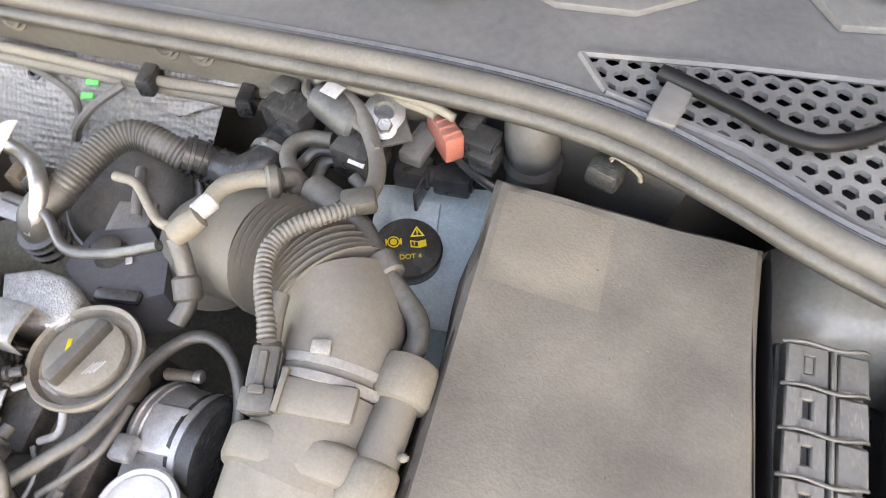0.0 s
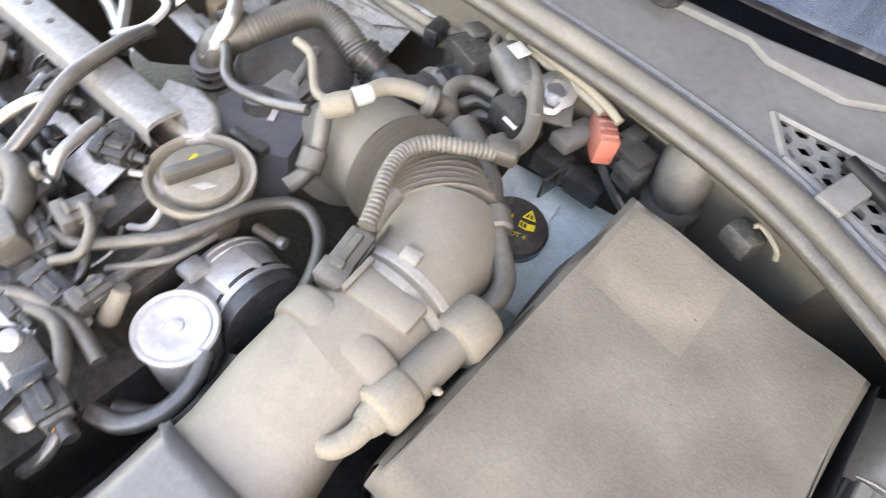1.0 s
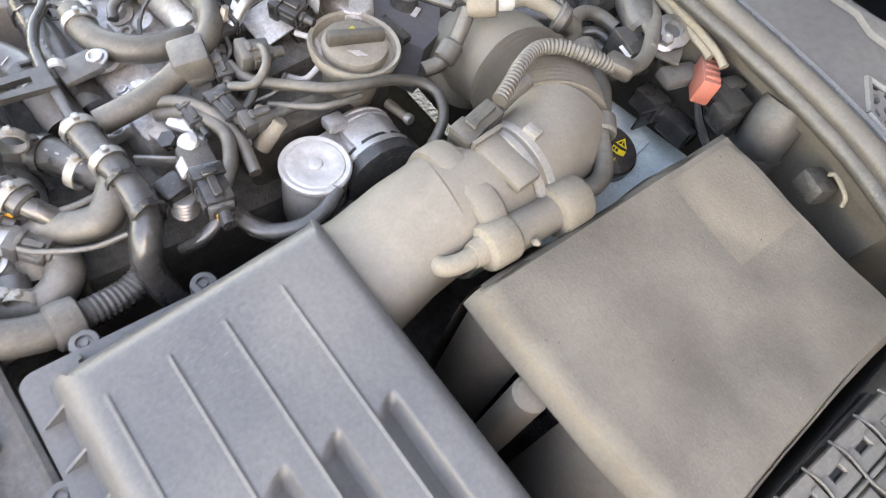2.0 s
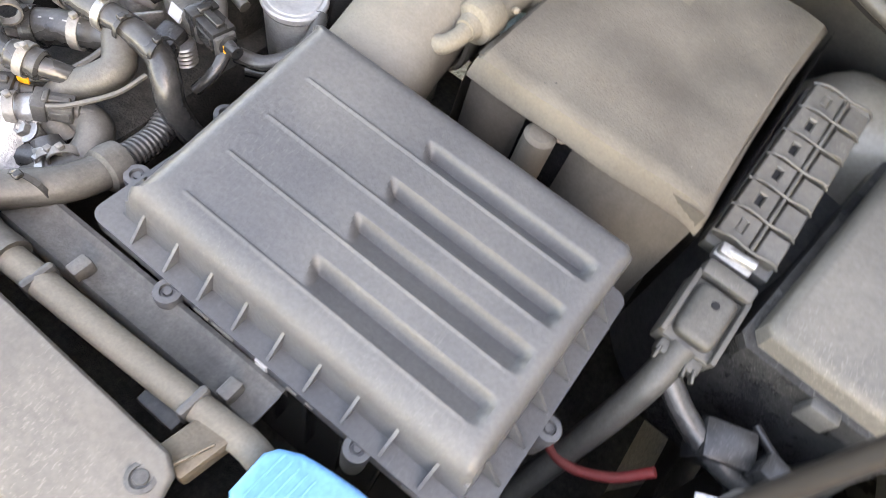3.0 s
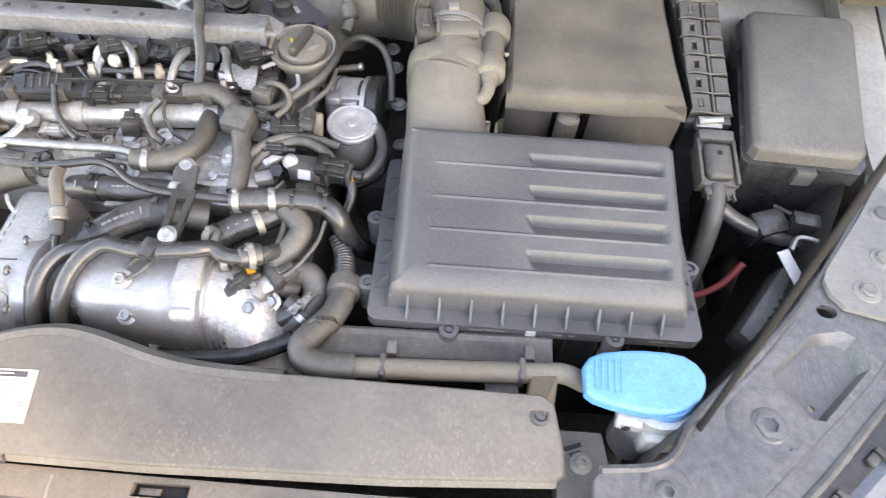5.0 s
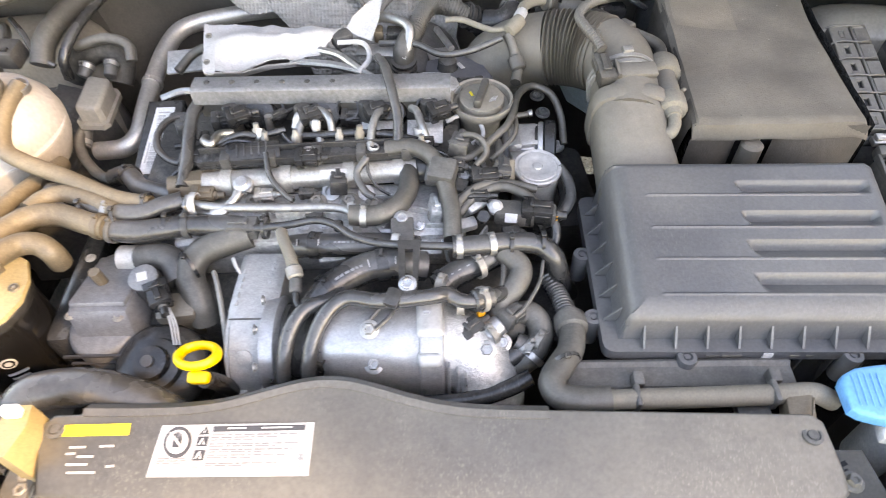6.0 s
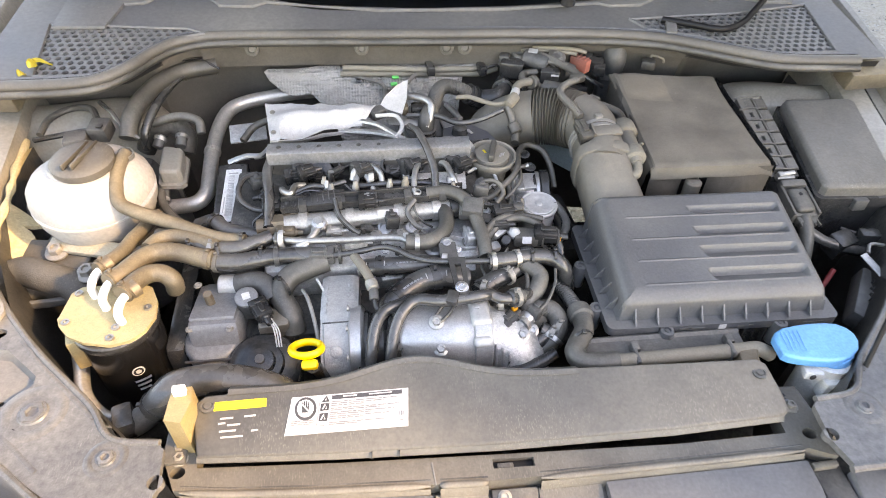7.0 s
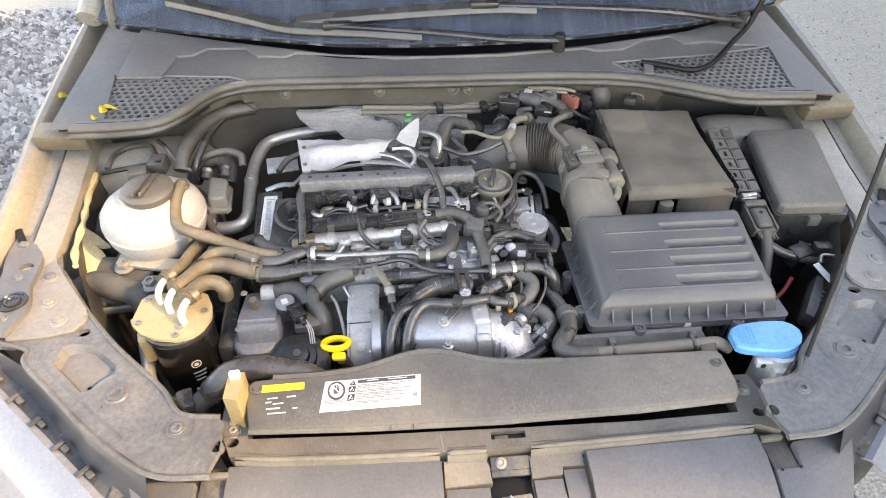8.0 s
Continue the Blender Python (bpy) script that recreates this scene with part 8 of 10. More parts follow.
    part("tube", tube([(-0.186, 0.727, 0.895), (-0.116, 0.726, 0.892), (-0.041, 0.723, 0.890), (0.013, 0.726, 0.888), (0.058, 0.732, 0.886), (0.088, 0.740, 0.895), (0.112, 0.744, 0.905)], 0.0052, 10), "beige", l)
    part("tube", tube([(-0.191, 0.724, 0.885), (-0.109, 0.725, 0.882), (-0.041, 0.726, 0.880), (0.014, 0.727, 0.878), (0.061, 0.729, 0.876), (0.096, 0.739, 0.880)], 0.0052, 10), "beige", l)
    part("tube", tube([(-0.172, 0.727, 0.880), (-0.119, 0.712, 0.870), (-0.114, 0.705, 0.850), (-0.116, 0.691, 0.840)], 0.0036, 8), "cover", l)
    part("tube", tube([(-0.056, 0.716, 0.885), (-0.077, 0.696, 0.875), (-0.093, 0.683, 0.860), (-0.107, 0.682, 0.840)], 0.0040, 8), "cover", l)
    for p in [(-0.030, 0.722, 0.892), (0.064, 0.721, 0.890)]:
        part("clip", box(bmesh.new(), p, (0.014, 0.030, 0.018), (0, 0, 10), 0.003), "black", l)
    part("taped_cable", tube([(0.117, 0.734, 0.912), (0.145, 0.722, 0.918), (0.175, 0.700, 0.920), (0.192, 0.676, 0.920), (0.208, 0.646, 0.922), (0.212, 0.621, 0.924), (0.204, 0.602, 0.926)], 0.0062, 12), "cover", l, "taped grey cable bundle")
    part("ribbed_sleeve", ribbed([(0.206, 0.604, 0.926), (0.190, 0.588, 0.930), (0.174, 0.573, 0.930), (0.167, 0.556, 0.928), (0.173, 0.534, 0.926), (0.182, 0.516, 0.922), (0.188, 0.502, 0.918)], 0.0060, 0.0034, 0.0007), "cover", l, "ribbed dusty cable sleeve")
    part("joint", box(bmesh.new(), [(0.208, 0.609, 0.926)][0], (0.024, 0.017, 0.014), (0, 0, 25), 0.004), "hose_tan", l)
    part("wire", tube([(0.121, 0.726, 0.915), (0.126, 0.714, 0.915), (0.149, 0.699, 0.915), (0.182, 0.684, 0.918), (0.204, 0.656, 0.925)], 0.0040, 8), "cover", l)
    part("tube", tube([(0.133, 0.720, 0.925), (0.172, 0.716, 0.925), (0.219, 0.711, 0.922), (0.233, 0.708, 0.920)], 0.0036, 10), "beige", l, "beige sleeve to the red plug")
    part("tube", tube([(0.153, 0.719, 0.930), (0.201, 0.714, 0.930), (0.233, 0.708, 0.928), (0.249, 0.703, 0.925)], 0.0036, 10), "beige", l)


build_loom()


def build_valves():
    v = thing("vacuum_valves", (0.15, 0.70, 0.82), "cluster of black vacuum solenoid valves on the bulkhead", "valve")
    a, c, d = [(0.116, 0.701, 0.900), (0.156, 0.701, 0.905), (0.181, 0.680, 0.895)]
    part("coil", box(bmesh.new(), a, (0.042, 0.030, 0.030), (0, 0, -18), 0.004), "black", v)
    part("coil_end", box(bmesh.new(), Vector(a) + Vector((-0.012, 0.018, 0.008)), (0.018, 0.020, 0.020), (0, 0, -18), 0.003), "grey", v)
    part("body", cyl(bmesh.new(), Vector(c) + Vector((-0.02, 0.012, 0.01)), Vector(c) + Vector((0.022, -0.010, 0.004)), 0.015, bev=0.003), "grey", v)
    part("label", box(bmesh.new(), Vector(c) + Vector((-0.004, 0.006, 0.024)), (0.016, 0.012, 0.001), (10, 0, -20), 0), "paper", v)
    part("coil_box", box(bmesh.new(), d, (0.034, 0.036, 0.030), (0, 0, -14), 0.003), "black", v)
    part("code_mark", box(bmesh.new(), Vector(d) + Vector((0.004, -0.0185, 0.011)), (0.014, 0.001, 0.008), (-50, 0, -14), 0), "print", v)
    part("port", cyl(bmesh.new(), Vector(d) + Vector((0.0, -0.022, -0.005)), Vector(d) + Vector((0.012, -0.03, -0.008)), 0.005), "grey", v)
    w = [(0.195, 0.701, 0.920), (0.198, 0.691, 0.915)]
    part("bracket", box(bmesh.new(), Vector(w[1]) + Vector((0.0, 0.004, -0.006)), (0.034, 0.030, 0.004), (10, 0, 30), 0.002), "grey", v, "dark bracket plate")
    part("washer", lathe(bmesh.new(), [(0.016, 0), (0.016, 0.002), (0.008, 0.004), (0.007, 0.0)], w[0], (0.2, -0.4, 1), 24), "steel", v, "bright cup washer")
    bolt(v, w[1], (0.2, -0.5, 1), 0.0065, mat="steel")
    hose("vacuum_hose", "looped black vacuum hose at the bulkhead", [(0.157, 0.682, 0.900), (0.137, 0.680, 0.900), (0.128, 0.667, 0.900), (0.132, 0.653, 0.898), (0.149, 0.637, 0.897), (0.166, 0.630, 0.897)], 0.0065, "hose_tan")
    hose("vacuum_hose", "thin black vacuum hose", [(0.159, 0.685, 0.885), (0.141, 0.682, 0.885), (0.132, 0.670, 0.880), (0.131, 0.647, 0.885)], 0.005, "hose")
    hose("vacuum_hose", "thin black vacuum hose", [(0.159, 0.685, 0.875), (0.147, 0.679, 0.875), (0.145, 0.664, 0.870), (0.142, 0.653, 0.868)], 0.0055, "hose")
    hose("rubber_sleeve", "short foam sleeve on a vacuum hose", [(0.160, 0.634, 0.897), (0.174, 0.627, 0.898), (0.188, 0.620, 0.898)], 0.0125, "hose_tan", category="sleeve")
    hose("brake_vacuum_hose", "dusty vacuum hose to the damper", [(0.188, 0.621, 0.898), (0.206, 0.610, 0.898), (0.224, 0.590, 0.897), (0.240, 0.572, 0.896), (0.262, 0.552, 0.895), (0.268, 0.538, 0.892), (0.266, 0.524, 0.888)], 0.0075, "hose_tan")
    part("joint", cyl(bmesh.new(), *[(0.226, 0.588, 0.897), (0.239, 0.575, 0.896)], 0.011, bev=0.002), "hose_tan", v)
    hose("heater_hose", "black heater hose with a pale band", [(0.060, 0.663, 0.862), (0.081, 0.659, 0.865), (0.096, 0.673, 0.868), (0.101, 0.696, 0.870), (0.116, 0.708, 0.865)], 0.017, "black", 16, clips=(0.62,))


build_valves()


def build_damper():
    d = thing("vacuum_damper", (0.26, 0.48, 0.85), "beige dusty vacuum damper tube beside the duct", "damper")
    a, b_ = Vector((0.2665, 0.522, 0.882)), Vector((0.263, 0.432, 0.879))
    ax = b_ - a
    part("upper_cap", lathe(bmesh.new(), [(0.009, -0.006), (0.019, -0.002), (0.0205, 0.002), (0.0205, 0.022), (0.0185, 0.025), (0.0135, 0.026)], a, ax, 28), "beige", d, "beige end cap")
    part("body", lathe(bmesh.new(), [(0.0145, 0.024), (0.0140, 0.028), (0.0140, 0.060), (0.0145, 0.066)], a, ax, 24), "duct", d)
    part("lower_cap", lathe(bmesh.new(), [(0.0140, 0.062), (0.0158, 0.064), (0.0168, 0.066), (0.0168, 0.084), (0.0158, 0.086), (0.0105, 0.088), (0.0085, 0.096)], a, ax, 28), "beige", d, "beige end cap")
    part("nipple", lathe(bmesh.new(), [(0.002, 0), (0.003, 0.003), (0.0015, 0.006)], a + ax.normalized() * 0.056 + Vector((0.013, 0, 0.006)), (1, 0, 0.4), 10), "beige", d)
    part("outlet", tube([(0.263, 0.430, 0.879), (0.262, 0.418, 0.876), (0.256, 0.408, 0.872), (0.246, 0.410, 0.870), (0.238, 0.416, 0.868), (0.234, 0.414, 0.858)], 0.0072, 12), "beige", d)
    part("grommet", lathe(bmesh.new(), [(0.010, -0.004), (0.017, -0.002), (0.018, 0.002), (0.014, 0.005), (0.009, 0.005)], (0.236, 0.413, 0.866), (-0.1, -0.4, 1), 22), "grey", d)


build_damper()


def build_reservoir():
    r = thing("brake_fluid_reservoir", (0.24, 0.66, 0.74), "pale blue brake fluid reservoir with a black cap", "reservoir")
    q = [(0.175, 0.718, 0.822), (0.276, 0.736, 0.822), (0.279, 0.689, 0.822), (0.277, 0.587, 0.815), (0.239, 0.584, 0.815), (0.187, 0.646, 0.815)]
    out = [(p[0], p[1]) for p in q]
    b = slab(bmesh.new(), out, 0.74, 0.815)
    part("bottle", b, "reservoir", r, "pale translucent bottle")
    q2 = [(0.194, 0.693, 0.830), (0.236, 0.704, 0.830), (0.244, 0.656, 0.830), (0.207, 0.652, 0.830)]
    part("raised_top", slab(bmesh.new(), [(p[0], p[1]) for p in q2], 0.812, 0.824), "reservoir", r)
    c = Vector([(0.225, 0.645, 0.832)][0])
    ax = Vector((0.12, -0.10, 1)).normalized()
    cap = part("cap", lathe(bmesh.new(), [(0.026, -0.018), (0.0285, -0.014), (0.0285, -0.002), (0.0268, 0.0), (0.0, 0.0005)], c, ax, 36), "black", r, "black screw cap with yellow signs")
    m = Matrix.Translation(c + ax * 0.0012) @ turned(ax) @ Matrix.Rotation(radians(SIGN_TURN), 4, "Z")

    def sign(name, build):
        b = bmesh.new()
        build(b)
        bmesh.ops.transform(b, matrix=m, verts=b.verts[:])
        part(name, b, "mark", cap)
    sign("brake_sign", lambda b: [slab(b, ring2((-0.0115, 0.005), 0.0052, 20), 0, 0.0004, holes=(ring2((-0.0115, 0.005), 0.0042, 20),)), slab(b, ring2((-0.0115, 0.005), 0.0030, 16), 0, 0.0004),
                                  slab(b, rounded(-0.0182, -0.0168, 0.002, 0.008, 0.0006), 0, 0.0004), slab(b, rounded(-0.0062, -0.0048, 0.002, 0.008, 0.0006), 0, 0.0004)])
    sign("warning_triangle", lambda b: [slab(b, [(0.0025, 0.0085), (0.0145, 0.0085), (0.0085, 0.0185)], 0, 0.0004, holes=([(0.0045, 0.0097), (0.0125, 0.0097), (0.0085, 0.0163)],)),
                                        slab(b, rounded(0.0080, 0.0090, 0.0116, 0.0148, 0.0004), 0, 0.0004), slab(b, ring2((0.0085, 0.0106), 0.0006, 8), 0, 0.0004)])
    sign("book_sign", lambda b: [slab(b, [(0.002, -0.001), (0.0085, -0.0022), (0.015, -0.001), (0.015, 0.0052), (0.0085, 0.004), (0.002, 0.0052)], 0, 0.0004,
                                      holes=([(0.0028, 0.0), (0.008, -0.001), (0.008, 0.0034), (0.0028, 0.0044)],)), slab(b, rounded(0.0048, 0.0056, 0.0006, 0.0036, 0.0003), 0, 0.0004)])
    cu = bpy.data.curves.new("lettering", "FONT")
    cu.body, cu.size, cu.extrude, cu.align_x = "DOT 4", 0.0062, 0.0002, "CENTER"
    tmp = bpy.data.objects.new("lettering", cu)
    me = bpy.data.meshes.new_from_object(tmp)
    bpy.data.objects.remove(tmp)
    b = bmesh.new()
    b.from_mesh(me)
    bmesh.ops.transform(b, matrix=m @ Matrix.Translation((0.001, -0.0115, 0.0002)), verts=b.verts[:])
    part("lettering", b, "mark", cap)
    # level sensor lying across the top
    e, f = [Vector(p) for p in [(0.194, 0.712, 0.848), (0.264, 0.711, 0.848)]]
    s = part("level_sensor", cyl(bmesh.new(), e, f, 0.010, bev=0.002), "black", r, "black level sensor plug")
    for u in (0.25, 0.75):
        part("block", box(bmesh.new(), e + (f - e) * u, (0.032, 0.024, 0.020), (0, 0, 2), 0.003), "black", s)
    part("fin", box(bmesh.new(), e + (f - e) * 0.42 + Vector((0, -0.010, -0.002)), (0.003, 0.044, 0.022), (0, 0, -6), 0.001), "black", s)
    # red plug and its black neighbour
    k = thing("red_plug", (0.24, 0.715, 0.86), "dusty red electrical connector on the bulkhead", "connector")
    part("block", box(bmesh.new(), (0.241, 0.706, 0.903), (0.016, 0.036, 0.024), (0, 0, 40), 0.002), "red", k)
    for i in range(4):
        u = (i - 1.5) * 0.008
        part("rib", box(bmesh.new(), (0.241 - u * 0.64, 0.706 + u * 0.77, 0.9155), (0.013, 0.003, 0.003), (0, 0, 40), 0.0008), "red", k)
    part("latch", box(bmesh.new(), (0.2475, 0.7115, 0.906), (0.003, 0.020, 0.010), (0, 0, 40), 0.001), "red", k)
    n = thing("black_plug", (0.28, 0.71, 0.86), "black electrical connector beside the red one", "connector")
    for p, s in zip([(0.260, 0.718, 0.905), (0.269, 0.707, 0.900), (0.275, 0.698, 0.895)], ((0.016, 0.02, 0.018), (0.030, 0.022, 0.024), (0.022, 0.02, 0.02))):
        part("block", box(bmesh.new(), p, s, (10, 0, -15), 0.003), "black", n)
    part("lead", tube([(0.246, 0.707, 0.885), (0.261, 0.701, 0.875), (0.281, 0.697, 0.865), (0.289, 0.697, 0.860)], 0.004, 8), "black", n)
    part("holder", box(bmesh.new(), [(0.223, 0.700, 0.895)][0], (0.020, 0.040, 0.012), (0, 0, -12), 0.003), "grey", n)
    # metal elbow pipe and the latch piece behind the battery
    p = thing("air_pipe", (0.305, 0.72, 0.80), "dull metal elbow pipe at the bulkhead", "pipe")
    c = [(0.309, 0.728, 0.872), (0.307, 0.717, 0.905), (0.305, 0.711, 0.925)]
    part("pipe", sweep(bmesh.new(), spline([(c[0][0], c[0][1] + 0.01, 0.80), c[0], c[1], (c[2][0], c[2][1] + 0.012, c[2][2])], 8), 0.0215, 22), "grey", p)
    part("band", lathe(bmesh.new(), [(0.0218, -0.008), (0.024, -0.006), (0.024, 0.006), (0.0218, 0.008)], c[0], (0.0, 0.1, 1), 26), "grey", p)
    g = thing("hinge_hook", (0.372, 0.705, 0.88), "pale zinc hook on a dark block behind the battery", "hook")
    c = [(0.365, 0.698, 0.902), (0.376, 0.696, 0.915)]
    part("block", box(bmesh.new(), c[0], (0.026, 0.022, 0.020), (0, 0, -20), 0.005), "dark", g)
    part("hook", tube([(0.365, 0.695, 0.918), (0.370, 0.697, 0.920), (0.385, 0.688, 0.918), (0.389, 0.688, 0.910)], 0.0019, 8), "beige", g)


SIGN_TURN = -28
build_reservoir()


def build_turbo_side():
    t = thing("turbo_inlet", (-0.03, 0.64, 0.74), "round grey ribbed turbo inlet housing behind the engine", "turbo")
    c = Vector([(-0.028, 0.636, 0.835)][0])
    ax = Vector((0.15, -0.35, 0.9))
    part("housing", lathe(bmesh.new(), [(0.045, -0.06), (0.055, -0.04), (0.058, -0.02), (0.053, -0.014), (0.055, -0.008), (0.050, -0.002), (0.046, 0.006), (0.038, 0.012), (0.022, 0.014)], c, ax, 40), "grey", t)
    part("band", lathe(bmesh.new(), [(0.0585, -0.024), (0.060, -0.022), (0.060, -0.016), (0.0585, -0.014)], c, ax, 40), "alu", t)
    h = thing("breather_hose", (0.03, 0.655, 0.86), "finely ribbed grey breather hose over the turbo", "hose")
    part("hose", ribbed([(-0.040, 0.587, 0.880), (-0.033, 0.603, 0.886), (-0.026, 0.628, 0.890), (-0.017, 0.649, 0.892), (-0.003, 0.659, 0.890), (0.018, 0.658, 0.884), (0.034, 0.657, 0.875)], 0.0128, 0.0036, 0.0008, 20), "hose_tan", h)
    part("elbow", tube([(-0.037, 0.594, 0.883), (-0.043, 0.580, 0.881), (-0.047, 0.571, 0.872), (-0.047, 0.567, 0.852)], 0.0138, 18), "hose_tan", h, "smooth elbow end")
    for z in (0.864, 0.857, 0.848):
        part("ring", lathe(bmesh.new(), [(0.0138, -0.0025), (0.0168, -0.002), (0.0168, 0.002), (0.0138, 0.0025)], (-0.047, 0.567, z), (0, -0.2, 1), 24), "hose", h)
    e = [(0.030, 0.660, 0.876), (0.045, 0.665, 0.866), (0.058, 0.665, 0.852)]
    part("boot", sweep(bmesh.new(), spline(e, 6), 0.0155, 18), "black", h, "black connector boot")
    line = spline(e, 6)
    for i in (2, 5, 8):
        part("boot_ring", lathe(bmesh.new(), [(0.0155, -0.002), (0.0180, -0.0015), (0.0180, 0.0015), (0.0155, 0.002)], line[i], line[i + 1] - line[i - 1], 24), "black", h)
    # breather lines and tee on the boot
    b = thing("breather_line", (0.08, 0.58, 0.87), "dusty metal breather line with a tee over the rubber boot", "pipe")
    part("line", tube([(0.007, 0.611, 0.895), (0.028, 0.607, 0.897), (0.049, 0.590, 0.898), (0.068, 0.576, 0.900), (0.087, 0.573, 0.905)], 0.0038, 12), "beige", b)
    part("tee", lathe(bmesh.new(), [(0.005, -0.013), (0.0085, -0.011), (0.0095, 0.0), (0.0085, 0.011), (0.005, 0.013)], [(0.093, 0.573, 0.908)][0], (0.6, 0.6, 0.3), 18), "beige", b, "dusty metal tee")
    part("sleeve", cyl(bmesh.new(), *[(0.097, 0.581, 0.912), (0.104, 0.596, 0.914)], 0.0072, bev=0.002), "cloth", b, "white sleeve")
    part("line", tube([(0.102, 0.592, 0.914), (0.107, 0.606, 0.916), (0.121, 0.617, 0.916), (0.135, 0.623, 0.914)], 0.0066, 12), "beige", b)
    part("collar", cyl(bmesh.new(), *[(0.133, 0.619, 0.914), (0.141, 0.624, 0.912)], 0.012, bev=0.002), "hose_tan", b)
    part("line", tube([(0.139, 0.624, 0.912), (0.144, 0.633, 0.905), (0.148, 0.633, 0.895)], 0.0085, 12), "hose_tan", b)
    part("drop", tube([(0.084, 0.567, 0.900), (0.090, 0.559, 0.890), (0.095, 0.548, 0.875), (0.097, 0.536, 0.865), (0.094, 0.522, 0.860)], 0.0068, 10), "hose_tan", b)
    part("sleeve", cyl(bmesh.new(), *[(0.093, 0.551, 0.878), (0.099, 0.537, 0.868)], 0.010, bev=0.002), "hose_tan", b)
    # dark moulded cover with a knob behind the oil filler
    k = thing("sensor_cover", (0.01, 0.555, 0.82), "grey-blue moulded plastic cover with a round knob", "cover")
    q = [(-0.020, 0.550, 0.852), (-0.018, 0.584, 0.856), (0.024, 0.599, 0.858), (0.054, 0.576, 0.856), (0.067, 0.546, 0.852), (0.047, 0.534, 0.850), (0.012, 0.525, 0.850)]
    part("body", slab(bmesh.new(), [(p[0], p[1]) for p in q], 0.80, 0.852), "blue_plastic", k)
    part("knob", lathe(bmesh.new(), [(0.014, -0.004), (0.0125, 0.0), (0.012, 0.008), (0.008, 0.012), (0.003, 0.013)], [(0.009, 0.568, 0.855)][0], (0, 0, 1), 22), "black", k)
    part("chip", box(bmesh.new(), [(0.026, 0.568, 0.855)][0], (0.005, 0.014, 0.001), (0, 0, 30), 0), "paper", k)
    part("clip", box(bmesh.new(), [(0.038, 0.534, 0.855)][0], (0.034, 0.010, 0.008), (0, 0, 8), 0.002), "black", k)
    part("plate", box(bmesh.new(), [(-0.000, 0.606, 0.845)][0], (0.034, 0.036, 0.004), (0, 0, 10), 0.001), "alu", k, "bright metal tab")
    part("post", cyl(bmesh.new(), *[(0.014, 0.600, 0.860), (-0.007, 0.646, 0.862)], 0.0045), "steel", k)


build_turbo_side()


def build_cloth():
    c = thing("insulation_sheet", (-0.22, 0.60, 0.84), "crumpled white insulation sheet lying behind the engine", "insulation")
    rows = []
    n, m = 26, 14
    a, d, e, f = [Vector(p) for p in [(-0.310, 0.613, 0.893), (-0.128, 0.594, 0.895), (-0.294, 0.527, 0.876), (-0.152, 0.545, 0.880)]]
    for j in range(m + 1):
        v = j / m
        row = []
        for i in range(n + 1):
            u = i / n
            p = (a * (1 - u) + d * u) * (1 - v) + (e * (1 - u) + f * u) * v
            p.z += 0.010 * math.sin(v * math.pi) * math.sin(u * 2.6 + 0.3) + 0.010 * noise.noise((u * 4, v * 3, 1)) + 0.002 * noise.noise((u * 13, v * 9, 4)) + 0.006 * abs(math.sin(u * 5 + v * 2)) * v - 0.006 * v * (u < 0.08)
            p.y -= 0.006 * math.sin(u * 5) * v
            row.append(p[:])
        rows.append(row)
    part("sheet", skin(bmesh.new(), rows, 0.0015), "cloth", c)
    q = [(-0.294, 0.527, 0.876), (-0.244, 0.523, 0.878), (-0.215, 0.536, 0.880), (-0.152, 0.545, 0.880), (-0.298, 0.540, 0.862), (-0.246, 0.535, 0.866), (-0.212, 0.543, 0.870), (-0.153, 0.550, 0.872)]
    part("hem", skin(bmesh.new(), [q[:4], q[4:]], 0.0015), "cloth", c)
    q = [(-0.122, 0.595, 0.892), (-0.105, 0.580, 0.893), (-0.086, 0.568, 0.893), (-0.112, 0.604, 0.905), (-0.093, 0.605, 0.908), (-0.077, 0.591, 0.908), (-0.092, 0.616, 0.918), (-0.081, 0.624, 0.920), (-0.074, 0.625, 0.921)]
    part("flap", skin(bmesh.new(), [q[:3], q[3:6], q[6:]], 0.0015), "cloth", c, "standing white flap")
    for p in [(-0.292, 0.573, 0.898), (-0.288, 0.533, 0.886)]:
        part("eyelet", lathe(bmesh.new(), [(0.004, 0), (0.0045, 0.001), (0.003, 0.0012), (0.0025, 0.0)], p, (0, -0.3, 1), 14), "bolt", c)
    s = thing("exhaust_sensor", (-0.08, 0.60, 0.85), "bright sensor tubes and plugs beside the white sheet", "sensor")
    part("tube", tube([(-0.104, 0.622, 0.895), (-0.063, 0.607, 0.900), (-0.040, 0.587, 0.900), (-0.040, 0.572, 0.885), (-0.047, 0.562, 0.870)], 0.0065, 10), "steel", s)
    part("tube", tube([(-0.152, 0.560, 0.885), (-0.125, 0.547, 0.885), (-0.098, 0.524, 0.880), (-0.081, 0.514, 0.875)], 0.0045, 8), "steel", s)
    part("tube", tube([(-0.129, 0.568, 0.890), (-0.097, 0.566, 0.890), (-0.087, 0.540, 0.885), (-0.099, 0.516, 0.880)], 0.0032, 8), "paper", s)
    part("tube", tube([(-0.188, 0.550, 0.875), (-0.134, 0.537, 0.878), (-0.099, 0.524, 0.878)], 0.005, 8), "steel", s)
    part("plug", box(bmesh.new(), [(-0.126, 0.585, 0.885)][0], (0.026, 0.020, 0.018), (0, 0, 30), 0.004), "grey", s)
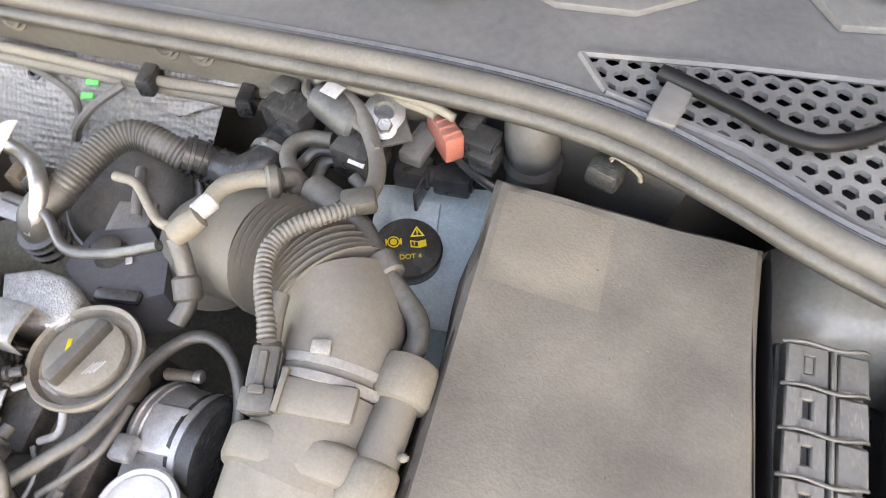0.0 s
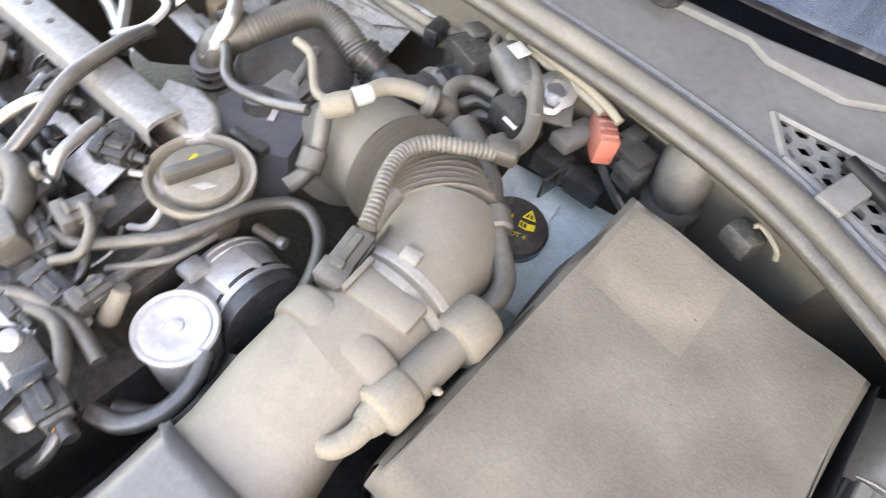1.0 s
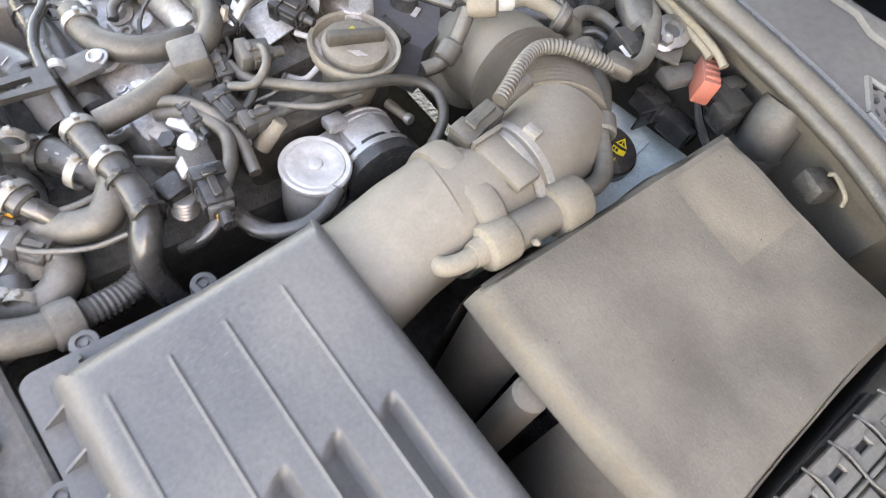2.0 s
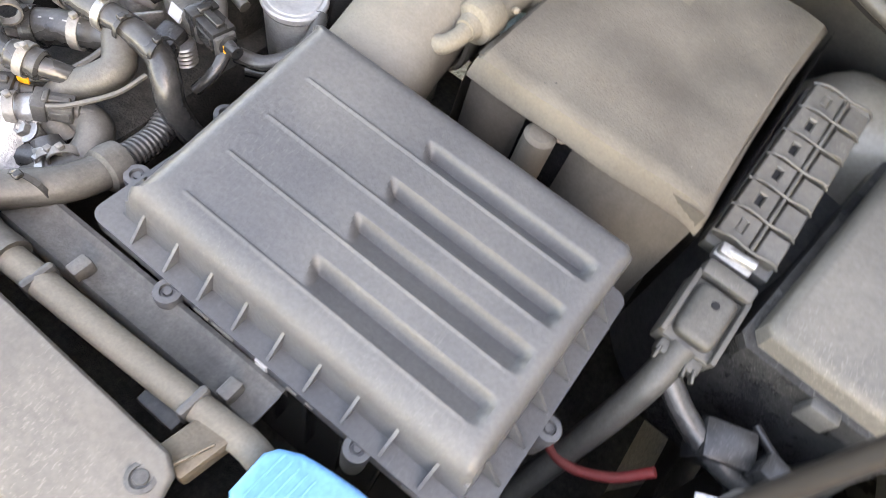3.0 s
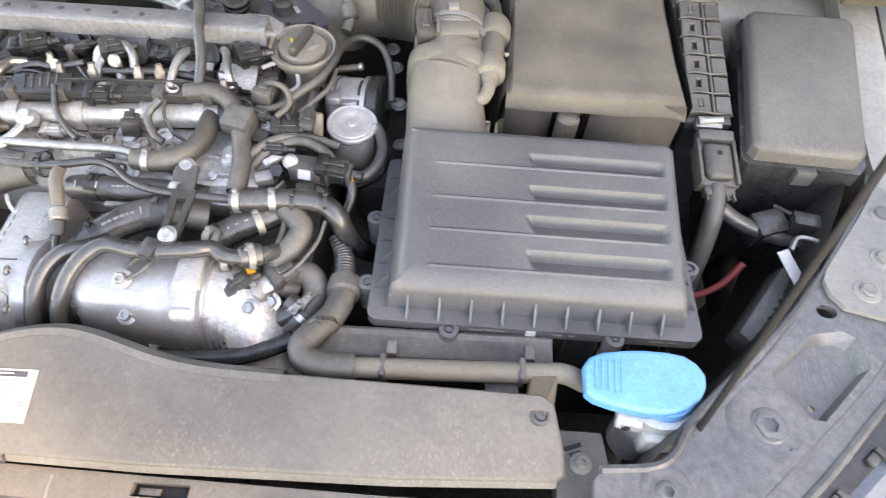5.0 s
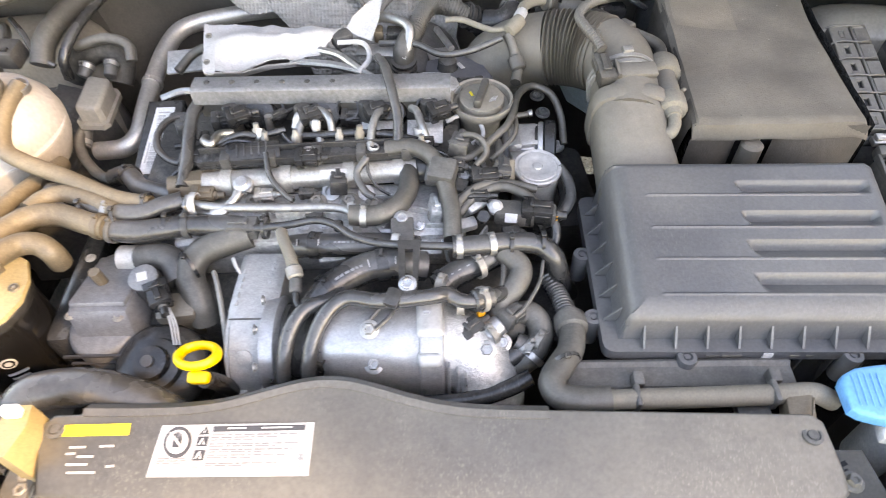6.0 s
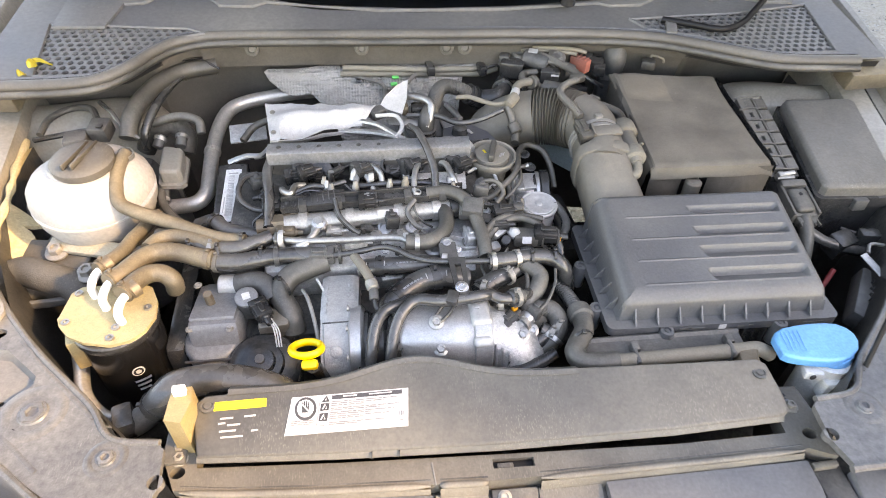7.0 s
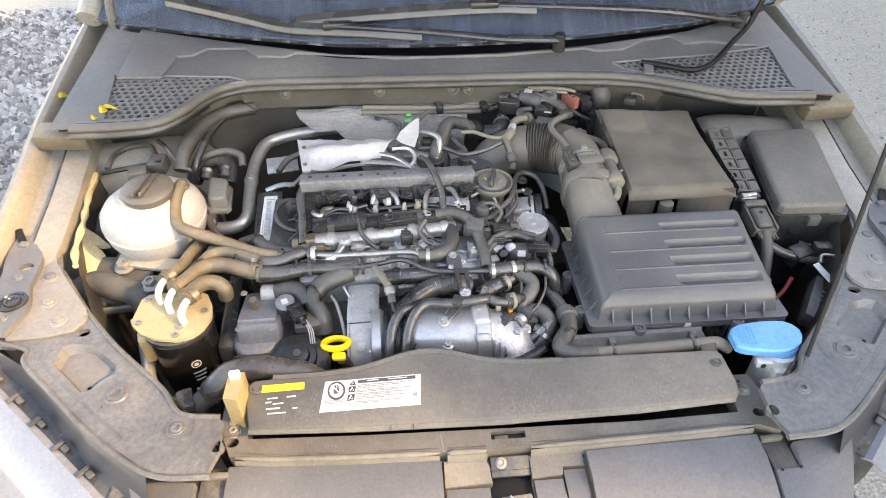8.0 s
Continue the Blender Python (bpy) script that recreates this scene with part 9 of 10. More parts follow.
    part("plug", box(bmesh.new(), [(-0.058, 0.602, 0.878)][0], (0.024, 0.022, 0.020), (0, 0, 0), 0.003), "black", s)
    part("brown_plug", box(bmesh.new(), [(-0.081, 0.604, 0.880)][0], (0.012, 0.018, 0.016), (0, 0, 5), 0.002), "copper", s, "brown plug")
    part("plate", box(bmesh.new(), [(-0.083, 0.578, 0.872)][0], (0.050, 0.018, 0.003), (20, 0, -6), 0.001), "steel", s)
    part("lead", tube([(-0.076, 0.536, 0.888), (-0.064, 0.504, 0.897), (-0.053, 0.460, 0.896), (-0.045, 0.428, 0.882), (-0.044, 0.402, 0.866)], 0.0058, 12), "hose", s, "thick black cable over the rocker cover")
    hose("breather_pipe", "small grey pipe beside the white sheet", [(-0.347, 0.568, 0.850), (-0.330, 0.594, 0.860), (-0.302, 0.602, 0.868), (-0.284, 0.605, 0.870)], 0.006, "hose_tan")
    part("plate", box(bmesh.new(), [(-0.346, 0.609, 0.840)][0], (0.06, 0.04, 0.004), (15, 0, 10), 0.001), "alu_dull", s)


build_cloth()

hose("refrigerant_pipe", "dull silver aluminium refrigerant pipe bent down beside the engine", [(-0.218, 0.755, 0.835), (-0.266, 0.752, 0.835), (-0.313, 0.746, 0.832), (-0.369, 0.732, 0.828), (-0.396, 0.711, 0.825), (-0.410, 0.673, 0.815), (-0.415, 0.621, 0.802), (-0.412, 0.560, 0.792), (-0.412, 0.524, 0.782), (-0.428, 0.504, 0.775), (-0.466, 0.503, 0.770)], 0.0125, "pipe", 16, "pipe", clips=(0.62,), clip_mat="pipe")


# ---- hoses across the engine ----
hose("overflow_hose", "dusty grey overflow hose from the coolant tank", [(-0.492, 0.476, 0.895), (-0.496, 0.453, 0.890), (-0.495, 0.421, 0.880), (-0.486, 0.393, 0.868), (-0.460, 0.378, 0.862), (-0.411, 0.363, 0.852), (-0.353, 0.341, 0.842), (-0.312, 0.335, 0.838)], 0.0098, "hose_brown")
h = hose("coolant_hose", "black coolant hose joined to a bright steel pipe", [(-0.435, 0.358, 0.835), (-0.405, 0.350, 0.838), (-0.365, 0.327, 0.838), (-0.323, 0.321, 0.838), (-0.297, 0.330, 0.840), (-0.277, 0.339, 0.840)], 0.0105, "hose", clips=(0.45,), clip_mat="steel")
part("steel_pipe", tube([(-0.283, 0.339, 0.840), (-0.262, 0.331, 0.842), (-0.227, 0.326, 0.842), (-0.172, 0.325, 0.842), (-0.108, 0.325, 0.842), (-0.086, 0.316, 0.841)], 0.0048, 12), "steel", h, "bright steel pipe")
part("clip", box(bmesh.new(), (-0.269, 0.330, 0.844), (0.005, 0.019, 0.011), (0, 0, 3), 0.002), "steel", h)
h = hose("fuel_hose", "thick dark fuel hose along the engine front", [(-0.474, 0.294, 0.828), (-0.448, 0.324, 0.832), (-0.416, 0.331, 0.832), (-0.370, 0.311, 0.830), (-0.321, 0.302, 0.830), (-0.268, 0.311, 0.830), (-0.221, 0.311, 0.828), (-0.197, 0.308, 0.826)], 0.0125, "hose", 14, clips=(0.5, 0.72), clip_mat="grey")
part("plug", conn((-0.206, 0.306, 0.832), (0.034, 0.016, 0.015), (0, 0, 178)), "grey", h)
hose("fuel_hose", "brown dusty fuel hose rising from the filter", [(-0.482, 0.271, 0.858), (-0.472, 0.289, 0.855), (-0.465, 0.311, 0.850), (-0.464, 0.349, 0.840), (-0.458, 0.389, 0.830), (-0.455, 0.423, 0.820)], 0.0095, "hose_brown", clips=(0.08,), clip_mat="copper")
hose("fuel_hose", "thick brown fuel hose from the filter along the engine", [(-0.461, 0.247, 0.858), (-0.449, 0.267, 0.855), (-0.440, 0.292, 0.850), (-0.427, 0.310, 0.846), (-0.401, 0.315, 0.842), (-0.369, 0.305, 0.840), (-0.349, 0.301, 0.838)], 0.0125, "hose_brown", 14, clips=(0.06, 0.95), clip_mat="copper")
hose("fuel_hose", "short curled fuel hose from the filter", [(-0.439, 0.225, 0.858), (-0.431, 0.248, 0.855), (-0.421, 0.267, 0.850), (-0.406, 0.272, 0.845), (-0.395, 0.269, 0.835), (-0.397, 0.272, 0.815)], 0.0118, "hose_brown", 14, clips=(0.06,), clip_mat="copper")
hose("fuel_hose", "brown fuel hose behind the filter", [(-0.434, 0.316, 0.848), (-0.426, 0.336, 0.846), (-0.407, 0.345, 0.844), (-0.375, 0.336, 0.842), (-0.346, 0.321, 0.840)], 0.0105, "hose_brown")
hose("coolant_hose", "black hose bent down to the fuel pump", [(-0.201, 0.306, 0.822), (-0.228, 0.297, 0.818), (-0.252, 0.286, 0.812), (-0.262, 0.266, 0.800), (-0.249, 0.242, 0.785), (-0.246, 0.232, 0.765)], 0.0155, "hose_tan", 16)
hose("coolant_hose", "rubber elbow hose from the fuel rail side", [(-0.036, 0.392, 0.836), (-0.032, 0.374, 0.840), (-0.032, 0.353, 0.840), (-0.041, 0.331, 0.840), (-0.062, 0.316, 0.840), (-0.092, 0.315, 0.841)], 0.0112, "hose_tan", 14, clips=(0.92,))
hose("wiring_conduit", "black wiring conduit bent down the engine side", [(-0.058, 0.398, 0.860), (-0.029, 0.398, 0.863), (-0.008, 0.386, 0.861), (0.004, 0.366, 0.855), (0.011, 0.345, 0.847), (0.016, 0.321, 0.841), (0.017, 0.287, 0.833)], 0.0098, "hose_tan", category="wiring")
part("clip", box(bmesh.new(), (0.006, 0.364, 0.857), (0.030, 0.028, 0.020), (14, 0, -14), 0.004), "grey", bpy.data.objects["wiring_conduit"])
h = hose("heater_hose", "grey heater hose joined to a thin steel pipe", [(0.017, 0.272, 0.839), (0.044, 0.275, 0.838), (0.078, 0.281, 0.836), (0.105, 0.280, 0.833), (0.120, 0.272, 0.825), (0.127, 0.268, 0.805), (0.137, 0.276, 0.770), (0.153, 0.303, 0.720)], 0.0108, "hose", clips=(0.05, 0.2))
part("steel_pipe", tube([(-0.199, 0.300, 0.836), (-0.157, 0.301, 0.841), (-0.127, 0.306, 0.843), (-0.106, 0.300, 0.843), (-0.083, 0.284, 0.842), (-0.050, 0.275, 0.841), (0.020, 0.272, 0.840)], 0.0042, 12), "gloss", h, "thin dark steel pipe")
hose("coolant_hose", "dusty S-shaped coolant hose", [(0.068, 0.276, 0.828), (0.086, 0.259, 0.822), (0.081, 0.242, 0.815), (0.067, 0.229, 0.805), (0.067, 0.212, 0.795), (0.082, 0.210, 0.780)], 0.0118, "hose_tan", 14)
hose("coolant_hose", "dark coolant hose with a green mark", [(0.002, 0.244, 0.808), (0.019, 0.257, 0.812), (0.044, 0.271, 0.815), (0.066, 0.283, 0.818)], 0.0138, "hose", 14, clips=(0.15,), clip_mat="black", marks=(0.3, 0.75, 5))
hose("coolant_hose", "looped grey coolant hose", [(0.073, 0.222, 0.790), (0.096, 0.223, 0.792), (0.106, 0.205, 0.785), (0.095, 0.185, 0.775), (0.077, 0.177, 0.765)], 0.0128, "hose_tan", 14, clips=(0.75,))
hose("coolant_hose", "dark hose end with a steel clip", [(0.078, 0.195, 0.785), (0.088, 0.190, 0.780), (0.070, 0.179, 0.775), (0.049, 0.164, 0.765), (0.042, 0.155, 0.750)], 0.0112, "hose", 12, clips=(0.2,))
h = thing("temperature_sensor", (0.05, 0.20, 0.76), "grey sensor with an orange seal on a cast stub", "sensor")
part("stub", cyl(bmesh.new(), *[(0.027, 0.184, 0.780), (0.042, 0.196, 0.800)], 0.010, bev=0.002), "alu", h)
part("plug", conn((0.034, 0.196, 0.804), (0.026, 0.018, 0.015), (0, 0, 40)), "grey", h)
part("seal", box(bmesh.new(), [(0.045, 0.212, 0.810)][0], (0.008, 0.006, 0.006), (0, 0, 30), 0.001), "orange", h)
part("lead", tube([(0.047, 0.214, 0.810), (0.061, 0.226, 0.815), (0.068, 0.247, 0.820), (0.069, 0.269, 0.825)], 0.0028, 8), "hose_tan", h)
part("knob", lathe(bmesh.new(), [(0.010, -0.01), (0.011, 0.0), (0.008, 0.006)], [(-0.023, 0.209, 0.800)][0], (0, -0.4, 1), 16), "black", h)
hose("oil_drain_pipe", "glossy black pipe low in front of the engine", [(-0.031, 0.134, 0.770), (-0.002, 0.135, 0.770), (0.038, 0.140, 0.770), (0.069, 0.148, 0.775), (0.092, 0.158, 0.780)], 0.0085, "black", 12, "pipe")
hose("loom_branch", "black taped loom low beside the gearbox", [(0.143, 0.428, 0.790), (0.151, 0.405, 0.785), (0.144, 0.374, 0.780), (0.113, 0.351, 0.780)], 0.0075, "hose", 10, "wiring")
h = hose("charge_pipe", "grey rubber bend joined to a beige pipe along the front", [(0.134, 0.208, 0.796), (0.133, 0.190, 0.799), (0.128, 0.172, 0.803), (0.115, 0.152, 0.806), (0.108, 0.138, 0.807), (0.113, 0.126, 0.806), (0.132, 0.121, 0.806), (0.157, 0.122, 0.806)], 0.0128, "hose_tan", 16)
part("upper_hose", ribbed([(0.118, 0.272, 0.790), (0.127, 0.250, 0.788), (0.131, 0.230, 0.791), (0.134, 0.208, 0.796)], 0.0108, 0.0042, 0.0010, 16), "hose", h, "black ribbed upper hose end")
part("straight_pipe", tube([(0.140, 0.121, 0.806), (0.169, 0.122, 0.806), (0.255, 0.126, 0.805), (0.318, 0.130, 0.803), (0.342, 0.132, 0.801), (0.362, 0.130, 0.790)], 0.0094, 14), "beige", h, "straight beige plastic pipe")
line = spline([(0.131, 0.230, 0.791), (0.134, 0.208, 0.796), (0.133, 0.190, 0.799)], 6)
part("collar", lathe(bmesh.new(), [(0.0125, -0.010), (0.0160, -0.008), (0.0168, 0.0), (0.0160, 0.008), (0.0125, 0.010)], line[6], line[7] - line[5], 24), "hose_tan", h, "fat rubber collar")
for p in [(0.181, 0.123, 0.805), (0.303, 0.129, 0.804)]:
    part("strap", box(bmesh.new(), p, (0.006, 0.022, 0.021), (0, 0, 0), 0.003), "grey", h)
h = thing("front_stay", (0.116, 0.150, 0.790), "flat dark channel bar behind the charge pipe", "stay")
b = bmesh.new()
rows = [[(0.112 + 0.222 * i / 12, 0.151 + 0.004 * i / 12 + dy, 0.792 + dz - 0.010 * max(0.0, i / 12 - 0.85)) for i in range(13)] for dy, dz in ((-0.016, -0.010), (-0.0155, 0.003), (-0.013, 0.006), (-0.009, 0.0035), (0.008, 0.0035), (0.012, 0.007), (0.0155, 0.005), (0.016, -0.010))]
part("channel", skin(b, rows, 0.002), "grey", h)
for p in [(0.187, 0.144, 0.800), (0.311, 0.148, 0.800)]:
    part("clip", box(bmesh.new(), p, (0.010, 0.014, 0.014), bevel=0.002), "grey", h)
part("lug", box(bmesh.new(), [(0.287, 0.121, 0.790)][0], (0.030, 0.020, 0.010), (0, 0, 0), 0.002), "grey", h)


# ---- wiring over the engine ----
for lab, pts, r, mat in (
        ("black wiring loop over the barcode label", [(-0.314, 0.482, 0.845), (-0.330, 0.467, 0.848), (-0.336, 0.446, 0.846), (-0.331, 0.423, 0.842), (-0.314, 0.407, 0.838), (-0.295, 0.402, 0.836)], 0.0042, "hose"),
        ("taped vertical wiring branch beside the injectors", [(-0.292, 0.493, 0.860), (-0.293, 0.458, 0.862), (-0.286, 0.418, 0.860), (-0.283, 0.385, 0.850), (-0.282, 0.356, 0.842)], 0.0078, "hose"),
        ("thin black wire over the fuel rail", [(-0.189, 0.384, 0.868), (-0.182, 0.360, 0.856), (-0.165, 0.341, 0.848), (-0.154, 0.332, 0.846)], 0.0032, "hose"),
        ("thin black wire over the fuel rail", [(-0.076, 0.375, 0.868), (-0.087, 0.361, 0.858), (-0.078, 0.343, 0.850), (-0.068, 0.337, 0.845)], 0.0042, "hose"),
        ("black wire curling round the injectors", [(0.013, 0.407, 0.860), (0.031, 0.410, 0.870), (0.048, 0.403, 0.870), (0.054, 0.389, 0.862), (0.042, 0.376, 0.855)], 0.0035, "hose_tan"),
        ("taped grey cable looped round the oil filler", [(0.018, 0.388, 0.852), (0.036, 0.395, 0.850), (0.050, 0.408, 0.852), (0.064, 0.422, 0.856), (0.079, 0.438, 0.860), (0.088, 0.461, 0.862), (0.092, 0.484, 0.862), (0.099, 0.503, 0.860), (0.109, 0.516, 0.858), (0.123, 0.519, 0.855), (0.140, 0.510, 0.848), (0.150, 0.490, 0.832), (0.153, 0.462, 0.812)], 0.0046, "hose_tan"),
        ("thin cable beside the oil filler", [(0.060, 0.398, 0.843), (0.083, 0.424, 0.850), (0.090, 0.440, 0.853), (0.091, 0.462, 0.853)], 0.0028, "hose_tan"),
        ("black hose loop beside the actuator can", [(0.141, 0.410, 0.820), (0.150, 0.392, 0.815), (0.151, 0.369, 0.810), (0.138, 0.348, 0.805), (0.117, 0.339, 0.805)], 0.0068, "hose"),
        ("wire arched over the valve", [(0.023, 0.326, 0.830), (0.042, 0.345, 0.840), (0.069, 0.356, 0.842), (0.093, 0.348, 0.840), (0.109, 0.334, 0.835)], 0.0055, "hose_tan"),
        ("black wire between the injectors", [(-0.257, 0.402, 0.862), (-0.225, 0.415, 0.868), (-0.203, 0.416, 0.866), (-0.175, 0.426, 0.866)], 0.004, "hose"),
        ("black wire along the injector row", [(-0.168, 0.423, 0.858), (-0.131, 0.421, 0.862), (-0.086, 0.424, 0.862), (-0.049, 0.421, 0.860), (-0.005, 0.411, 0.856)], 0.0045, "hose"),
        ("thin steel line to the banjo bolt", [(-0.248, 0.321, 0.835), (-0.231, 0.321, 0.838), (-0.221, 0.331, 0.842), (-0.218, 0.348, 0.845)], 0.004, "steel"),
        ("thin black wire on the manifold", [(-0.196, 0.345, 0.832), (-0.184, 0.324, 0.832), (-0.186, 0.307, 0.830)], 0.0025, "hose"),
        ("black lead to the valve plug", [(0.109, 0.330, 0.832), (0.124, 0.323, 0.825), (0.128, 0.308, 0.815), (0.121, 0.294, 0.800)], 0.005, "hose"),
        ("black wire from the vacuum line", [(-0.078, 0.582, 0.880), (-0.032, 0.571, 0.885), (0.002, 0.547, 0.885), (0.039, 0.550, 0.888), (0.077, 0.558, 0.900)], 0.0042, "hose"),
):
    hose("engine_wire", lab, pts, r, mat, 14, "wiring")
for k, (p, s, rz, mat) in enumerate(zip([(-0.282, 0.402, 0.845), (-0.252, 0.449, 0.862), (-0.313, 0.470, 0.840), (-0.146, 0.357, 0.832), (-0.192, 0.352, 0.835), (-0.110, 0.365, 0.842), (0.024, 0.406, 0.860), (0.052, 0.367, 0.848), (0.042, 0.345, 0.840), (-0.144, 0.382, 0.862), (-0.001, 0.333, 0.830), (-0.258, 0.349, 0.838), (0.073, 0.380, 0.845), (0.014, 0.384, 0.850)],
        ((0.03, 0.03, 0.02), (0.034, 0.020, 0.018), (0.024, 0.03, 0.016), (0.02, 0.012, 0.012), (0.026, 0.016, 0.012), (0.02, 0.03, 0.02), (0.022, 0.03, 0.02), (0.036, 0.02, 0.014), (0.03, 0.016, 0.014), (0.03, 0.022, 0.016), (0.016, 0.03, 0.02), (0.03, 0.02, 0.016), (0.016, 0.03, 0.02), (0.04, 0.016, 0.014)),
        (0, 12, 30, 0, 4, 10, -10, 5, 0, 4, 10, 0, 0, -12), ("black", "black", "grey", "dark", "pipe", "black", "grey", "black", "black", "black", "alu_dull", "copper", "grey", "black"))):
    solo("plug", conn(p, (s[0] * 0.85, s[1] * 0.8, s[2] * 0.8), (8, 0, rz + (90 if s[1] > s[0] else 0))) if s[1] <= s[0] else conn(p, (s[1] * 0.85, s[0] * 0.8, s[2] * 0.8), (8, 0, rz + 90)), mat, "small dark wiring plug on the engine", "plug", "engine plugs")


# ---- left side of the bay ----
def build_left_side():
    m = thing("engine_mount", (-0.58, 0.38, 0.70), "black rubber engine mount with a bolted bracket", "engine mount")
    part("arm", tube([(-0.667, 0.338, 0.775), (-0.633, 0.350, 0.785), (-0.594, 0.336, 0.785), (-0.561, 0.328, 0.775), (-0.547, 0.315, 0.755)], 0.022, 16), "mount", m)
    part("arm", tube([(-0.652, 0.329, 0.750), (-0.614, 0.341, 0.760), (-0.573, 0.330, 0.755)], 0.016, 14), "mount", m)
    part("plate", box(bmesh.new(), [(-0.594, 0.374, 0.785)][0], (0.10, 0.06, 0.012), (10, 0, -8), 0.004), "mount", m)
    for p in [(-0.591, 0.377, 0.795), (-0.537, 0.336, 0.790)]:
        bolt(m, p, (0, -0.2, 1), 0.011)
    part("stay", box(bmesh.new(), [(-0.546, 0.378, 0.800)][0], (0.12, 0.026, 0.010), (14, 0, -14), 0.003), "zinc", m, "pale bracket under the tank")
    part("stay", box(bmesh.new(), [(-0.591, 0.414, 0.790)][0], (0.05, 0.05, 0.008), (14, 0, -24), 0.003), "grey", m)
    part("hanger", box(bmesh.new(), [(-0.600, 0.305, 0.765)][0], (0.07, 0.008, 0.012), (0, 0, 5), 0.002), "grey", m)
    f = thing("foam_lining", (-0.66, 0.42, 0.74), "torn yellowed foam lining on the inner wing", "lining")
    torn = [(-0.689, 0.473), (-0.666, 0.464), (-0.643, 0.449), (-0.652, 0.442), (-0.662, 0.437), (-0.648, 0.428), (-0.636, 0.413), (-0.639, 0.394), (-0.634, 0.376), (-0.648, 0.357), (-0.664, 0.374), (-0.680, 0.410), (-0.686, 0.440)]
    part("torn_sheet", slab(bmesh.new(), torn, -0.007, 0.0, top=lambda x, y: 0.790 + 0.026 * min(1.0, max(0.0, (-x - 0.645) / 0.045)) + 0.003 * math.sin(80 * y)), "foam", f, "torn yellow foam flap")
    part("edge", sweep(bmesh.new(), spline([(-0.700, 0.600, 0.842), (-0.693, 0.540, 0.838), (-0.684, 0.495, 0.834), (-0.676, 0.453, 0.830), (-0.667, 0.392, 0.828), (-0.652, 0.350, 0.826)], 8), lambda u: 0.0055 + 0.0015 * math.sin(31 * u), 8), "foam", f, "ragged foam edge")
    q = [(-0.707, 0.563, 0.840), (-0.700, 0.529, 0.838), (-0.697, 0.501, 0.830), (-0.696, 0.480, 0.820), (-0.705, 0.615, 0.820), (-0.700, 0.570, 0.815), (-0.696, 0.528, 0.810), (-0.692, 0.496, 0.800)]
    part("upper_sheet", skin(bmesh.new(), [q[:4], q[4:]], 0.004), "foam", f)
    # wing loom under the seal, clip and bracket
    w = thing("wing_loom", (-0.55, 0.62, 0.83), "taped grey wiring loom under the bonnet seal", "wiring")
    part("taped_cable", tube([(-0.407, 0.735, 0.900), (-0.457, 0.717, 0.900), (-0.490, 0.676, 0.900), (-0.512, 0.631, 0.892), (-0.522, 0.594, 0.880), (-0.525, 0.570, 0.860)], 0.0145, 14), "hose_tan", w)
    part("branch", tube([(-0.460, 0.706, 0.900), (-0.480, 0.672, 0.890), (-0.493, 0.620, 0.880), (-0.503, 0.586, 0.860), (-0.510, 0.586, 0.830)], 0.007, 10), "hose", w)
    part("branch", tube([(-0.574, 0.625, 0.895), (-0.549, 0.599, 0.890), (-0.528, 0.574, 0.875), (-0.507, 0.568, 0.860)], 0.0038, 8), "hose", w)
    part("branch", tube([(-0.498, 0.614, 0.860), (-0.455, 0.617, 0.870), (-0.423, 0.609, 0.865), (-0.418, 0.594, 0.850)], 0.0075, 10), "hose_tan", w)
    part("wire", tube([(-0.475, 0.723, 0.915), (-0.435, 0.731, 0.915), (-0.397, 0.713, 0.905)], 0.002, 6), "hose", w)
    c = thing("wing_clip", (-0.60, 0.56, 0.85), "grey plastic clip on the wing behind the coolant tank", "clip")
    part("body", box(bmesh.new(), [(-0.566, 0.579, 0.872)][0], (0.030, 0.032, 0.026), (10, 0, -5), 0.003), "grey", c)
    part("slot", box(bmesh.new(), [(-0.559, 0.564, 0.888)][0], (0.010, 0.006, 0.003), (10, 0, -5), 0.0005), "black", c)
    part("cable", tube([(-0.691, 0.605, 0.840), (-0.646, 0.601, 0.850), (-0.605, 0.592, 0.862), (-0.577, 0.583, 0.870)], 0.0048, 8), "hose", c)
    part("cable", tube([(-0.668, 0.588, 0.860), (-0.662, 0.625, 0.868), (-0.634, 0.649, 0.872), (-0.598, 0.636, 0.878), (-0.575, 0.598, 0.880)], 0.0055, 8), "hose_tan", c)
    # pressure sensor with two necks
    s = thing("pressure_sensor", (-0.466, 0.55, 0.77), "grey square pressure sensor on rubber necks", "sensor")
    rim = [(-0.478, 0.512), (-0.472, 0.504), (-0.440, 0.502), (-0.434, 0.510), (-0.442, 0.574), (-0.450, 0.584), (-0.482, 0.592), (-0.489, 0.585)]
    part("flange", slab(bmesh.new(), rim, 0.806, 0.813), "dome", s)
    b = slab(bmesh.new(), [(-0.459 + (x + 0.459) * 0.78, 0.546 + (y - 0.546) * 0.84) for x, y in rim], 0.812, 0.836)
    bmesh.ops.bevel(b, geom=[e for e in b.edges if e.verts[0].co.z > 0.83 and e.verts[1].co.z > 0.83], offset=0.006, segments=3, profile=0.5, affect="EDGES")
    part("body", b, "dome", s, "rounded grey sensor housing")
    for p, d in zip([(-0.496, 0.594, 0.825), (-0.456, 0.591, 0.828), (-0.472, 0.513, 0.800)], ((0.2, 0.6, 0.4), (0, 0.7, 0.4), (0, -0.8, -0.4))):
        e = Vector(p)
        part("neck", cyl(bmesh.new(), e, e + Vector(d) * 0.030, 0.0085, bev=0.001), "grey", s)
        clamp(s, e + Vector(d) * 0.022, d, 0.0088, 0.006)
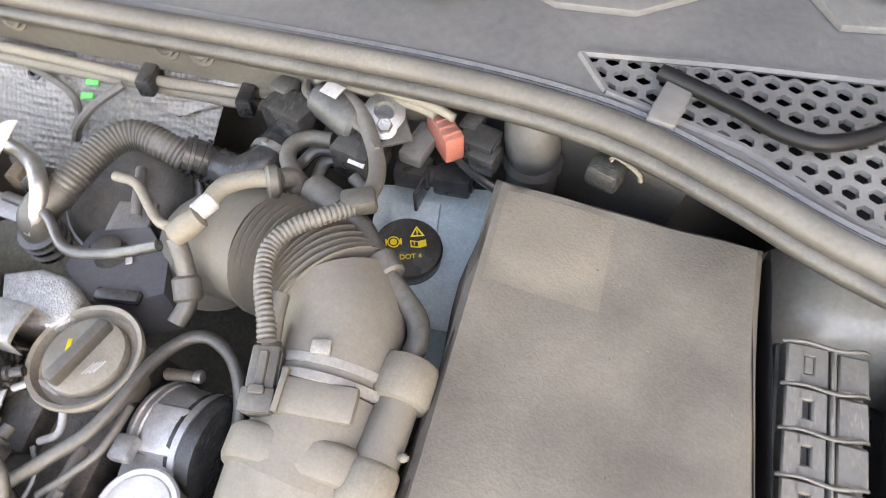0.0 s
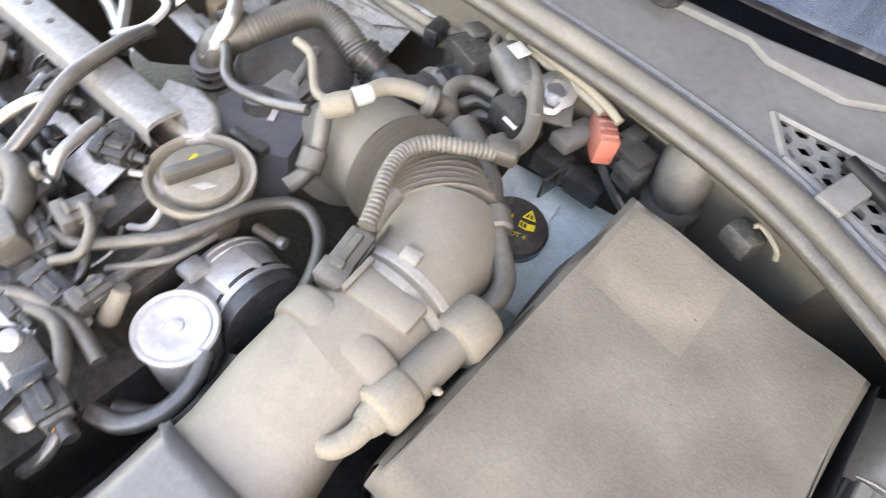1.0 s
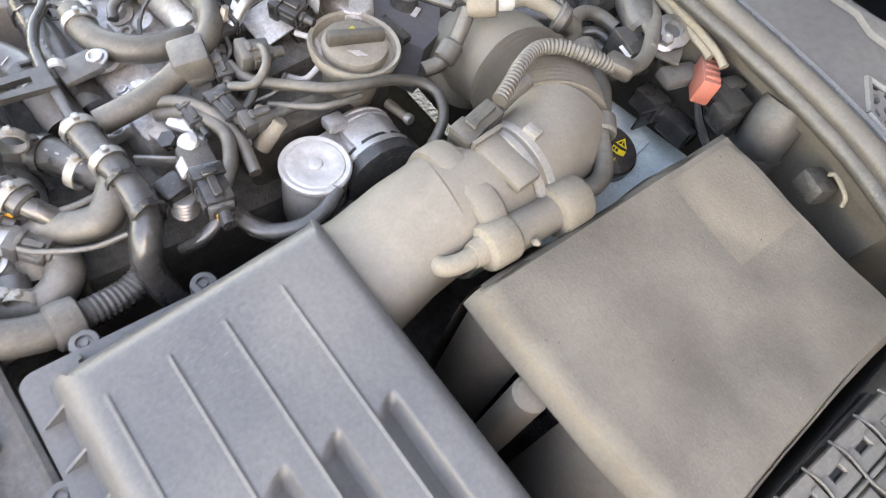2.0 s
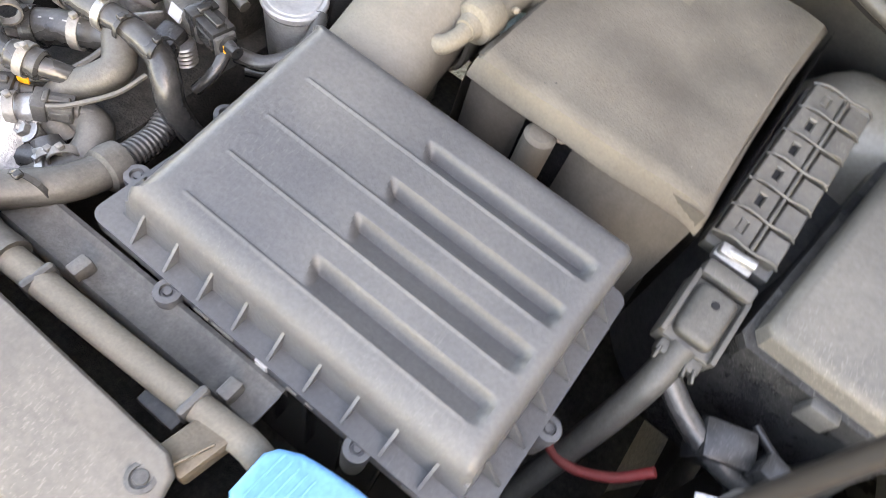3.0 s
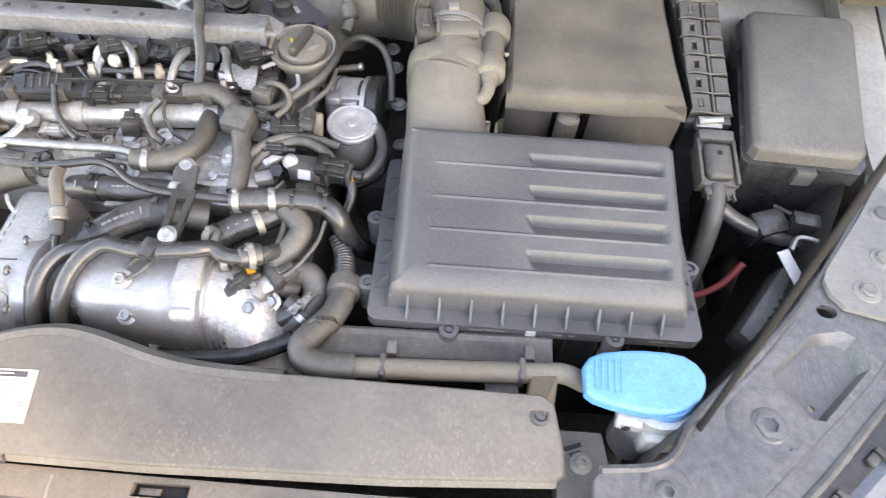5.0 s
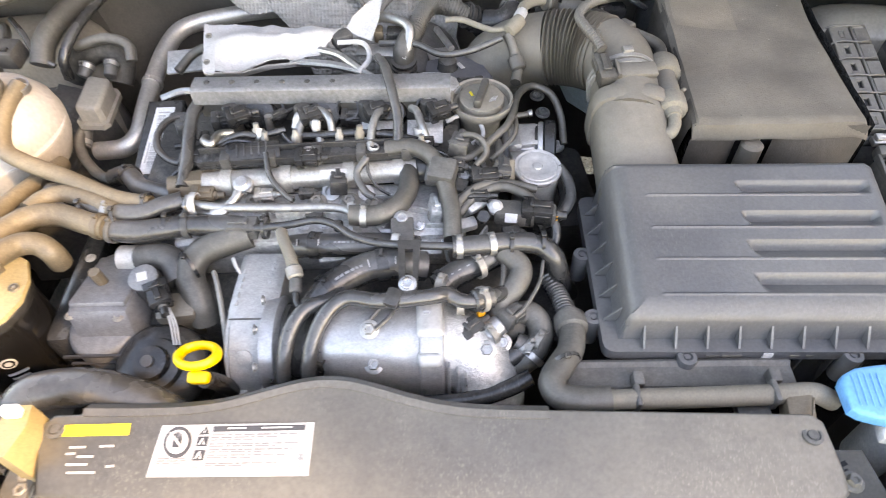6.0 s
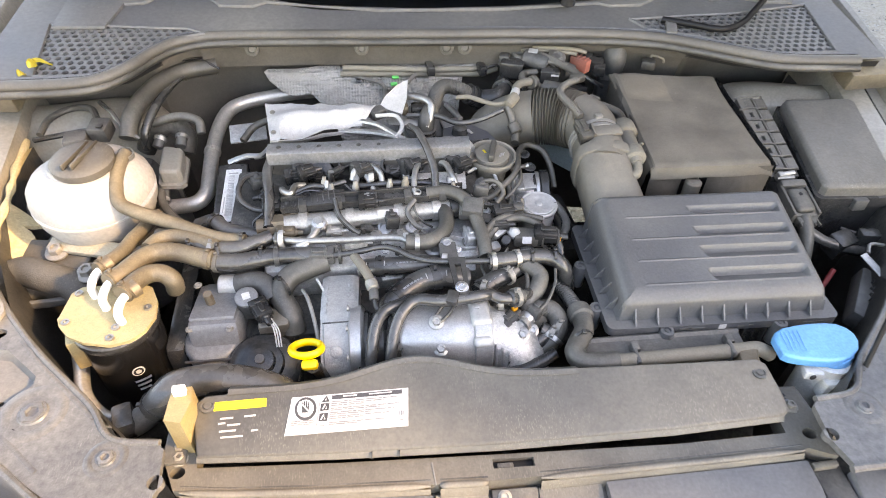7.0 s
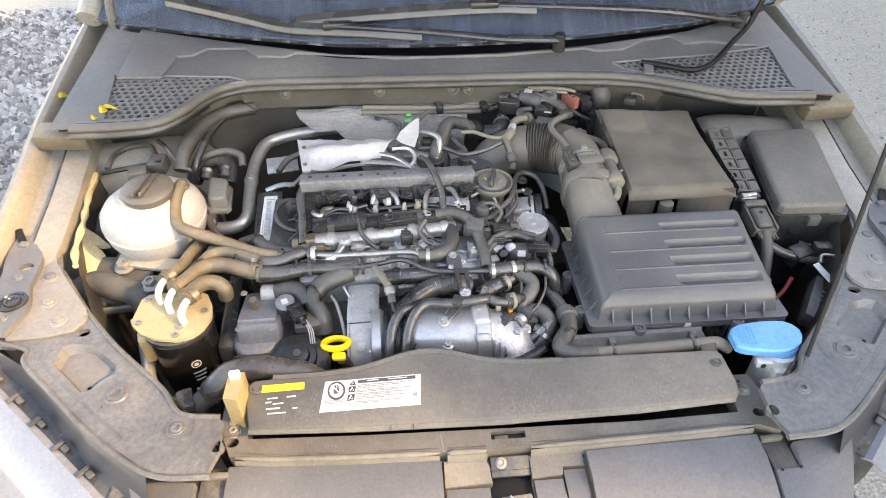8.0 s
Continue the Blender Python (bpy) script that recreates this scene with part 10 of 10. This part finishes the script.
    hose("vacuum_hose", "thin dusty hose from the pressure sensor", [(-0.476, 0.520, 0.800), (-0.471, 0.488, 0.800), (-0.456, 0.461, 0.795), (-0.429, 0.435, 0.790), (-0.405, 0.427, 0.785)], 0.0065, "hose_tan")
    hose("coolant_hose", "short black hose stubs above the steel pipe", [(-0.399, 0.418, 0.800), (-0.372, 0.407, 0.815), (-0.349, 0.385, 0.815), (-0.316, 0.369, 0.820), (-0.287, 0.354, 0.825)], 0.0115, "hose", clips=(0.3,), clip_mat="black")
    hose("brake_hose", "arched grey hose behind the coolant tank", [(-0.529, 0.631, 0.800), (-0.510, 0.633, 0.830), (-0.478, 0.640, 0.840), (-0.459, 0.634, 0.820), (-0.463, 0.616, 0.800)], 0.018, "dark", 14)
    # radiator hose and neck at the front corner
    r = hose("radiator_hose", "thick black radiator hose behind the lock carrier", [(-0.397, 0.115, 0.775), (-0.385, 0.120, 0.790), (-0.368, 0.129, 0.800), (-0.333, 0.133, 0.803), (-0.295, 0.129, 0.803), (-0.258, 0.119, 0.798), (-0.233, 0.109, 0.785)], 0.0185, "hose", 18, clips=(0.08,), clip_mat="black")
    part("neck", tube([(-0.395, 0.120, 0.775), (-0.412, 0.111, 0.765), (-0.429, 0.108, 0.755)], 0.0155, 14), "grey", r)
    part("coupling", box(bmesh.new(), [(-0.432, 0.108, 0.765)][0], (0.024, 0.036, 0.030), (0, 0, 20), 0.005), "black", r)
    part("pipe", tube([(-0.444, 0.115, 0.755), (-0.471, 0.128, 0.750), (-0.500, 0.159, 0.750), (-0.517, 0.200, 0.750), (-0.530, 0.234, 0.755)], 0.0095, 12), "pipe", r, "dull metal pipe")
    part("lead", tube([(-0.459, 0.103, 0.760), (-0.431, 0.077, 0.770), (-0.400, 0.069, 0.775), (-0.378, 0.065, 0.775)], 0.004, 8), "black", r)
    b = thing("yellow_bracket", (-0.352, 0.09, 0.79), "pale yellow plastic bracket on the lock carrier", "bracket")
    q = [(-0.354, 0.096, 0.832), (-0.334, 0.097, 0.832), (-0.331, 0.078, 0.825), (-0.337, 0.052, 0.812), (-0.355, 0.056, 0.812), (-0.355, 0.080, 0.825)]
    part("body", slab(bmesh.new(), [(p[0], p[1]) for p in q], 0.780, 0.842), "gold", b)
    part("clip", box(bmesh.new(), [(-0.344, 0.088, 0.848)][0], (0.014, 0.009, 0.012), (0, 0, 5), 0.002), "white", b)
    part("foot", box(bmesh.new(), [(-0.357, 0.058, 0.783)][0], (0.026, 0.04, 0.006), (0, 0, 0), 0.002), "cover", b)
    k = thing("yellow_clip", (0.33, 0.11, 0.79), "yellowish metal bracket beside the radiator cover", "bracket")
    part("body", box(bmesh.new(), [(0.321, 0.115, 0.800)][0], (0.024, 0.036, 0.02), (0, 0, -10), 0.003), "copper", k)
    part("bar", box(bmesh.new(), [(0.326, 0.108, 0.815)][0], (0.002, 0.026, 0.003), (0, 0, -22), 0.001), "copper", k)
    # black drive belt side beside the filter
    d = thing("belt_cover", (-0.41, 0.28, 0.60), "tall black belt side cover beside the fuel filter", "cover")
    part("shell", box(bmesh.new(), (-0.402, 0.30, 0.68), (0.028, 0.20, 0.19), (0, 0, 4), 0.01), "black", d)


build_left_side()


# ---- small things on the cowl ----
def build_cowl_things():
    h = hose("washer_hose", "black washer hose lying over the cowl grille", [(0.384, 0.730, 0.972), (0.431, 0.706, 0.972), (0.462, 0.688, 0.972), (0.490, 0.688, 0.972), (0.532, 0.716, 0.974), (0.593, 0.778, 0.988), (0.635, 0.810, 1.010), (0.651, 0.815, 1.060)], 0.0056, "rod", 14)
    part("bracket", box(bmesh.new(), [(0.394, 0.708, 0.968)][0], (0.019, 0.046, 0.006), (6, 0, -16), 0.002), "cowl", h)
    for k, (p, s, rz) in enumerate(zip([(-0.653, 0.628, 0.962), (-0.642, 0.639, 0.960), (-0.665, 0.612, 0.955), (-0.786, 0.759, 0.930)], ((0.014, 0.03), (0.03, 0.012), (0.012, 0.022), (0.018, 0.024)), (20, -10, 30, 15))):
        b = bmesh.new()
        rows = [[(u * s[0] - s[0] / 2, v * s[1] * (1 - abs(2 * u - 1) ** 2) * 0.5 * q, 0.004 * math.sin(u * 5 + v)) for u in [i / 6 for i in range(7)]] for v, q in ((-1, 1), (0, 1), (1, 1))]
        skin(b, rows, 0.0006)
        bmesh.ops.transform(b, matrix=Matrix.Translation(p) @ pose(0, 0, 0, 8, 6, rz), verts=b.verts[:])
        solo("leaf", b, "leaf", "dry yellow leaf fallen on the cowl", "leaf", "fallen leaves")


build_cowl_things()


# ---- small parts over the engine ----
def build_engine_details():
    # plates and castings under the rail
    a = [(-0.167, 0.370, 0.822), (-0.120, 0.367, 0.824), (-0.081, 0.365, 0.824), (-0.136, 0.336, 0.822), (-0.035, 0.460, 0.842), (0.108, 0.460, 0.822), (-0.271, 0.237, 0.770)]
    part("data_plate", box(bmesh.new(), a[0], (0.046, 0.016, 0.003), (25, 0, 3), 0.001), "brown_metal", eng, "small engraved plate")
    for k in range(3):
        part("print", box(bmesh.new(), Vector(a[0]) + Vector((0, 0.004 - 0.004 * k, 0.0042 - 0.0018 * k)), (0.034, 0.0014, 0.0006), (25, 0, 3), 0), "ink", eng)
    part("port_ring", lathe(bmesh.new(), [(0.011, 0), (0.011, 0.004), (0.007, 0.005), (0.006, 0.001), (0.003, 0.001)], a[1], (0, -0.5, 1), 20), "alu", eng)
    part("port_ring", lathe(bmesh.new(), [(0.009, 0), (0.009, 0.004), (0.005, 0.005), (0.004, 0.001), (0.002, 0.001)], a[2], (0, -0.5, 1), 20), "alu_dull", eng)
    part("slot_cover", box(bmesh.new(), a[3], (0.020, 0.010, 0.006), (20, 0, 3), 0.002), "black", eng)
    for x, w in ((-0.068, 0.046), (-0.016, 0.042)):
        part("shield_plate", box(bmesh.new(), (x, 0.441 + 0.01 * x, 0.850), (w, 0.030, 0.002), (24, 0, -1), 0.0006), "alu_dull", eng, "pale grey metal plate behind the injector lines")
    part("motor_block", box(bmesh.new(), a[5], (0.030, 0.034, 0.020), (10, 0, 4), 0.004), "alu", eng, "pale cast block behind the actuator lid")
    part("gusset", box(bmesh.new(), a[6], (0.040, 0.030, 0.05), (10, 0, 8), 0.004), "brown_metal", eng, "brown cast gusset")
    # bulbs, unions and nuts along the lines
    for p, r, mat in zip([(-0.088, 0.413, 0.868), (-0.111, 0.411, 0.866), (-0.161, 0.412, 0.864), (-0.196, 0.411, 0.862), (-0.019, 0.404, 0.862), (0.067, 0.384, 0.840), (-0.206, 0.419, 0.868)], (0.0055, 0.005, 0.005, 0.005, 0.005, 0.0065, 0.0048), ("beige", "bolt", "bolt", "bolt", "bolt", "beige", "bolt")):
        part("union_nut", lathe(bmesh.new(), [(r * 0.6, -0.008), (r, -0.006), (r, 0.004), (r * 0.7, 0.006), (r * 0.6, 0.012)], p, (0.1, 0.2, 1), 6 if mat == "bolt" else 16), mat, eng)
    part("steel_tab", tube([(-0.202, 0.421, 0.872), (-0.202, 0.416, 0.866), (-0.205, 0.412, 0.856)], 0.005, 10), "steel", eng)
    part("banjo_pipe", tube([(-0.208, 0.360, 0.846), (-0.213, 0.350, 0.848), (-0.216, 0.339, 0.846), (-0.226, 0.327, 0.842), (-0.241, 0.321, 0.838)], 0.0048, 10), "steel", eng, "bent steel pipe with a banjo end")
    part("banjo", lathe(bmesh.new(), [(0.010, -0.004), (0.011, 0), (0.010, 0.004), (0.006, 0.005), (0.006, 0.009)], [(-0.211, 0.352, 0.850)][0], (0, -0.3, 1), 16), "alu", eng)
    for p, ax in zip([(-0.257, 0.381, 0.838), (-0.247, 0.388, 0.840), (-0.265, 0.376, 0.836)], ((1, 0.1, 0),) * 3):
        part("rail_union", lathe(bmesh.new(), [(0.008, -0.008), (0.0115, -0.006), (0.0115, 0.004), (0.008, 0.006)], p, ax, 6), "copper", eng)
    # coil rings in the dark recesses under the ridge
    for c in [(-0.198, 0.475, 0.858), (-0.108, 0.473, 0.860), (-0.013, 0.471, 0.862)]:
        for k in range(4):
            part("coil_ring", lathe(bmesh.new(), [(0.012, -0.0015), (0.0145, -0.001), (0.0145, 0.001), (0.012, 0.0015)], Vector(c) + Vector((0, -0.003 * k, 0.004 * k - 0.006)), (0, -0.6, 0.8), 18, cap=False), "black", eng)
    # flat ribbon channel and its clips
    part("ribbon_channel", box(bmesh.new(), (-0.205, 0.391, 0.864), (0.060, 0.022, 0.006), (20, 0, 8), 0.002), "black", eng, "flat black wiring channel")
    for k in range(5):
        part("channel_rib", box(bmesh.new(), Vector((-0.222, 0.389, 0.867)) + Vector((0.008 * k, 0.001 * k, 0.0005)), (0.002, 0.018, 0.003), (20, 0, 8), 0.0005), "hose", eng)
    part("channel_bracket", box(bmesh.new(), [(0.004, 0.367, 0.848)][0], (0.034, 0.022, 0.014), (18, 0, -8), 0.003), "grey", eng, "stepped plastic wiring bracket")
    part("channel_bracket", box(bmesh.new(), [(0.007, 0.381, 0.852)][0], (0.022, 0.014, 0.012), (18, 0, -8), 0.003), "grey", eng)
    # cast ribs on the manifold
    for p, w, rz in zip([(-0.191, 0.339, 0.822), (-0.158, 0.334, 0.822), (-0.108, 0.332, 0.822), (-0.071, 0.341, 0.822), (-0.021, 0.340, 0.822), (0.028, 0.335, 0.820), (0.047, 0.311, 0.810), (-0.008, 0.320, 0.818), (-0.053, 0.356, 0.826)], (0.03, 0.04, 0.03, 0.04, 0.04, 0.04, 0.03, 0.03, 0.04), (0, 4, -5, 8, -12, 30, 60, 0, 4)):
        part("cast_rib", box(bmesh.new(), p, (w, 0.003, 0.010), (0, 0, rz), 0.001), "alu_dull", eng)
    for p in [(-0.143, 0.317, 0.824), (-0.121, 0.317, 0.824), (-0.093, 0.310, 0.824), (-0.059, 0.317, 0.824), (-0.019, 0.318, 0.822), (0.011, 0.299, 0.815), (0.035, 0.325, 0.815), (0.051, 0.299, 0.805), (-0.179, 0.339, 0.824), (0.028, 0.349, 0.832), (0.060, 0.341, 0.830), (0.029, 0.377, 0.840), (0.047, 0.364, 0.835)]:
        disc(eng, p, 0.0048, "alu", ax=(0, -0.35, 1))
    for p, s, rz, mat in zip([(0.033, 0.325, 0.815), (-0.009, 0.303, 0.800), (0.059, 0.299, 0.800), (0.081, 0.329, 0.822), (0.080, 0.309, 0.812), (0.041, 0.339, 0.832), (0.025, 0.363, 0.836), (0.066, 0.367, 0.832), (-0.063, 0.289, 0.812), (-0.113, 0.292, 0.800)],
                             ((0.02, 0.014, 0.012), (0.03, 0.02, 0.014), (0.026, 0.02, 0.016), (0.024, 0.012, 0.014), (0.02, 0.02, 0.02), (0.024, 0.016, 0.008), (0.018, 0.018, 0.010), (0.03, 0.012, 0.010), (0.026, 0.012, 0.008), (0.03, 0.014, 0.008)),
                             (20, 0, 15, -6, 10, 40, -20, 0, 5, 8), ("pale_metal", "alu_dull", "dark", "alu", "black", "alu_dull", "dark", "alu_dull", "alu", "alu_dull")):
        part("lug", box(bmesh.new(), p, s, (12, 0, rz), 0.003), mat, eng)
    # rough cast end of the rocker cover
    q = [(-0.046, 0.525, 0.872), (-0.020, 0.536, 0.872), (0.004, 0.534, 0.872), (0.021, 0.523, 0.870), (0.027, 0.506, 0.868), (0.018, 0.492, 0.866), (-0.024, 0.492, 0.866)]
    b = slab(bmesh.new(), [(p[0], p[1]) for p in q], 0.835, 0.870)
    bmesh.ops.bevel(b, geom=[e for e in b.edges if e.verts[0].co.z > 0.869 and e.verts[1].co.z > 0.869], offset=0.006, segments=3, profile=0.5, affect="EDGES")
    part("cover_end", b, "alu_dull", eng, "rough cast end of the rocker cover")
    # gearbox top seen between the ducts
    part("gearbox_top", box(bmesh.new(), (0.155, 0.47, 0.70), (0.10, 0.16, 0.08), (0, 0, 6), 0.02), "dark", eng, "dark gearbox casting under the intake")
    for p in [(0.144, 0.592, 0.760), (0.156, 0.518, 0.760), (0.164, 0.462, 0.740), (0.137, 0.619, 0.770)]:
        disc(eng, p, 0.008, "alu_dull", ax=(0, -0.2, 1))
    for pts, r, mat in (([(0.009, 0.453, 0.855), (0.026, 0.460, 0.858), (0.046, 0.453, 0.855), (0.052, 0.436, 0.848), (0.039, 0.428, 0.842)], 0.003, "cloth"),
                        ([(0.025, 0.389, 0.846), (0.041, 0.396, 0.848), (0.053, 0.384, 0.842), (0.055, 0.358, 0.832)], 0.0042, "hose"),
                        ([(0.070, 0.432, 0.842), (0.070, 0.403, 0.842), (0.068, 0.379, 0.838), (0.065, 0.360, 0.830)], 0.0052, "hose_tan"), ([(0.016, 0.317, 0.835), (0.025, 0.335, 0.842), (0.047, 0.354, 0.845), (0.078, 0.363, 0.840), (0.109, 0.359, 0.835)], 0.0058, "hose_tan")):
        hose("engine_wire", "thin dark wire among the engine fittings", pts, r * 0.85, mat, 10, "wiring")
    # pale stubs, clips and springs at the front right
    w = thing("hose_fittings", (0.03, 0.24, 0.80), "steel hose unions and spring clips beside the aluminium neck", "fitting")
    for p, ax, r in zip([(0.047, 0.218, 0.824), (0.006, 0.234, 0.830), (0.053, 0.194, 0.800), (0.103, 0.193, 0.790), (0.095, 0.188, 0.785), (0.043, 0.261, 0.822), (0.025, 0.213, 0.822)], ((1, 0, 0.1), (1, -0.4, 0), (0.7, 0.7, 0), (0.8, -0.6, 0), (0.8, -0.6, 0), (0.8, 0.5, 0), (1, 0, 0)), (0.011, 0.010, 0.013, 0.012, 0.012, 0.0145, 0.010)):
        clamp(w, p, ax, r * 0.82, 0.007, "bolt", "spring_clip")
    part("union", cyl(bmesh.new(), *[(0.044, 0.191, 0.790), (0.066, 0.207, 0.800)], 0.013, 0.011, bev=0.002), "alu", w)
    part("sensor", conn([(0.075, 0.211, 0.806)][0], (0.026, 0.016, 0.014), (0, 10, 42)), "grey", w)
    # cast letters on the housing are bare strokes, too worn to read
    for k in range(15):
        u = k / 14
        for row in (0, 1):
            if (k * 5 + row * 3) % 7 == 0:
                continue
            part("cast_mark", box(bmesh.new(), CAST[row][0].lerp(CAST[row][1], u), (0.0028 + 0.0014 * (k % 3), 0.0016, 0.0042), (-38, 0, 4), 0.0005), "alu", w)


CAST = [[Vector(p) for p in [(-0.085, 0.174, 0.800), (-0.004, 0.155, 0.797)]], [Vector(p) for p in [(-0.063, 0.166, 0.796), (-0.011, 0.153, 0.793)]]]
build_engine_details()


def build_fine_details():
    # small bolts along the foot of the aluminium housing and on the castings
    h = bpy.data.objects["charge_air_housing"]
    for p in [(-0.089, 0.157, 0.762), (-0.067, 0.155, 0.760), (-0.044, 0.152, 0.760), (-0.015, 0.157, 0.765), (-0.102, 0.208, 0.810), (-0.036, 0.177, 0.818), (-0.007, 0.196, 0.828), (0.000, 0.169, 0.790), (0.031, 0.172, 0.785), (0.042, 0.188, 0.790)]:
        disc(h, p, 0.0042, "steel", ax=(0, -0.6, 0.8))
    f = bpy.data.objects["pump_housing"]
    for k in range(7):
        a = radians(20 + 44 * k)
        disc(f, (-0.172, 0.202 + 0.0485 * math.cos(a), 0.772 + 0.0485 * math.sin(a)), 0.0038, "steel", ax=(1, 0, 0))
    # grooves, screws and plate on the pump body
    pm = bpy.data.objects["fuel_pump"]
    for k in range(3):
        part("groove", box(bmesh.new(), (-0.345, 0.1845 + 0.0015 * k, 0.772 - 0.016 * k), (0.066, 0.003, 0.0022), (-8, 0, 2), 0), "ink", pm)
    for x, y in ((-0.372, 0.216), (-0.322, 0.214), (-0.373, 0.284)):
        disc(pm, (x, y, 0.803 + 0.14 * (0.25 - y) * -1), 0.0042, "bolt")
    part("lug", box(bmesh.new(), (-0.312, 0.185, 0.716), (0.020, 0.012, 0.024), (-8, 0, 2), 0.003), "alu_dull", pm)
    # cable ties round the hoses
    for p, ax, r in zip([(-0.345, 0.318, 0.836), (-0.384, 0.327, 0.838), (-0.287, 0.312, 0.832), (-0.315, 0.335, 0.840), (-0.182, 0.307, 0.832), (-0.103, 0.304, 0.836), (0.077, 0.279, 0.836), (0.109, 0.282, 0.836), (-0.260, 0.270, 0.812), (0.122, 0.159, 0.808)], ((1, 0.2, 0), (1, 0.3, 0), (1, 0, 0), (1, -0.1, 0), (1, 0, 0), (0.9, -0.4, 0), (1, 0, 0), (1, 0, 0), (0.7, 0.7, 0), (0.3, -1, 0)), (0.0135, 0.0125, 0.013, 0.011, 0.0125, 0.0055, 0.0112, 0.0112, 0.016, 0.0132)):
        b = bmesh.new()
        lathe(b, [(r, -0.0018), (r + 0.0012, -0.0018), (r + 0.0012, 0.0018), (r, 0.0018)], p, ax, 18, cap=False)
        box(b, Vector(p) + Vector((0, -0.002, r + 0.002)), (0.005, 0.006, 0.004), bevel=0.0008, seg=1)
        part("cable_tie", b, "black", eng)
    # thin single wires between the plugs
    for pts, mat in (([(-0.248, 0.400, 0.862), (-0.231, 0.404, 0.868), (-0.213, 0.405, 0.866), (-0.193, 0.399, 0.862)], "hose"), ([(-0.176, 0.416, 0.868), (-0.162, 0.403, 0.864), (-0.143, 0.400, 0.864)], "hose"), ([(-0.076, 0.401, 0.860), (-0.077, 0.374, 0.852), (-0.066, 0.357, 0.842), (-0.052, 0.350, 0.836)], "hose"),
                     ([(-0.192, 0.384, 0.856), (-0.184, 0.363, 0.848), (-0.168, 0.351, 0.836), (-0.159, 0.352, 0.830)], "hose"), ([(0.074, 0.203, 0.812), (0.088, 0.215, 0.815), (0.104, 0.242, 0.820), (0.109, 0.265, 0.826)], "cover"), ([(0.016, 0.309, 0.830), (0.010, 0.285, 0.822), (0.016, 0.268, 0.815), (0.034, 0.263, 0.812)], "hose"),
                     ([(-0.284, 0.398, 0.840), (-0.298, 0.393, 0.836), (-0.311, 0.385, 0.826), (-0.304, 0.373, 0.815)], "hose"), ([(0.043, 0.423, 0.850), (0.053, 0.408, 0.846), (0.049, 0.386, 0.840), (0.035, 0.377, 0.838)], "hose"), ([(-0.009, 0.399, 0.858), (0.007, 0.396, 0.855), (0.016, 0.385, 0.850)], "hose"), ([(-0.213, 0.275, 0.818), (-0.209, 0.267, 0.816), (-0.204, 0.261, 0.808)], "cloth")):
        part("thin_wire", tube(pts, 0.0019, 6), mat, eng)
    # pale clip collars on the black lines
    for p, ax, r in zip([(-0.262, 0.332, 0.842), (-0.091, 0.325, 0.840), (-0.041, 0.283, 0.838), (-0.142, 0.391, 0.864), (-0.072, 0.398, 0.862), (-0.021, 0.420, 0.868), (-0.137, 0.421, 0.876)], ((1, 0, 0), (1, 0.1, 0), (1, -0.2, 0), (0, 0.3, 1), (0.3, 0, 1), (0, 0.4, 1), (1, 0, 0)), (0.0112, 0.0066, 0.0056, 0.0055, 0.005, 0.0052, 0.005)):
        part("collar", lathe(bmesh.new(), [(r, -0.004), (r + 0.0014, -0.003), (r + 0.0014, 0.003), (r, 0.004)], p, ax, 14, cap=False), "pale_metal", eng)


build_fine_details()
